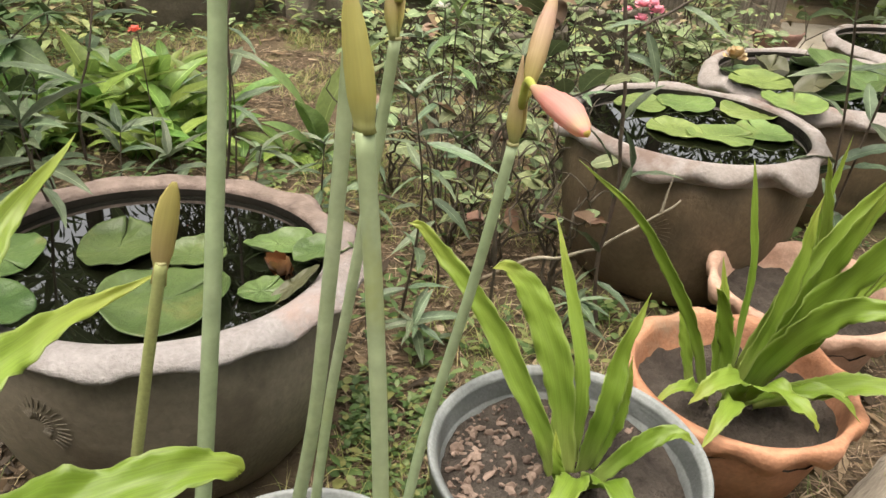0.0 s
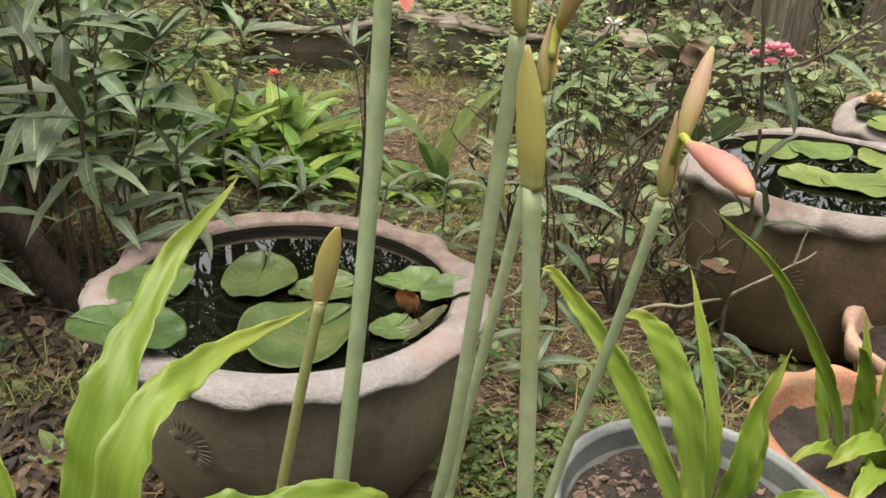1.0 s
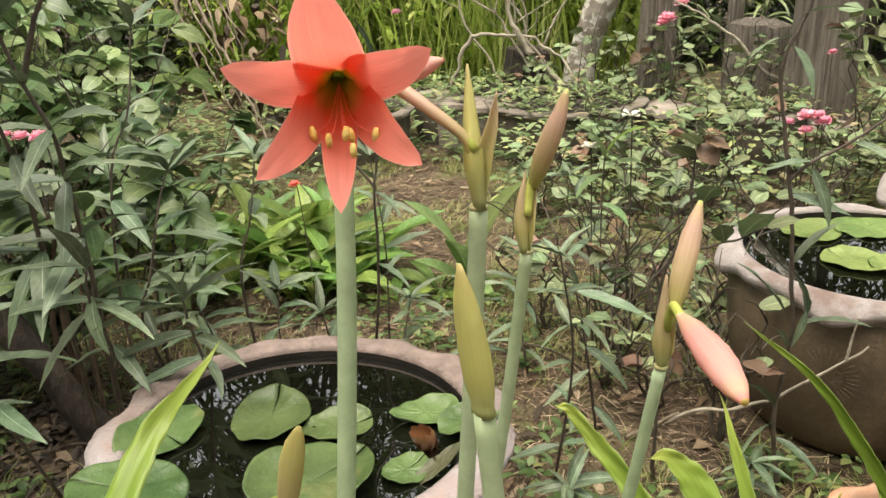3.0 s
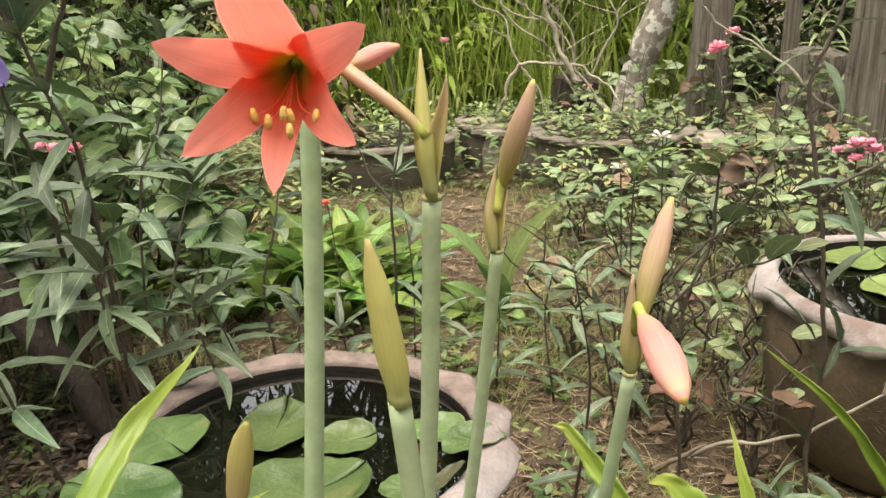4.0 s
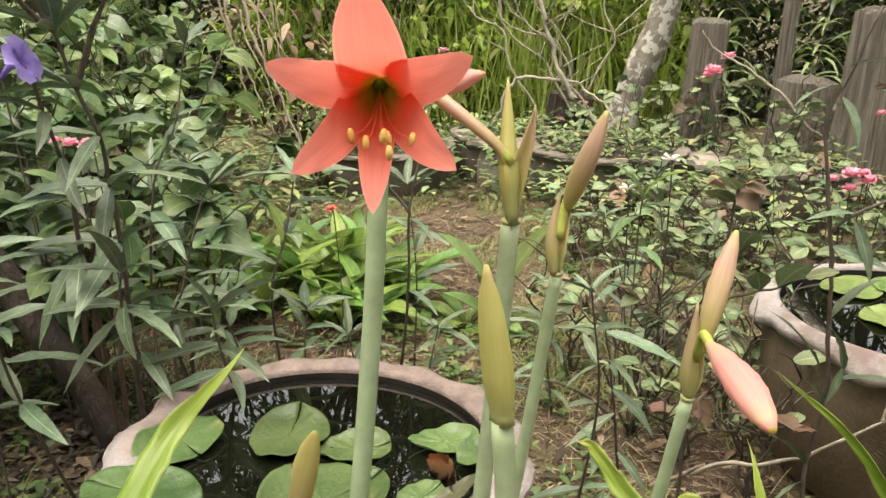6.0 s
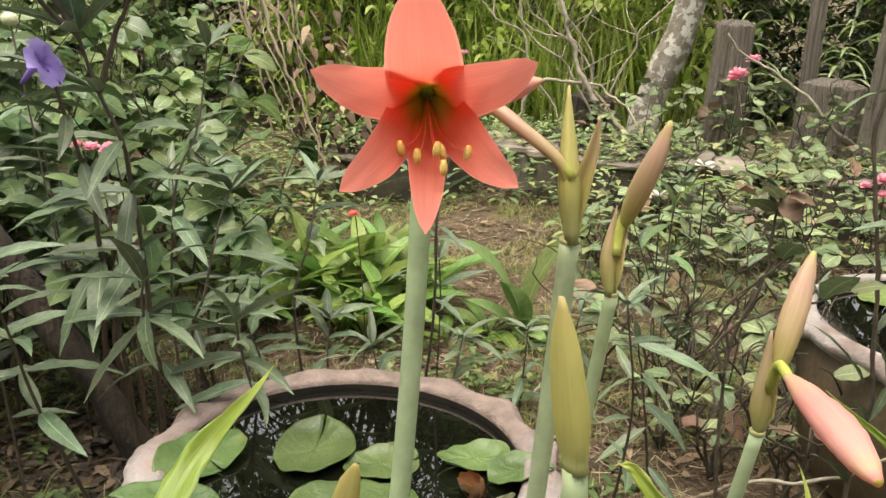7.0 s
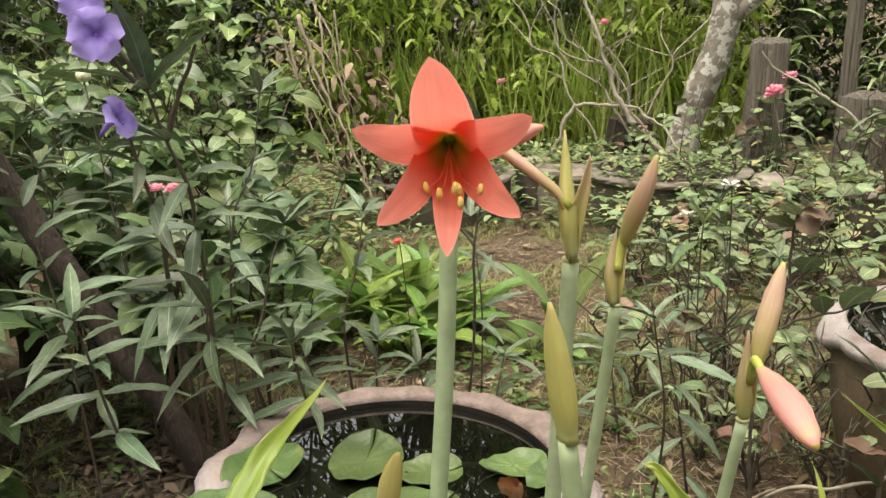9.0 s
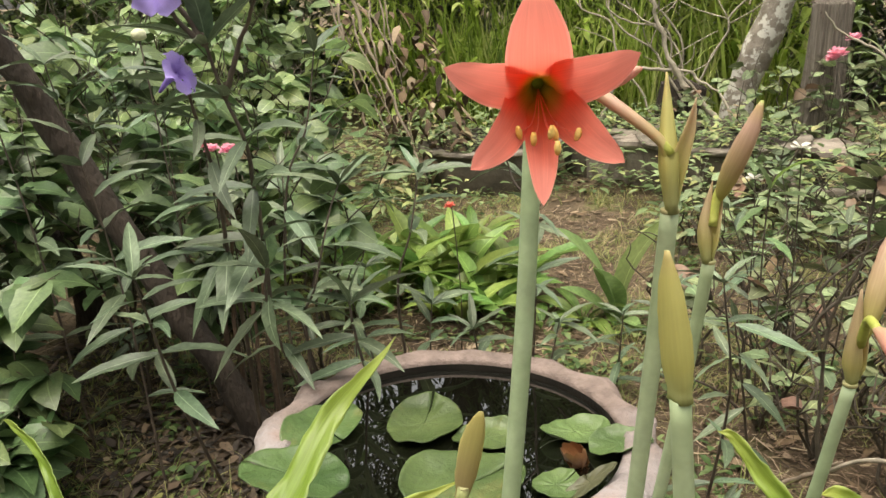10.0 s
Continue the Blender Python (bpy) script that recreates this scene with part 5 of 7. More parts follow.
for base, tip in (((0.396, 1.46, 0.405), (0.376, 1.44, 0.514)), ((0.395, 1.46, 0.41), (0.381, 1.44, 0.345)), ((0.385, 1.465, 0.38), (0.49, 1.44, 0.42)), ((0.36, 1.47, 0.402), (0.286, 1.44, 0.52)), ((0.373, 1.47, 0.33), (0.35, 1.44, 0.4)),
                  ((0.366, 1.47, 0.2), (0.28, 1.43, 0.3)), ((0.369, 1.47, 0.167), (0.285, 1.42, 0.126)), ((0.376, 1.47, 0.675), (0.411, 1.43, 0.59)), ((0.372, 1.47, 0.689), (0.3, 1.43, 0.689)), ((0.324, 1.47, 0.897), (0.24, 1.43, 0.882)),
                  ((0.325, 1.47, 0.88), (0.365, 1.43, 0.815)), ((0.43, 1.46, 0.725), (0.51, 1.42, 0.69)), ((0.345, 1.47, 0.63), (0.43, 1.43, 0.6)), ((0.37, 1.47, 0.13), (0.45, 1.42, 0.1)), ((0.365, 1.47, 0.5), (0.42, 1.5, 0.58)), ((0.33, 1.47, 0.93), (0.41, 1.44, 0.95))):
    d = Vector(tip) - Vector(base)
    put_leaf("ruellia", shoot, base, d + Vector((0, 0, 0.15 * d.length)), d.length / 0.125, random.uniform(-0.6, 0.6))
ruellia([[(0.93, 1.68, 0), (0.9, 1.64, 0.35), (0.82, 1.58, 0.65), (0.72, 1.5, 0.9), (0.62, 1.45, 1.05)], [(0.94, 1.7, 0), (0.95, 1.66, 0.4), (0.93, 1.6, 0.75), (0.86, 1.55, 1.05)]],
        "open shrub with long grey-green leaves beside the brown bowl", gap=0.1, bare=0.5, leaf_scale=1.15)
placed_shrub([[(0.03, 1.6, 0), (0.015, 1.58, 0.16), (-0.008, 1.555, 0.33), (-0.02, 1.545, 0.4)], [(0.012, 1.58, 0.18), (-0.06, 1.55, 0.25), (-0.13, 1.53, 0.28)]], [
    ((-0.02, 1.545, 0.4), (-0.025, 1.53, 0.46), 1.3), ((-0.02, 1.545, 0.395), (0.13, 1.5, 0.36), 0.9), ((-0.018, 1.545, 0.38), (-0.12, 1.5, 0.42), 1.0), ((-0.01, 1.555, 0.33), (0.06, 1.48, 0.3), 1.0),
    ((-0.01, 1.555, 0.32), (-0.1, 1.5, 0.3), 1.0), ((0.0, 1.565, 0.26), (0.1, 1.52, 0.2), 1.0), ((0.01, 1.57, 0.2), (-0.07, 1.5, 0.14), 1.0), ((-0.13, 1.53, 0.28), (-0.2, 1.5, 0.3), 0.9), ((0.02, 1.59, 0.1), (0.09, 1.53, 0.05), 0.9)],
    "small dark-stemmed shrub with a pale pointed top leaf on bare soil", 0.003)
ruellia(lean_stems(-0.06, 1.42, (-0.036, 1.3, 0.57), 1, 0.03, 92), NARROW, gap=0.09, bare=0.6, leaf_scale=0.8)
for i, (x, y, h) in enumerate(((-0.02, 1.32, 0.1), (0.3, 1.42, 0.12))):
    ruellia(lean_stems(x, y, (x + 0.02, y - 0.03, h), 1, 0.05, 60 + i), "low seedling with narrow grey-green leaves on bare soil", "seedlings", 0.75, 0.06, bare=0.4)


def rosette(x, y, count, length, label, up=0.7, seed=0, kind="basal", group="broad-leaved ground plants"):
    rnd = random.Random(seed)
    ob = thing("ground_plant", (x, y, ground_z(x, y)), label, "ground plant", group)
    for k in range(count):
        a = k * 2.4 + rnd.uniform(-0.3, 0.3)
        b = Vector((x + 0.012 * math.cos(a), y + 0.012 * math.sin(a), ground_z(x, y) - 0.004))
        put_leaf(kind, ob, b, Vector((math.cos(a), math.sin(a), up * rnd.uniform(0.5, 1.9) + 0.8 * (k < 3))), length / 0.2 * rnd.uniform(0.75, 1.15), rnd.uniform(-0.35, 0.35))
    return ob


LUSH = "clump of broad bright green leaves on the garden bed"
rosette(-0.48, 2.37, 9, 0.17, LUSH, 0.6, 1)
rosette(-0.6, 2.28, 7, 0.14, LUSH, 0.6, 2)
clump = thing("ground_plant", (-0.37, 2.38, 0), "upright clump of tall pale green broad leaves", "ground plant", "broad-leaved ground plants")
for base, tip, wide in (((-0.375, 2.385, 0), (-0.352, 2.37, 0.41), 1.1), ((-0.38, 2.38, 0), (-0.425, 2.36, 0.35), 1.15), ((-0.37, 2.37, 0), (-0.38, 2.33, 0.22), 1.3), ((-0.36, 2.38, 0), (-0.27, 2.33, 0.1), 0.8), ((-0.37, 2.37, 0), (-0.5, 2.32, 0.14), 1.2), ((-0.365, 2.37, 0), (-0.3, 2.26, 0.07), 0.9)):
    leaf_to("pale_basal", clump, base, tip, wide, random.uniform(-0.4, 0.4))
rosette(-0.36, 2.3, 5, 0.12, LUSH, 0.5, 4)
for i in range(18):
    rnd = random.Random(100 + i)
    x, y = rnd.uniform(-1.9, -0.72), rnd.uniform(2.0, 3.1)
    if x > -0.95 and y > 2.75:
        continue
    rosette(x, y, rnd.randint(7, 10), rnd.uniform(0.2, 0.31), LUSH, rnd.uniform(1.0, 2.0), 200 + i, kind="lush")


def twiggy(x, y, h, spread, seed, label, branches=5, kind="rose", density=26, group="rose shrubs", red=0.06, leaf=1.0, trunk=0.004, lean=(0, 0)):
    """A shrub of forked dark twigs with small leaves in threes."""
    rnd = random.Random(seed)
    ob = thing("shrub", (x, y, 0), label, "shrub", group)
    for b in range(branches):
        a = 2 * math.pi * b / branches + rnd.uniform(-0.5, 0.5)
        hh = h * rnd.uniform(0.6, 1.0)
        r = spread * rnd.uniform(0.5, 1.0)
        pts = [Vector((x, y, -0.005)), Vector((x + 0.35 * r * math.cos(a) + lean[0] * 0.4, y + 0.35 * r * math.sin(a) + lean[1] * 0.4, hh * 0.4)),
               Vector((x + 0.8 * r * math.cos(a + 0.3) + lean[0] * 0.7, y + 0.8 * r * math.sin(a + 0.3) + lean[1] * 0.7, hh * 0.75)),
               Vector((x + r * math.cos(a + 0.2) + lean[0], y + r * math.sin(a + 0.2) + lean[1], hh))]
        q = [v + Vector((noise.noise(v * 19 + Vector((b, 0, 0))), noise.noise(v * 19 + Vector((0, b, 7))), 0.5 * noise.noise(v * 19 + Vector((9, 0, b))))) * 0.045 * min(1, k / 4) for k, v in enumerate(spline(pts, 16))]
        bm = bmesh.new()
        tube(bm, q, lambda t: trunk * (1.1 - 0.8 * t), 6)
        shoots = [(q, 0.45)]
        for s in range(4):
            i = rnd.randint(4, 14)
            d = Vector((rnd.uniform(-1, 1), rnd.uniform(-1, 1), rnd.uniform(0.1, 0.9))).normalized() * hh * rnd.uniform(0.2, 0.42)
            side = spline([q[i], q[i] + d * 0.5 + Vector((0, 0, 0.015)), q[i] + d], 8)
            tube(bm, side, lambda t: trunk * (0.6 - 0.4 * t), 5)
            shoots.append((side, 0.15))
        part("branch", bm, M["twig"], ob)
        for k in range(density):
            line, low = rnd.choice(shoots)
            t = low + (1 - low) * rnd.random()
            p = line[min(len(line) - 1, int(t * (len(line) - 1)))]
            az = rnd.uniform(0, 6.28)
            kd = "rose_red" if rnd.random() < red else kind if isinstance(kind, str) else rnd.choice(kind)
            for m in (-0.8, 0, 0.8):
                if rnd.random() < 0.25:
                    continue
                put_leaf(kd, ob, p, Vector((math.cos(az + m), math.sin(az + m), rnd.uniform(-0.4, 0.5))), leaf * rnd.uniform(0.5, 1.35), rnd.uniform(-0.8, 0.8))
    return ob


ROSE = "rose shrub with thin dark stems and small grey-green leaves"
for i, (x, y, h, sp) in enumerate(((0.05, 1.83, 0.42, 0.22), (0.28, 1.95, 0.45, 0.2), (-0.12, 2.1, 0.4, 0.2), (0.12, 2.3, 0.42, 0.22), (0.4, 2.3, 0.45, 0.22), (0.3, 2.65, 0.5, 0.24), (0.0, 2.7, 0.42, 0.22),
                                   (0.6, 2.6, 0.5, 0.24), (0.75, 2.85, 0.5, 0.22), (0.5, 3.1, 0.45, 0.24), (0.15, 3.1, 0.4, 0.22), (1.0, 3.3, 0.45, 0.2), (-0.2, 3.1, 0.36, 0.2), (1.15, 2.75, 0.5, 0.2),
                                   (0.75, 2.3, 0.4, 0.14))):
    twiggy(x, y, h, sp, 300 + i, ROSE, branches=5, density=2 + (i > 4) + (i > 7), red=0.05 + 0.14 * (i % 4 == 1), leaf=1.1 + 0.2 * (i % 4))
for i, (x, y, h, sp) in enumerate(((0.16, 1.72, 0.4, 0.2), (0.3, 1.62, 0.34, 0.14), (0.08, 1.95, 0.5, 0.22))):
    twiggy(x, y, h, sp, 380 + i, "rose shrub with bare dark angular twigs and few leaves", branches=5, density=2, red=0.25, leaf=1.1, trunk=0.0042)
twiggy(0.8, 3.5, 0.5, 0.16, 333, "shrub with withered reddish brown leaves", branches=3, density=6, red=0.5, leaf=1.1)
for i, (x, y, h) in enumerate(((0.42, 4.4, 0.85), (0.78, 4.3, 0.75), (0.1, 4.55, 0.65), (-0.35, 4.75, 0.55), (1.15, 3.7, 0.7), (0.5, 3.75, 0.55), (0.05, 3.6, 0.5))):
    twiggy(x, y, h, 0.2, 360 + i, "tall rose shrub with long thin canes and pale leaves", branches=4, density=9, red=0.06, leaf=1.55, trunk=0.005)

for i, (x, y, tip) in enumerate(((0.0, 2.02, (-0.03, 1.98, 0.5)), (0.22, 2.12, (0.24, 2.06, 0.46)), (0.36, 2.0, (0.35, 1.95, 0.4)), (-0.14, 1.85, (-0.15, 1.8, 0.36)), (0.1, 2.5, (0.08, 2.46, 0.5)))):
    ruellia(lean_stems(x, y, tip, 1, 0.04, 780 + i), "thin shrub with narrow grey-green leaves among the rose stems", leaf_scale=0.8, gap=0.07, bare=0.6, stem_r=0.0022)

# broad-leaved shrubs further back
NEAR_BROAD = "shrub with broad rounded dark green leaves by the trunk"
for i, (x, y, h, sp) in enumerate(((-1.38, 1.66, 0.62, 0.16), (-1.1, 1.75, 0.7, 0.16), (-1.5, 1.5, 0.7, 0.2), (-1.35, 2.35, 0.8, 0.22), (-1.25, 2.05, 0.6, 0.22), (-1.55, 2.05, 0.7, 0.24), (-1.75, 2.2, 0.75, 0.24))):
    twiggy(x, y, h, sp, 440 + i, NEAR_BROAD, branches=3, kind="broad_dark", density=9, group="broad-leaved shrubs", red=0.0, leaf=0.85, trunk=0.004)
for i, (x, y, h, sp) in enumerate(((-1.62, 1.15, 0.55, 0.2), (-1.75, 1.3, 0.8, 0.24), (-1.5, 1.0, 0.4, 0.18), (-1.95, 1.1, 0.7, 0.26), (-1.72, 1.7, 0.95, 0.24), (-2.05, 1.55, 1.05, 0.26), (-1.9, 0.85, 0.5, 0.22))):
    twiggy(x, y, h, sp, 460 + i, "bushy shrub with broad dark green leaves beside the leaning trunk", branches=5, kind="broad_dark", density=12, group="broad-leaved shrubs", red=0.0, leaf=0.95, trunk=0.004)
M["brown_stem"] = surface("reddish_brown_stem", (0.07, 0.045, 0.03), (0.16, 0.105, 0.068), 30, 160, 0.85, 0.6)
woody = thing("shrub", (-1.19, 1.52, 0), "shrub with reddish brown woody stems and large oval dark leaves", "shrub", "broad-leaved shrubs")
for pts, r in (([(-1.245, 1.52, -0.005), (-1.232, 1.5, 0.097), (-1.193, 1.5, 0.335), (-1.15, 1.5, 0.5), (-1.17, 1.49, 0.62)], 0.0085), ([(-1.2, 1.53, -0.005), (-1.173, 1.5, 0.336), (-1.134, 1.5, 0.395), (-1.1, 1.5, 0.53)], 0.006),
               ([(-1.14, 1.52, -0.005), (-1.114, 1.5, 0.328), (-1.11, 1.5, 0.424), (-1.098, 1.5, 0.53)], 0.005), ([(-1.09, 1.52, -0.005), (-1.079, 1.5, 0.345), (-1.078, 1.5, 0.44), (-1.06, 1.5, 0.56)], 0.005)):
    bm = bmesh.new()
    tube(bm, [p + Vector((noise.noise(p * 25), noise.noise(p * 25 + Vector((5, 0, 0))), 0)) * 0.008 for p in spline(pts, 26)], lambda t: r * (1.2 - 0.8 * t) * (1 + 0.1 * math.sin(40 * t)), 8)
    part("stem", bm, M["brown_stem"], woody)
for base, tip, wide in (((-1.165, 1.5, 0.49), (-1.212, 1.46, 0.335), 0.75), ((-1.17, 1.49, 0.6), (-1.268, 1.45, 0.574), 1.0), ((-1.17, 1.49, 0.62), (-1.228, 1.45, 0.69), 0.9), ((-1.16, 1.49, 0.55), (-1.3, 1.45, 0.52), 0.9), ((-1.1, 1.5, 0.53), (-1.17, 1.44, 0.55), 0.9),
                        ((-1.1, 1.5, 0.53), (-1.02, 1.45, 0.58), 0.8), ((-1.06, 1.5, 0.55), (-1.0, 1.45, 0.48), 0.8), ((-1.16, 1.5, 0.46), (-1.27, 1.46, 0.42), 0.8), ((-1.17, 1.49, 0.62), (-1.1, 1.44, 0.7), 0.9), ((-1.06, 1.5, 0.56), (-1.03, 1.45, 0.66), 0.9)):
    leaf_to("broad_dark", woody, base, tip, wide, random.uniform(-0.4, 0.4))
BROAD = "leafy shrub with broad light green leaves"
for i, (x, y, h, sp) in enumerate(((-1.7, 2.45, 1.0, 0.34), (-2.1, 2.3, 1.0, 0.34), (-2.0, 2.9, 1.05, 0.36),
                                   (-2.5, 2.6, 1.1, 0.36), (-2.15, 1.75, 0.95, 0.3), (-2.6, 3.3, 1.2, 0.36), (-2.3, 3.5, 1.12, 0.3), (-3.1, 3.2, 1.25, 0.38), (-2.35, 2.95, 1.15, 0.3))):
    twiggy(x, y, h * 1.12, sp, 400 + i, BROAD, branches=6, kind=("broad", "broad", "broad", "broad_dark"), density=12, group="broad-leaved shrubs", red=0.0, leaf=0.98, trunk=0.005)


def pompom(place, size, material, label, category="blossom", group="pink rose blossoms", petals=13, spread=1.0):
    """A small double blossom on its bit of stem."""
    P = Vector(place)
    ob = thing("blossom", P, label, category, group)
    for k in range(petals):
        a, lift = k * 2.4, 1 - k / petals
        r = Vector((math.cos(a), math.sin(a) * 0.8 - 0.3, 0.25 + 0.9 * lift * spread)).normalized()
        q = [P + r * size * s + Vector((0, 0, -size * 0.25 * s * s * (1 - lift))) for s in (0.1, 0.4, 0.75, 1.0)]
        part("petal", blade(q, lambda t: size * (0.14 + 0.24 * math.sin(math.pi * min(t, 0.8) / 1.1)), 0.4, up=(0, 0, 1), cross=4, ripple=0.2), material, ob)
    bm = bmesh.new()
    tube(bm, spline([P, P + Vector((0.004, 0.01, -size * 1.5)), P + Vector((0.01, 0.03, -P.z * 0.6)), P + Vector((0.0, 0.04, -P.z - 0.01))], 14), 0.0017, 5)
    part("stem", bm, M["twig"], ob)
    return ob


# low broad-leaved weeds left and right of the water bowl
for i, (x, y, s) in enumerate(((-0.98, 0.84, 0.085), (-1.08, 0.95, 0.07), (-0.86, 0.98, 0.06), (-0.88, 1.28, 0.06), (-1.02, 1.12, 0.06), (-0.7, 1.35, 0.05), (0.1, 1.15, 0.045), (0.02, 1.0, 0.05), (-1.3, 1.0, 0.06))):
    rosette(x, y, 7, s * 1.6, "low weed with small round green leaves on littered soil", 0.6, 700 + i, kind="broad", group="low weeds")
# long-leaved plant behind the posts
for i, (x, y, h) in enumerate(((0.95, 5.1, 0.85), (1.25, 4.7, 0.8), (1.5, 5.2, 1.2), (0.5, 5.3, 1.1))):
    ruellia(lean_stems(x, y, (x - 0.05, y - 0.1, h), 2, 0.12, 720 + i), "tall plant with long drooping pale green leaves by the posts", "long-leaved plants", leaf_scale=1.0, gap=0.1, bare=0.3, kind="long_leaf")

for i, (x, y) in enumerate(((-0.78, 2.3), (-0.92, 2.36), (-1.08, 2.45), (-0.85, 2.5), (-1.22, 2.6), (-1.0, 2.62), (-1.35, 2.45), (-0.72, 2.48), (-1.15, 2.3))):
    rosette(x, y, 10, 0.3 + 0.04 * (i % 3), LUSH, 2.6, 740 + i, kind="lush")
twiggy(-1.3, 1.62, 0.6, 0.18, 750, NEAR_BROAD, branches=4, kind="broad_dark", density=9, group="broad-leaved shrubs", red=0.0, leaf=0.9, trunk=0.004)
for i, (x, y, tip) in enumerate(((-1.15, 1.18, (-1.22, 1.13, 0.95)), (-1.45, 1.25, (-1.52, 1.2, 1.1)))):
    ruellia(lean_stems(x, y, tip, 1, 0.05, 760 + i), NARROW, leaf_scale=1.15, gap=0.07, bare=0.6, stem_r=0.0026)
PK = "double pink rose blossom on a thin stem"
for p, s in (((0.695, 2.826, 0.46), 0.036), ((0.738, 2.80, 0.448), 0.032), ((0.69, 2.8, 0.42), 0.027), ((0.645, 2.84, 0.44), 0.022), ((0.72, 2.79, 0.475), 0.024), ((-1.101, 1.475, 0.722), 0.024), ((-1.15, 1.48, 0.722), 0.021), ((-1.175, 1.47, 0.73), 0.016),
             ((0.375, 4.58, 0.6), 0.06), ((0.44, 4.6, 0.68), 0.045), ((0.35, 4.56, 0.585), 0.04), ((1.06, 4.0, 0.5), 0.026), ((-1.15, 4.7, 0.67), 0.035), ((-0.6, 5.2, 0.98), 0.04)):
    pompom(p, s, M["pink"], PK)
pompom((-0.795, 2.03, 0.456), 0.018, M["red"], "small red blossom among green leaves", group="small blossoms")
for p, s in (((0.088, 1.89, 0.676), 0.022), ((-0.002, 1.9, 0.6), 0.02)):
    pompom(p, s, M["white"], "small white blossom on a thin stem", group="small blossoms", petals=6, spread=0.4)
lance_plant = thing("herb", (0.04, 1.93, 0), "slender herb with upright lance leaves and a white flower", "herb")
bm = bmesh.new()
tube(bm, spline([(0.04, 1.93, -0.005), (0.03, 1.92, 0.3), (0.033, 1.9, 0.58), (0.06, 1.9, 0.62), (0.085, 1.9, 0.672)], 16), 0.002, 6)
part("stem", bm, M["ruellia_stem"], lance_plant)
for kind, base, tip, wide in (("broad", (0.033, 1.9, 0.575), (-0.002, 1.88, 0.684), 0.42), ("basal", (0.033, 1.9, 0.575), (0.076, 1.88, 0.684), 0.8), ("broad_dark", (0.034, 1.9, 0.56), (0.118, 1.87, 0.585), 0.8), ("broad_dark", (0.033, 1.9, 0.54), (-0.04, 1.87, 0.5), 0.5), ("broad", (0.031, 1.91, 0.46), (0.1, 1.87, 0.44), 0.6)):
    leaf_to(kind, lance_plant, base, tip, wide)
# angular rose stems before the brown bowl, with a few withered leaves
angular = thing("shrub", (0.15, 1.47, 0), "rose shrub with angular dark stems and reddish withered leaves", "shrub", "rose shrubs")
for pts, r in (([(0.15, 1.47, -0.005), (0.139, 1.45, 0.211), (0.132, 1.45, 0.341), (0.14, 1.45, 0.475), (0.176, 1.45, 0.592), (0.182, 1.45, 0.71), (0.192, 1.44, 0.735)], 0.0036),
               ([(0.135, 1.45, 0.45), (0.119, 1.45, 0.517), (0.167, 1.45, 0.582), (0.218, 1.45, 0.634), (0.24, 1.44, 0.69)], 0.0026),
               ([(0.132, 1.45, 0.38), (0.117, 1.45, 0.463), (0.18, 1.45, 0.52), (0.255, 1.45, 0.55), (0.319, 1.45, 0.578)], 0.003)):
    bm = bmesh.new()
    tube(bm, [p + Vector((noise.noise(p * 35), noise.noise(p * 35 + Vector((5, 0, 0))), noise.noise(p * 35 + Vector((0, 5, 0))))) * 0.006 for p in spline(pts, 30)], lambda t: r * (1.15 - 0.6 * t) * (1 + 0.15 * math.sin(45 * t)), 7)
    part("branch", bm, M["twig"], angular)
for kind, base, tip, wide in (("rose", (0.178, 1.45, 0.7), (0.128, 1.42, 0.727), 1.0), ("rose_red", (0.183, 1.45, 0.72), (0.214, 1.42, 0.7), 1.3), ("rose_red", (0.192, 1.44, 0.733), (0.232, 1.42, 0.728), 1.0), ("rose", (0.185, 1.45, 0.72), (0.155, 1.42, 0.752), 1.1), ("rose_red", (0.19, 1.44, 0.735), (0.222, 1.43, 0.755), 0.8),
                              ("rose", (0.238, 1.44, 0.68), (0.285, 1.41, 0.665), 1.2), ("rose", (0.2, 1.45, 0.62), (0.21, 1.41, 0.672), 1.1), ("rose", (0.15, 1.45, 0.5), (0.178, 1.41, 0.5), 1.0), ("rose", (0.238, 1.44, 0.69), (0.262, 1.42, 0.71), 1.0), ("rose", (0.17, 1.45, 0.515), (0.205, 1.41, 0.465), 1.0),
                              ("rose", (0.133, 1.45, 0.4), (0.092, 1.41, 0.41), 1.0), ("rose", (0.24, 1.45, 0.545), (0.225, 1.41, 0.597), 0.9), ("rose", (0.27, 1.45, 0.555), (0.3, 1.41, 0.63), 0.9), ("rose", (0.31, 1.45, 0.576), (0.35, 1.42, 0.6), 1.0)):
    leaf_to(kind, angular, base, tip, wide, random.uniform(-0.6, 0.6))

# ---- trunks, posts and the row of old basins behind ----


def trunk(pts, r0, r1, material, label, branches=(), name="tree"):
    ob = thing(name, pts[0], label, "tree", "garden trees")
    bm = bmesh.new()
    q = spline(pts, 26)
    tube(bm, q, lambda t: (r0 + (r1 - r0) * t) * (1 + 0.15 * max(0, 0.12 - t) / 0.12) * (1 + 0.06 * math.sin(23 * t)), 16)
    for v in bm.verts:
        v.co += Vector((1, 1, 0)) * (r0 * 0.16 * noise.noise(v.co * 9))
    part("trunk", bm, material, ob)
    for bp, ra, rb in branches:
        bm = bmesh.new()
        tube(bm, spline(bp, 18), lambda t: ra + (rb - ra) * t, 10)
        part("limb", bm, material, ob)
    return ob


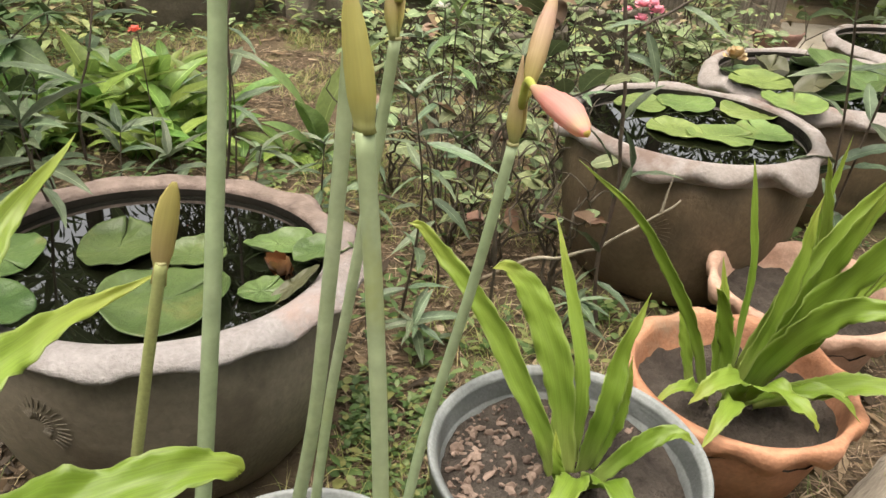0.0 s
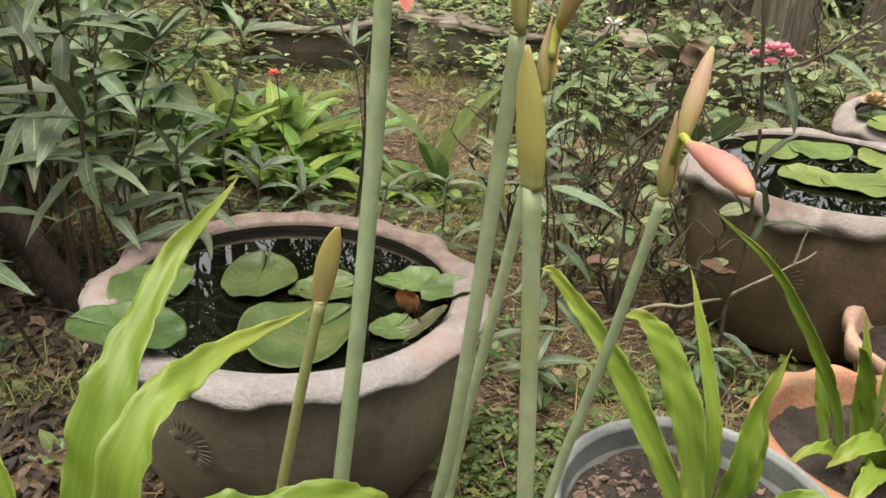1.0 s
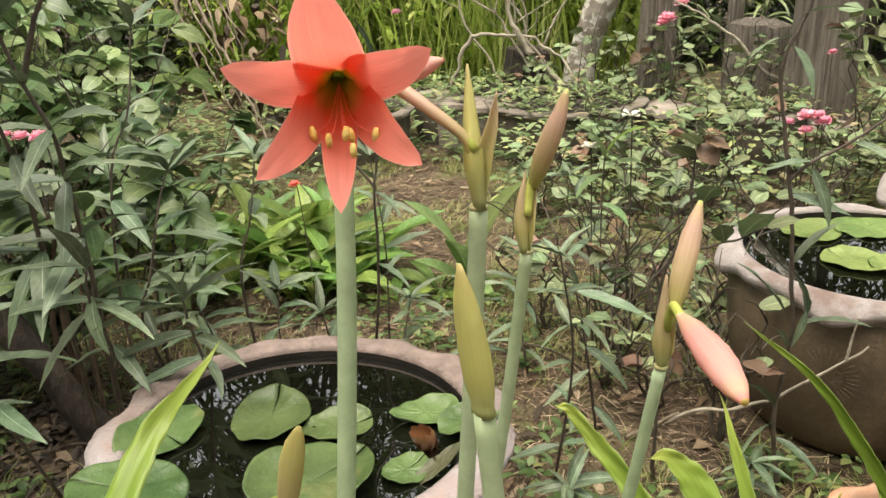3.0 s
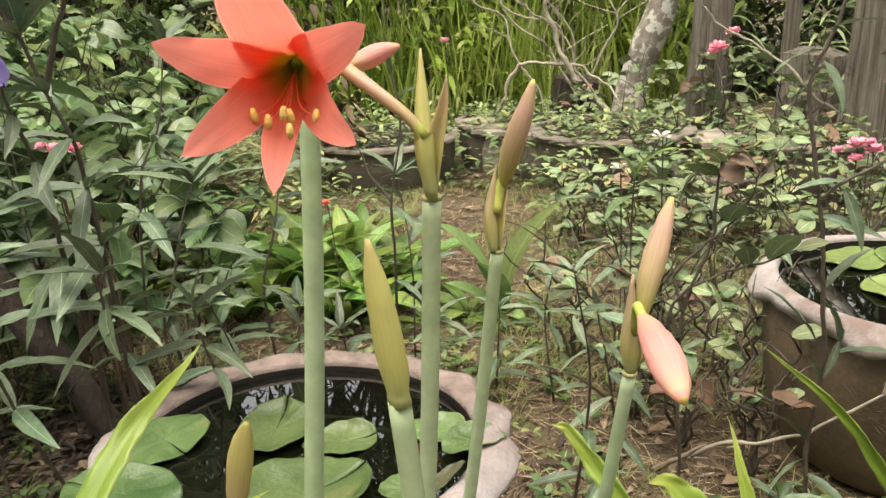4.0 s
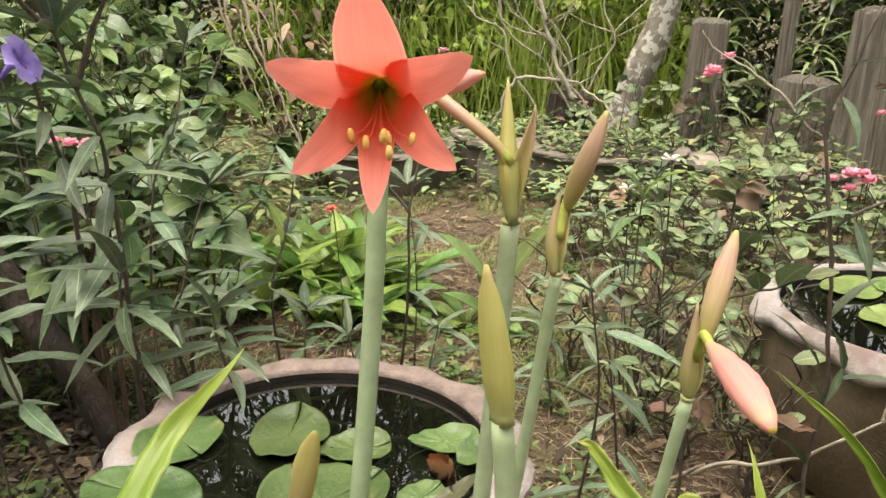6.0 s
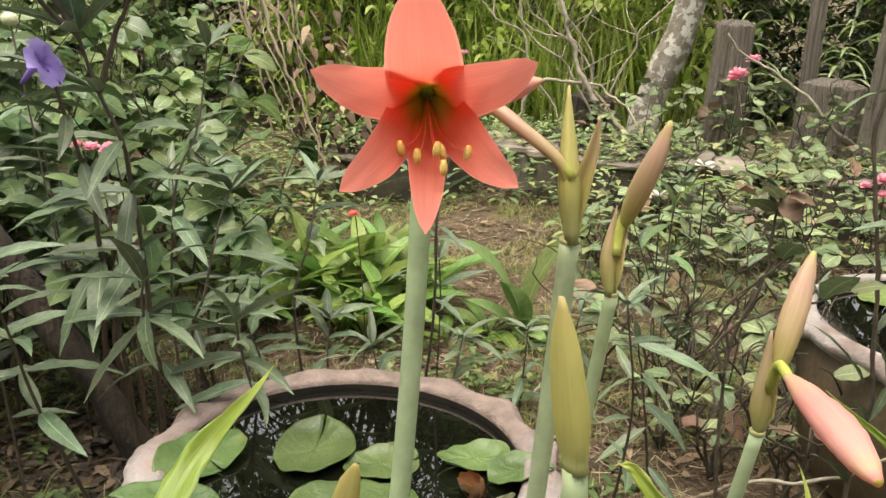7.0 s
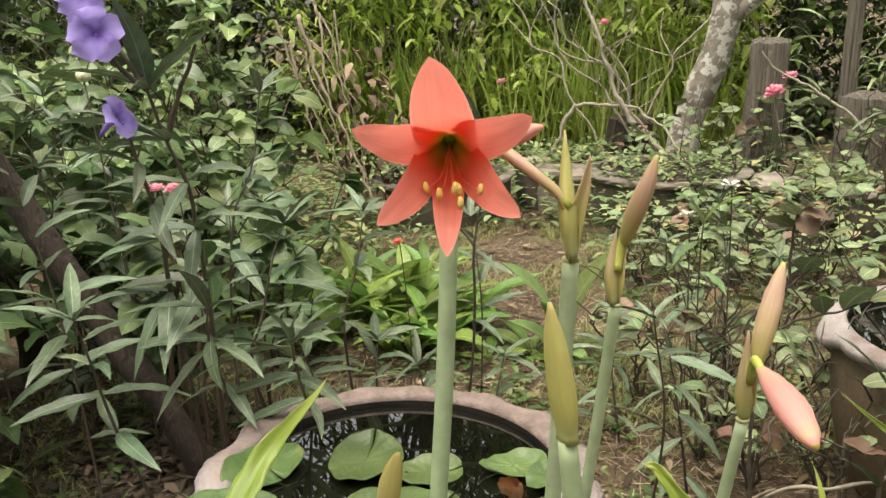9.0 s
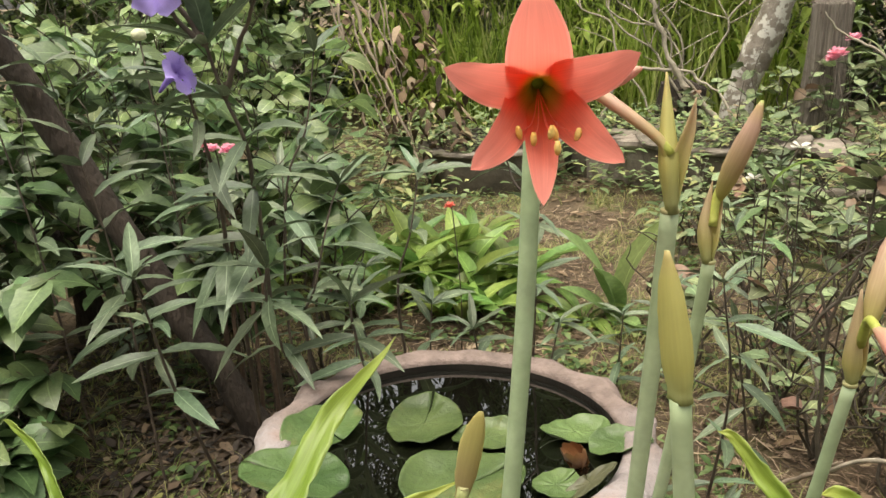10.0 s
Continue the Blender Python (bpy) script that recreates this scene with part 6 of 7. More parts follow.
trunk([(-1.1, 1.46, -0.02), (-1.13, 1.44, 0.075), (-1.2, 1.43, 0.225), (-1.3, 1.42, 0.385), (-1.39, 1.4, 0.57), (-1.475, 1.37, 0.76), (-1.515, 1.34, 0.9), (-1.575, 1.3, 1.07), (-1.7, 1.3, 1.5)], 0.037, 0.03, M["bark"],
      "leaning dark brown tree trunk by the water bowl", [([(-1.47, 1.37, 0.75), (-1.58, 1.35, 0.95), (-1.75, 1.3, 1.2)], 0.02, 0.012), ([(-1.66, 1.3, 1.35), (-1.9, 1.5, 1.6), (-2.2, 1.6, 1.9)], 0.024, 0.012)])
trunk([(-1.95, 1.8, -0.02), (-2.0, 1.78, 0.3), (-2.2, 1.75, 0.6), (-2.5, 1.8, 1.2)], 0.05, 0.03, M["bark"], "thin dark leaning trunk among shrubs")
trunk([(-0.13, 5.3, -0.02), (-0.08, 5.3, 0.35), (0.06, 5.3, 0.75), (0.14, 5.3, 1.15), (0.2, 5.35, 1.9), (0.1, 5.4, 3.2)], 0.1, 0.08, M["lichen_bark"], "grey tree trunk blotched with pale lichen",
      [([(0.1, 5.3, 0.95), (0.35, 5.25, 1.15), (0.75, 5.2, 1.42), (1.2, 5.2, 1.75), (1.7, 5.3, 2.4)], 0.055, 0.04)])


def post(x, y, w, h, label, seed, lean=0.0, mat="post"):
    """A weathered timber post or stump with cracks down its faces."""
    ob = thing("wooden_post", (x, y, 0), label, "post", "weathered posts")
    rows = 14

    def rugged(a, i, r, z):
        c, s = math.cos(a), math.sin(a)
        crack = max(0, noise.noise((c * 8, s * 8, seed * 3 + z * 0.7))) + 0.7 * max(0, noise.noise((c * 17, s * 17, seed + z * 1.1)))
        top = 1 if i >= rows else 0
        return r * (1 + 0.16 * noise.noise((c * 2.3, s * 2.3, seed + z * 1.4)) - 0.3 * crack), z + top * 0.02 * noise.noise((c * 2.5, s * 2.5, seed))

    bm = lathe([(w * (1.12 - 0.14 * k / rows), -0.02 + h * k / rows) for k in range(rows + 1)] + [(w * 0.55, h + 0.004)], 72, rugged)
    bmesh.ops.transform(bm, matrix=Matrix.Translation((x, y, 0)) @ Matrix.Rotation(lean, 4, "Y"), verts=bm.verts)
    part("timber", bm, M[mat], ob, smooth=False)
    return ob


post(0.325, 4.85, 0.105, 0.87, "short weathered grey timber post with flat top", 1, 0.03)
post(0.772, 4.95, 0.042, 1.9, "tall weathered grey timber post", 2)
post(0.84, 4.75, 0.165, 0.58, "broken weathered timber stump", 3, 0.05)
post(1.08, 4.25, 0.155, 0.95, "thick cracked weathered timber post", 4, 0.02)
post(1.75, 4.6, 0.16, 1.1, "thick weathered timber post among leaves", 5)
post(-0.46, 5.05, 0.14, 0.42, "dark rotten stump among shrubs", 9, 0.12, mat="bark")


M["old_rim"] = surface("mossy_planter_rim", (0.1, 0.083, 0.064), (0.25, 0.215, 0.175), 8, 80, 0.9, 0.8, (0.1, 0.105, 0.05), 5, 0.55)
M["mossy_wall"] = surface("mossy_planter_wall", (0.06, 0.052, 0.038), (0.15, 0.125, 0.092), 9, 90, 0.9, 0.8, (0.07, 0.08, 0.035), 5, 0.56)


def old_basin(x, y, R, z, label, seed):
    def chip(a, i, r, h):
        return r * (1 + 0.05 * noise.noise((math.cos(a) * 2, math.sin(a) * 2, seed)) + (i in (3, 4)) * 0.05 * noise.noise((math.cos(a) * 9, math.sin(a) * 9, seed))), h + (i in (3, 4, 5)) * (0.006 * noise.noise((math.cos(a) * 3, math.sin(a) * 3, seed + 2)) - 0.014 * max(0, noise.noise((math.cos(a) * 5, math.sin(a) * 5, seed + 5))))
    ob = thing("old_basin", (x, y, 0), label, "planter", "old planters")
    bm = lathe([(R * 0.86, 0), (R * 0.9, z * 0.25), (R * 0.93, z * 0.5), (R * 0.935, z - 0.032)], 70, lambda a, i, r, h: chip(a, 0, r, h), cap=False)
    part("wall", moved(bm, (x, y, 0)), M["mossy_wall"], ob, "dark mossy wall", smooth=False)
    bm = lathe([(R * 0.9, z - 0.034), (R * 0.98, z - 0.03), (R, z - 0.022), (R, z - 0.008), (R * 0.985, z - 0.002), (R * 0.86, z), (R * 0.85, z - 0.06), (R * 0.8, 0.04)], 70, chip, cap=False)
    part("rim", moved(bm, (x, y, 0)), M["old_rim"], ob, "worn grey rim", smooth=False)
    soil_bed(ob, (x, y), R * 0.86, z - 0.03)
    return ob


old_basin(-0.15, 4.2, 0.42, 0.27, "wide grey concrete planter with a worn rim", 1)
old_basin(0.72, 3.95, 0.27, 0.27, "grey concrete planter with chipped wavy rim", 2)
old_basin(-1.35, 4.1, 0.4, 0.24, "mossy dark planter among weeds", 3)
old_basin(-0.75, 4.5, 0.3, 0.26, "small dark planter among weeds", 4)
old_basin(0.35, 3.62, 0.22, 0.2, "broken grey planter under shrubs", 6)


for k, (x, y, r, z) in enumerate(((-0.72, 4.3, 0.16, 0.25), (-0.52, 4.22, 0.14, 0.24), (-0.88, 4.45, 0.13, 0.26), (0.42, 3.98, 0.15, 0.26), (0.3, 4.2, 0.12, 0.24), (1.02, 3.9, 0.13, 0.2))):
    bm = lathe([(r * 0.9, z - 0.045), (r, z - 0.03), (r * 0.98, z - 0.008), (r * 0.8, z)], 26, lambda a, i, q, h, k=k: (q * (1 + 0.3 * noise.noise((math.cos(a) * 1.7, math.sin(a) * 1.7, k * 3)) + 0.08 * noise.noise((math.cos(a) * 6, math.sin(a) * 6, k))), h + 0.012 * noise.noise((math.cos(a) * 2, math.sin(a) * 2, k + 9))))
    tagged(part("stone", moved(bm, (x, y, 0), (1.2, 0.8)), M["slate"], smooth=False), "flat grey-brown stone lying on an old planter's edge", "stone", "flat stones")
    bm = lathe([(r * 0.75, -0.02), (r * 0.8, z * 0.5), (r * 0.7, z - 0.046)], 22, lambda a, i, q, h, k=k: (q * (1 + 0.25 * noise.noise((math.cos(a) * 2, math.sin(a) * 2, k + i))), h))
    tagged(part("stone", moved(bm, (x, y, 0), (1.1, 0.8)), M["slate"], smooth=False), "rough mossy stone block under a flat stone", "stone", "stone blocks")


def bare_shrub(x, y, h, seed, label):
    """Pale forked bare branches."""
    rnd = random.Random(seed)
    ob = thing("bare_shrub", (x, y, 0), label, "shrub", "pale branching shrubs")
    for b in range(3):
        a = rnd.uniform(0, 6.28)
        tip = Vector((x + 0.6 * h * math.cos(a), y + 0.2 * h * math.sin(a), h * rnd.uniform(0.75, 1.1)))
        q = [p + Vector((0.1 * noise.noise(p * 5 + Vector((b, 0, 0))), 0.04 * noise.noise(p * 5), 0.05 * noise.noise(p * 6))) for p in spline([Vector((x + rnd.uniform(-0.08, 0.08), y, -0.02)), Vector((x, y, 0)).lerp(tip, 0.4) + Vector((rnd.uniform(-0.1, 0.1), 0, 0.1)), Vector((x, y, 0)).lerp(tip, 0.7) + Vector((rnd.uniform(-0.1, 0.1), 0, 0)), tip], 24)]
        bm = bmesh.new()
        tube(bm, q, lambda t: 0.0085 * (1 - 0.6 * t), 7)
        for s in range(3):
            i = rnd.randint(6, 18)
            d = Vector((rnd.uniform(-1, 1), rnd.uniform(-0.4, 0.4), rnd.uniform(0.3, 1.0))) * 0.22 * h
            tube(bm, spline([q[i], q[i] + d * 0.5 + Vector((rnd.uniform(-0.04, 0.04), 0, 0)), q[i] + d], 8), lambda t: 0.0042 * (1 - 0.5 * t), 6)
        part("branch", bm, M["pale_twig"], ob)
    return ob


bare_shrub(-0.5, 5.05, 1.35, 11, "bare pale-barked shrub with forked branches")
bare_shrub(-0.2, 4.9, 1.2, 12, "bare pale-barked shrub with thin crooked branches")


def stick(pts, r, label, mat="dead_stick"):
    bm = bmesh.new()
    tube(bm, [p + Vector((noise.noise(p * 22), noise.noise(p * 22 + Vector((7, 0, 0))), noise.noise(p * 22 + Vector((0, 7, 0))))) * r * 1.6 for p in spline(pts, 30)], lambda t: r * (1.1 - 0.6 * t) * (1 + 0.15 * math.sin(37 * t)), 7)
    tagged(part("stick", bm, M[mat]), label, "stick", "fallen sticks")


stick([(0.17, 1.55, 0.09), (0.23, 1.52, 0.15), (0.295, 1.5, 0.17), (0.365, 1.5, 0.2), (0.419, 1.5, 0.239), (0.494, 1.5, 0.296), (0.522, 1.5, 0.322)], 0.0042, "pale thorny stick leaning before the brown bowl", "pale_twig")
stick([(0.1, 1.62, 0.0), (0.15, 1.56, 0.08), (0.2, 1.535, 0.13)], 0.006, "dry dark root end of a stick on the soil")
stick([(0.488, 1.5, 0.292), (0.494, 1.5, 0.34), (0.497, 1.5, 0.382)], 0.0028, "thin pale side twig", "pale_twig")
stick([(-0.85, 4.7, 0.24), (-0.803, 4.7, 0.336), (-0.733, 4.7, 0.514), (-0.683, 4.7, 0.538), (-0.553, 4.7, 0.543), (-0.392, 4.7, 0.524), (-0.295, 4.7, 0.475), (-0.18, 4.65, 0.4), (-0.1, 4.5, 0.26)], 0.012, "arched bare branch over a planter", "pale_twig")
stick([(-0.18, 4.66, 0.24), (-0.244, 4.7, 0.3), (-0.391, 4.7, 0.461), (-0.456, 4.7, 0.572), (-0.521, 4.7, 0.759), (-0.568, 4.7, 0.912), (-0.66, 4.75, 1.15), (-0.7, 4.8, 1.4)], 0.017, "leaning pale dead branch before the reeds", "pale_twig")
stick([(1.0, 4.4, 0.29), (0.934, 4.4, 0.312), (0.822, 4.4, 0.383), (0.703, 4.4, 0.524), (0.577, 4.4, 0.609), (0.46, 4.42, 0.68), (0.355, 4.42, 0.74), (0.282, 4.4, 0.83)], 0.009, "long pale rose cane leaning before the posts", "pale_twig")
stick([(-0.92, 1.32, 0.02), (-0.8, 1.18, 0.03), (-0.72, 1.13, 0.06)], 0.005, "thin grey stick leaning on the bowl", "pale_twig")
for pts, r in (([(-1.96, 3.74, 1.11), (-1.85, 3.69, 0.80), (-1.69, 3.64, 0.50), (-1.52, 3.58, 0.13)], 0.010),
               ([(-1.93, 3.72, 0.93), (-1.88, 3.67, 0.79), (-1.78, 3.62, 0.65), (-1.69, 3.56, 0.47)], 0.005),
               ([(-1.99, 3.90, 0.98), (-1.87, 3.85, 0.90), (-1.78, 3.80, 0.77), (-1.65, 3.74, 0.65)], 0.005),
               ([(-2.02, 3.73, 0.99), (-1.96, 3.68, 0.78), (-1.89, 3.63, 0.58), (-1.82, 3.57, 0.34)], 0.007),
               ([(-2.08, 3.72, 1.09), (-1.97, 3.67, 0.82), (-1.83, 3.62, 0.58), (-1.67, 3.56, 0.28)], 0.006),
               ([(-1.92, 3.90, 1.11), (-1.83, 3.85, 0.97), (-1.79, 3.80, 0.80), (-1.71, 3.74, 0.62)], 0.006),
               ([(-2.08, 3.87, 0.89), (-1.98, 3.82, 0.71), (-1.84, 3.77, 0.53), (-1.70, 3.71, 0.32)], 0.004),
               ([(-1.92, 3.83, 1.19), (-1.86, 3.78, 1.06), (-1.84, 3.73, 0.89), (-1.79, 3.67, 0.71)], 0.008),
               ([(-1.83, 3.89, 1.13), (-1.79, 3.84, 0.85), (-1.71, 3.79, 0.55), (-1.63, 3.73, 0.19)], 0.005)):
    stick(pts, r, "leaning dry brown branch among withered stalks")

# ---- stuff: weeds, grass, litter, reeds, hedge, far crowns ----


def scatter(name, count, area, make, material, label, category, seed, clear=()):
    """Many small leaves or blades as one mesh: make(random, x, y) gives lists of points and faces."""
    rnd = random.Random(seed)
    V, F = [], []
    k = 0
    while k < count:
        x, y = rnd.uniform(area[0], area[1]), rnd.uniform(area[2], area[3])
        k += 1
        if any((x - cx) ** 2 + (y - cy) ** 2 < r * r for cx, cy, r in clear):
            continue
        for vs, fs in make(rnd, x, y):
            o = len(V)
            V += vs
            F += [tuple(o + i for i in f) for f in fs]
    me = bpy.data.meshes.new(name)
    me.from_pydata(V, [], F)
    me.materials.append(material)
    me.polygons.foreach_set("use_smooth", [True] * len(F))
    return tagged(new(name, me), label, category, kind="stuff")


def small_leaf(p, d, length, wide, droop=0.2, fold=0.15):
    """Six points of a pointed leaf, folded on its midrib."""
    d = Vector(d).normalized()
    s = d.cross(Vector((0, 0, 1)))
    s = s.normalized() if s.length > 0.05 else Vector((1, 0, 0))
    n = s.cross(d)
    p = Vector(p)
    a, b, e = p + d * length * 0.35, p + d * length * 0.72 - Vector((0, 0, droop * length * 0.3)), p + d * length - Vector((0, 0, droop * length))
    w = wide / 2
    vs = [p, a + s * w + n * fold * w, a, a - s * w + n * fold * w, b + s * w * 0.75 + n * fold * w, b, b - s * w * 0.75 + n * fold * w, e]
    return [tuple(v) for v in vs], [(0, 1, 2), (0, 2, 3), (1, 4, 5, 2), (2, 5, 6, 3), (4, 7, 5), (5, 7, 6)]


def blade_of(p, d, length, wide, bend):
    d = Vector(d).normalized()
    s = (Vector((-d.y, d.x, 0.15)) + Vector((0.02, 0, 0))).normalized() * wide / 2
    p = Vector(p)
    m = p + d * length * 0.5
    h = Vector((d.x, d.y, 0)) * length * bend
    e = p + d * length + h - Vector((0, 0, length * bend * 0.6))
    return [tuple(v) for v in (p - s, p + s, m + s * 0.8 + h * 0.25, m - s * 0.8 + h * 0.25, e)], [(0, 1, 2, 3), (3, 2, 4)]


BOWLS = ((-0.42, 1.05, 0.26), (0.61, 1.805, 0.26), (1.17, 2.29, 0.28), (1.82, 2.98, 0.3), (-0.115, 0.575, 0.15), (-0.44, 0.51, 0.14), (0.226, 0.804, 0.17), (0.54, 1.088, 0.15), (0.79, 1.4, 0.15),
         (-0.15, 4.2, 0.4), (0.72, 3.95, 0.26), (-1.35, 4.1, 0.38))
PATCH = BOWLS + ((-0.75, 3.45, 0.38), (-0.6, 3.05, 0.3), (-0.45, 2.75, 0.22), (0.2, 1.68, 0.2), (-0.85, 0.92, 0.2), (-0.8, 1.25, 0.14))


def weed(rnd, x, y):
    if noise.noise((x * 1.7, y * 1.7, 5)) < -0.08 + rnd.uniform(-0.25, 0.25):
        return
    z = ground_z(x, y)
    h = rnd.uniform(0.01, 0.07)
    a0 = rnd.uniform(0, 6.28)
    for k in range(rnd.randint(3, 6)):
        a = a0 + k * 1.4 + rnd.uniform(-0.3, 0.3)
        yield small_leaf((x + 0.006 * math.cos(a), y + 0.006 * math.sin(a), z + h * rnd.uniform(0.3, 1)), (math.cos(a), math.sin(a), rnd.uniform(-0.1, 0.7)), rnd.uniform(0.012, 0.045), rnd.uniform(0.008, 0.024))


def grass(rnd, x, y):
    if noise.noise((x * 2.1, y * 2.1, 9)) < -0.05 + rnd.uniform(-0.2, 0.2):
        return
    z = ground_z(x, y)
    for k in range(rnd.randint(3, 7)):
        a = rnd.uniform(0, 6.28)
        yield blade_of((x + rnd.uniform(-0.012, 0.012), y + rnd.uniform(-0.012, 0.012), z), (0.8 * math.cos(a), 0.8 * math.sin(a), 1), rnd.uniform(0.025, 0.11), rnd.uniform(0.0012, 0.003), rnd.uniform(0.1, 0.8))


def litter(rnd, x, y):
    z = ground_z(x, y)
    a = rnd.uniform(0, 6.28)
    if rnd.random() < 0.55:
        yield small_leaf((x, y, z + rnd.uniform(0.002, 0.012)), (math.cos(a), math.sin(a), rnd.uniform(-0.15, 0.25)), 0.015 + 0.075 * rnd.random() ** 1.6, rnd.uniform(0.006, 0.028), rnd.uniform(-0.1, 0.2), rnd.uniform(-0.5, 0.6))
    else:
        yield blade_of((x, y, z + 0.003), (math.cos(a), math.sin(a), rnd.uniform(0, 0.12)), rnd.uniform(0.03, 0.12), rnd.uniform(0.002, 0.004), 0.02)


scatter("ground_weeds", 3600, (-2.6, 1.7, 0.75, 4.6), weed, M["weed"], "low round-leaved green weeds on the soil", "weeds", 1, PATCH)
scatter("grass_tufts", 9000, (-1.9, 1.5, 0.7, 4.0), grass, M["grass"], "short yellow-green grass tufts", "grass", 2, BOWLS + ((-0.75, 3.45, 0.24), (0.2, 1.68, 0.16), (-0.85, 0.92, 0.2)))
def creeping(rnd, x, y):
    a0, z = rnd.uniform(0, 6.28), ground_z(x, y)
    for k in range(5):
        a = a0 + k * 1.3
        yield small_leaf((x, y, z + rnd.uniform(0.004, 0.03)), (math.cos(a), math.sin(a), rnd.uniform(0, 0.6)), rnd.uniform(0.012, 0.03), rnd.uniform(0.007, 0.014))


scatter("creeping_weeds", 190, (-0.13, 0.06, 0.72, 1.25), creeping, M["weed"], "tiny creeping green weeds between bowl and pot", "weeds", 36, BOWLS)


def straw(rnd, x, y):
    a = rnd.uniform(0, 6.28)
    d, L, w = Vector((math.cos(a), math.sin(a), rnd.uniform(-0.08, 0.2))), rnd.uniform(0.015, 0.075), rnd.uniform(0.0007, 0.0017)
    p, s = Vector((x, y, ground_z(x, y) + rnd.uniform(0.003, 0.014))), Vector((-d.y, d.x, 0.2)) * w
    m, e = p + d * L * 0.5 + s * rnd.uniform(-3, 3), p + d * L
    yield [tuple(v) for v in (p - s, p + s, m + s, m - s, e + s * 0.5, e - s * 0.5)], [(0, 1, 2, 3), (3, 2, 4, 5)]


M["straw"] = island_leaf("dry_straw", [(0.0, (0.03, 0.02, 0.014)), (0.45, (0.12, 0.08, 0.05)), (0.8, (0.26, 0.18, 0.12)), (1.0, (0.48, 0.38, 0.26))], 0.85, 0.1)
scatter("straw_mulch", 36000, (-1.5, 1.3, 0.75, 3.6), straw, M["straw"], "thin reddish-brown straw and dry stalks on the soil", "straw", 35, BOWLS + ((-1.3, 0.95, 0.6),))
scatter("leaf_litter", 11000, (-2.4, 1.9, 0.6, 4.4), litter, M["litter"], "dry brown leaves and straw on the soil", "leaf litter", 3, BOWLS)


def withered(rnd, x, y):
    a = rnd.uniform(0, 6.28)
    yield small_leaf((x, y, ground_z(x, y) + rnd.uniform(0.01, 0.32 if y > 3.4 else 0.05)), (math.cos(a), math.sin(a), rnd.uniform(-0.4, 0.3)), rnd.uniform(0.05, 0.12), rnd.uniform(0.025, 0.06), 0.3, rnd.uniform(-0.4, 0.7))


def dark_litter(rnd, x, y):
    a = rnd.uniform(0, 6.28)
    yield small_leaf((x, y, ground_z(x, y) + rnd.uniform(0.002, 0.022)), (math.cos(a), math.sin(a), rnd.uniform(-0.3, 0.35)), rnd.uniform(0.015, 0.065), rnd.uniform(0.006, 0.026), rnd.uniform(-0.2, 0.5), rnd.uniform(-0.9, 1.2))


# leaf litter in darker browns, only on the left of the bed
M["dark_litter"] = island_leaf("dark_brown_litter", [(0.0, (0.018, 0.013, 0.009)), (0.5, (0.05, 0.036, 0.024)), (0.85, (0.1, 0.07, 0.045)), (1.0, (0.2, 0.14, 0.09))], 0.7, 0.05)
scatter("dark_leaves", 5200, (-2.0, -0.55, 0.7, 1.75), dark_litter, M["dark_litter"], "dark brown leaves on the soil left of the bowl", "leaf litter", 34, BOWLS)
def hanging(rnd, x, y):
    a, z = rnd.uniform(0, 6.28), 0.15 + 0.8 * rnd.random() ** 1.3
    yield small_leaf((x - 0.25 * z, y, z), (math.cos(a), math.sin(a), rnd.uniform(-1.2, -0.1)), rnd.uniform(0.04, 0.11), rnd.uniform(0.02, 0.05), 0.3, rnd.uniform(-0.4, 0.9))


scatter("hanging_dead_leaves", 230, (-1.85, -1.3, 3.72, 4.0), hanging, M["litter"], "withered brown leaves hanging on dry stalks", "withered leaves", 38)
scatter("withered_leaves", 170, (-0.3, 1.5, 3.0, 4.4), withered, M["litter"], "large withered brown leaves caught among the shrubs", "withered leaves", 33, BOWLS)


def undergrowth(rnd, x, y):
    h = rnd.uniform(0.05, 0.38)
    a0 = rnd.uniform(0, 6.28)
    for k in range(rnd.randint(5, 9)):
        a = a0 + k * 2.4
        yield small_leaf((x + 0.05 * math.cos(a), y + 0.05 * math.sin(a), h * rnd.uniform(0.3, 1)), (math.cos(a), math.sin(a), rnd.uniform(-0.3, 0.6)), 0.02 + 0.07 * rnd.random() ** 1.5, rnd.uniform(0.014, 0.042))


scatter("undergrowth", 1250, (-2.6, 1.6, 3.1, 5.2), undergrowth, M["pale_weed"], "tangle of low green weeds behind the shrubs", "weeds", 4, ((-0.75, 3.45, 0.4), (-0.6, 3.1, 0.3), (-0.15, 4.2, 0.36), (0.72, 3.95, 0.22), (-1.35, 4.1, 0.46), (-1.2, 3.62, 0.24)))


def planter_weed(rnd, x, y):
    for cx, cy, r, z in ((-0.15, 4.2, 0.36, 0.24), (0.72, 3.95, 0.23, 0.24), (-1.35, 4.1, 0.34, 0.21), (-0.75, 4.5, 0.26, 0.23), (0.35, 3.62, 0.19, 0.17)):
        if (x - cx) ** 2 + (y - cy) ** 2 < (r + 0.07 * noise.noise((x * 5, y * 5, 2)) + 0.03) ** 2:
            for k in range(4):
                a = rnd.uniform(0, 6.28)
                yield small_leaf((x, y, z + rnd.uniform(0, 0.09)), (math.cos(a), math.sin(a), rnd.uniform(-0.1, 0.8)), 0.02 + 0.06 * rnd.random() ** 1.5, rnd.uniform(0.012, 0.035))


scatter("planter_weeds", 1500, (-1.8, 1.1, 3.4, 4.9), planter_weed, M["pale_weed"], "green weeds filling the old planters", "weeds", 14)


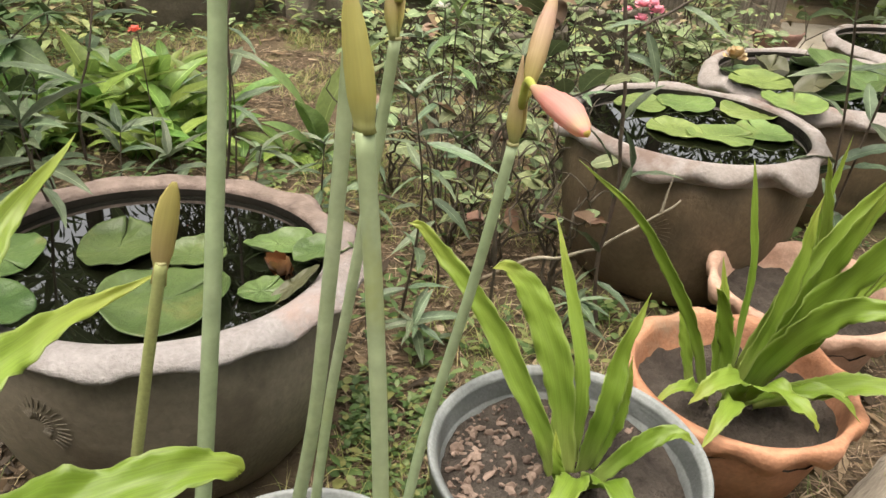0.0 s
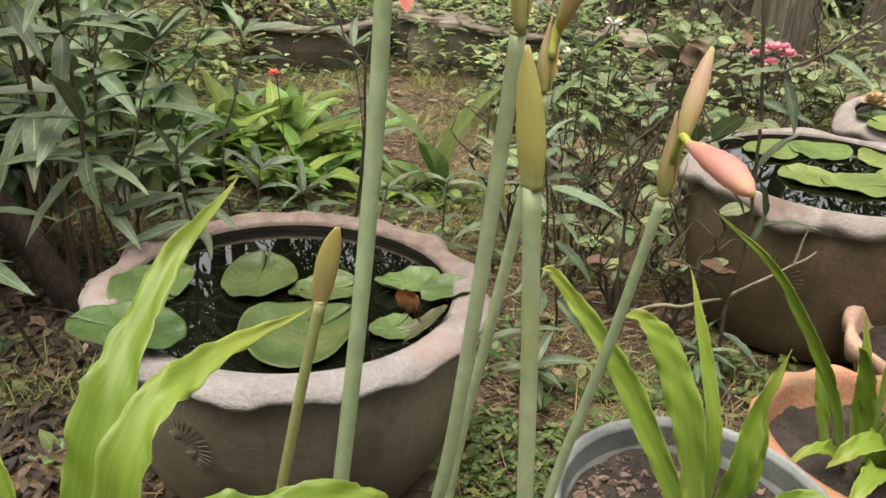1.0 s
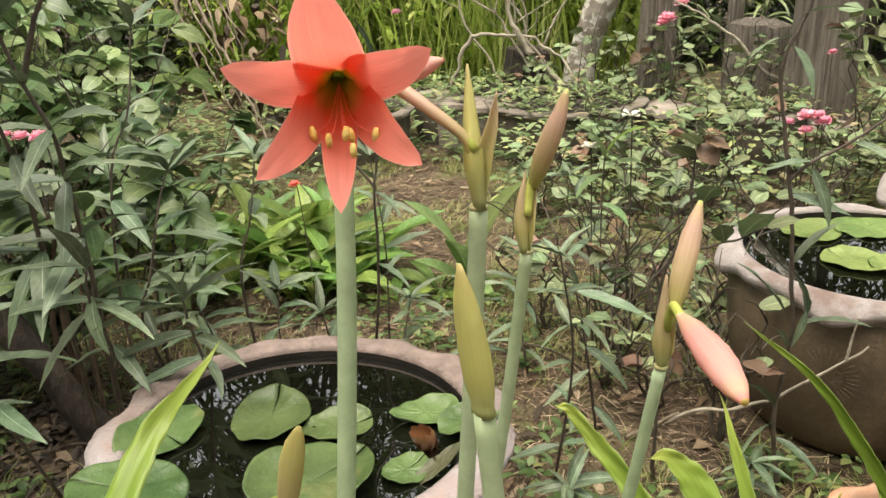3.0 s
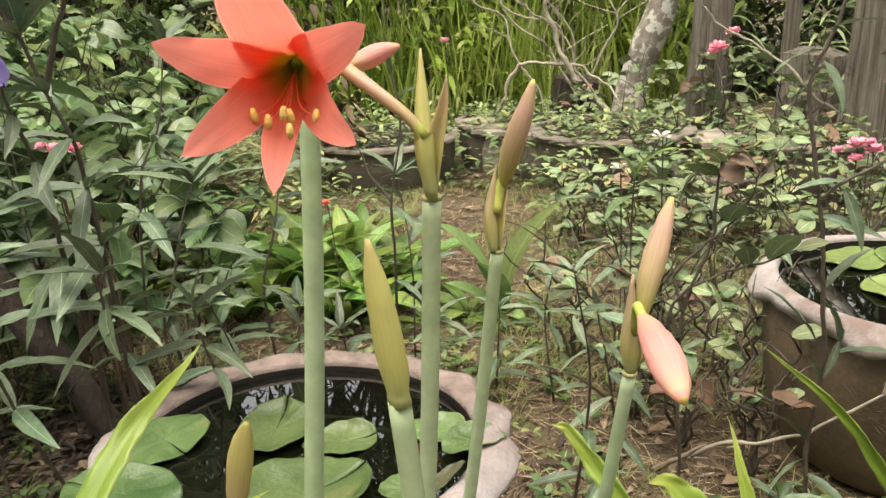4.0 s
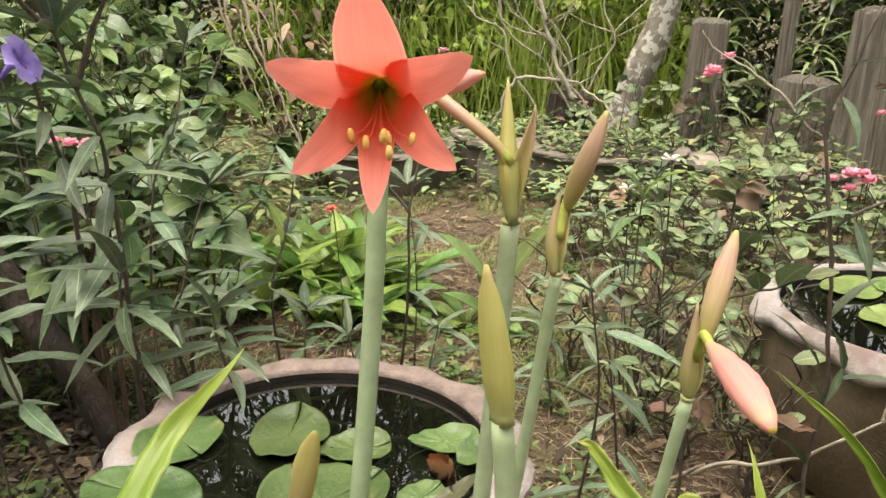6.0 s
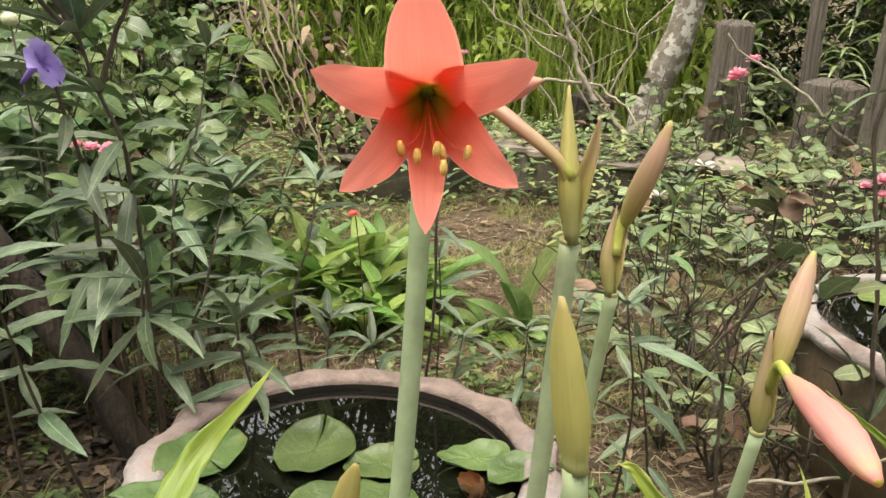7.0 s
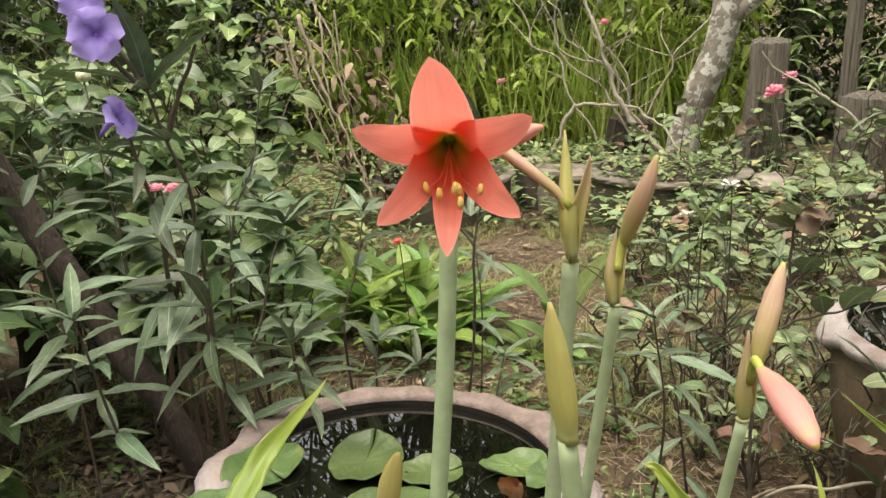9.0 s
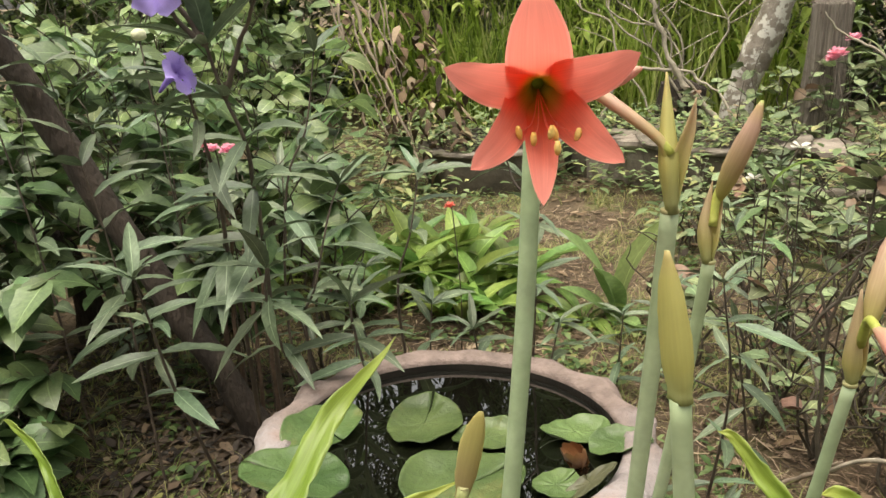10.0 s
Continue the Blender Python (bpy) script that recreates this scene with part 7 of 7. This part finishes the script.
def reeds(rnd, x, y):
    g = noise.noise((x * 1.6, y * 1.2, 21))
    if g < -0.12:
        return
    for k in range(3):
        a = rnd.uniform(0, 6.28)
        yield blade_of((x, y, 0), (0.22 * math.cos(a), 0.22 * math.sin(a), 1), rnd.uniform(0.35, 1.2) * (1.25 + g), rnd.uniform(0.01, 0.03), rnd.uniform(0.05, 0.6))


def reed_leaf(rnd, x, y):
    z = rnd.uniform(0.1, 2.0)
    if noise.noise((x * 2.6, z * 1.8, 13 + y)) < -0.02:
        return
    for k in range(4):
        a = rnd.uniform(0, 6.28)
        yield small_leaf((x + rnd.uniform(-0.1, 0.1), y, z), (math.cos(a), math.sin(a), rnd.uniform(-0.8, 1.6)), 0.07 + 0.24 * rnd.random() ** 2, rnd.uniform(0.02, 0.06), 0.3)


scatter("reeds", 620, (-2.9, 0.2, 5.5, 7.0), reeds, M["reed"], "tall yellow-green reeds and grasses", "reeds", 5)
scatter("tall_herbs", 3400, (-3.2, 0.35, 5.5, 6.9), reed_leaf, M["reed"], "yellow-green broad-leaved herbs among the reeds", "herbs", 15)


def hedge(rnd, x, y):
    z = rnd.uniform(0.05, 2.3)
    if noise.noise((x * 1.1, z * 1.1, 3)) < -0.22 - 0.2 * (z < 1.2) + 0.35 * max(0, z - 1.6):
        return
    for k in range(4):
        a = rnd.uniform(0, 6.28)
        yield small_leaf((x + rnd.uniform(-0.15, 0.15), y, z + rnd.uniform(-0.15, 0.15)), (math.cos(a), math.sin(a), rnd.uniform(-0.7, 0.5)), rnd.uniform(0.07, 0.18), rnd.uniform(0.03, 0.07), 0.3)


scatter("hedge", 15000, (-7.5, 6.5, 6.6, 8.2), hedge, M["hedge"], "dark dense hedge behind the garden", "hedge", 6)
scatter("side_hedge", 5000, (-5.8, -3.5, 1.0, 6.6), hedge, M["hedge"], "dark leafy bushes along the garden's side", "hedge", 7)
scatter("side_bushes", 2600, (2.4, 4.5, 2.2, 6.6), hedge, M["hedge"], "dark leafy bushes added along the garden's edge", "hedge", 8)


# out of view, added to block low sky light and deepen the shadows
scatter("unseen_back_hedge", 6500, (-5.0, 5.0, -2.6, -1.3), hedge, M["hedge"], "unseen hedge added behind the camera to block low sky light", "hedge", 9)
scatter("unseen_left_bushes", 2600, (-5.5, -3.2, -3.4, 1.0), hedge, M["hedge"], "dark leafy bushes added along the garden's edge", "hedge", 10)
scatter("unseen_right_bushes", 2600, (3.2, 5.0, -3.4, 2.2), hedge, M["hedge"], "dark leafy bushes added along the garden's edge", "hedge", 11)


def crown(x, y, z, R, count, seed, label, r=0.16):
    """A tree with a crown of many small hanging leaves, with gaps."""
    ob = thing("tree", (x, y, 0), label, "tree", "trees behind the garden")
    rnd = random.Random(seed)
    bm = bmesh.new()
    tube(bm, spline([(x, y, -0.05), (x + 0.1, y, z * 0.5), (x - 0.1, y + 0.1, z)], 14), lambda t: r * (1.1 - 0.7 * t), 10)
    part("trunk", bm, M["bark"], ob)
    V, F = [], []
    for b in range(16):
        d = Vector((rnd.gauss(0, 1), rnd.gauss(0, 1), rnd.gauss(0.2, 0.7)))
        tip = Vector((x, y, z)) + d.normalized() * R * rnd.uniform(0.6, 1.0)
        bm = bmesh.new()
        q = spline([Vector((x, y, z * 0.8)), Vector((x, y, z)).lerp(tip, 0.5) + Vector((0, 0, 0.2)), tip], 9)
        tube(bm, q, lambda t: 0.05 * (1 - 0.8 * t), 5)
        part("limb", bm, M["bark"], ob)
        for k in range(count // 16):
            p = q[rnd.randint(4, 8)] + Vector((rnd.gauss(0, 0.22), rnd.gauss(0, 0.22), rnd.gauss(-0.05, 0.22)))
            a = rnd.uniform(0, 6.28)
            vs, fs = small_leaf(p, (math.cos(a), math.sin(a), rnd.uniform(-1.2, 0.3)), rnd.uniform(0.1, 0.24), rnd.uniform(0.025, 0.06), 0.4)
            o = len(V)
            V += vs
            F += [tuple(o + i for i in f) for f in fs]
    me = bpy.data.meshes.new("crown")
    me.from_pydata(V, [], F)
    me.materials.append(M["canopy"])
    c = new("crown", me)
    c.parent, c.matrix_parent_inverse = ob, Matrix.Translation((-x, -y, 0))
    return ob


# crowns above the view, added to break up the sky mirrored in the water
TREE = "dark leafy tree added out of direct view against the sky"
# the last six, behind and beside the camera, are added to hold back sky light
for i, (x, y, z, R) in enumerate(((-3.4, 9.4, 3.2, 1.6), (-0.6, 10.2, 3.6, 1.7), (2.0, 9.6, 3.4, 1.7), (-5.6, 8.6, 3.8, 1.9), (3.6, 7.2, 3.6, 1.8), (-7.2, 4.6, 3.8, 1.8), (4.6, 4.6, 3.6, 1.8), (-1.4, 9.2, 5.4, 2.0), (0.9, 9.8, 5.6, 2.0), (-3.4, 9.0, 5.4, 1.9), (-0.4, 10.6, 6.8, 2.3), (-2.6, 10.4, 6.8, 2.3), (-4.9, 5.7, 4.0, 1.6), (-6.1, 4.3, 3.9, 1.5), (-5.7, 6.3, 4.9, 1.7), (-7.4, 7.0, 5.8, 1.9), (-4.2, 9.3, 6.5, 2.0), (-5.9, 9.0, 6.3, 2.0), (-4.6, 9.4, 8.2, 2.3), (-6.6, 8.0, 7.6, 2.1), (-3.2, -3.0, 3.2, 1.8), (-0.6, -3.4, 3.6, 2.0), (2.2, -3.1, 3.3, 1.9), (5.0, -3.6, 3.8, 1.9), (-7.0, -1.2, 3.8, 1.9), (5.6, 0.8, 3.8, 1.9))):
    crown(x, y, z, R, 4600 if z > 7 else 2600 if z > 5 else 1000, 500 + i, TREE)
# crown above the view, added to keep top light off the hedge behind the posts
crown(1.9, 6.6, 3.2, 1.3, 2200, 531, "unseen low tree added to shade the posts and hedge", 0.1)

# pale concrete slab behind the bowls, with a fallen red-brown leaf
M["concrete"] = surface("pale_concrete", (0.26, 0.225, 0.18), (0.4, 0.355, 0.29), 4, 60, 0.9, 0.5, (0.2, 0.17, 0.13), 5, 0.6)
bm = bmesh.new()
bmesh.ops.create_cube(bm, size=1, matrix=Matrix.Translation((2.3, 4.3, 0.01)) @ Matrix.Diagonal((1.9, 1.3, 0.05, 1)))
bmesh.ops.bevel(bm, geom=bm.edges[:], offset=0.008, segments=2, affect="EDGES")
tagged(part("pavement", bm, M["concrete"]), "pale tan concrete slab at the garden's edge", "pavement", kind="structure")

M["dried_flower"] = surface("dried_flower", (0.42, 0.28, 0.12), (0.62, 0.5, 0.34), 60, 200, 0.8, 0.2)
pompom((0.862, 2.305, 0.43), 0.04, M["dried_flower"], "withered yellow-brown flower on the bowl's rim", category="flower", group="small blossoms", petals=20, spread=1.7)

# shard of a broken red clay pot on the slab
bm = bmesh.new()
rows = []
for i in range(5):
    rows.append([bm.verts.new((1.73 + (0.11 + 0.012 * i) * math.cos(a), 4.17 + (0.11 + 0.012 * i) * math.sin(a), 0.036 + 0.028 * i + 0.012 * noise.noise((a * 2, i, 3)))) for a in (3.6 + 0.14 * j for j in range(18))])
for i in range(4):
    for j in range(17):
        bm.faces.new((rows[i][j], rows[i][j + 1], rows[i + 1][j + 1], rows[i + 1][j]))
bmesh.ops.recalc_face_normals(bm, faces=bm.faces)
bmesh.ops.solidify(bm, geom=bm.faces[:], thickness=0.012)
M["shard"] = surface("dull_red_clay", (0.16, 0.085, 0.07), (0.3, 0.17, 0.14), 14, 110, 0.9, 0.6)
tagged(part("pot_shard", bm, M["shard"]), "broken red clay pot shard lying on the pale slab", "pot shard")
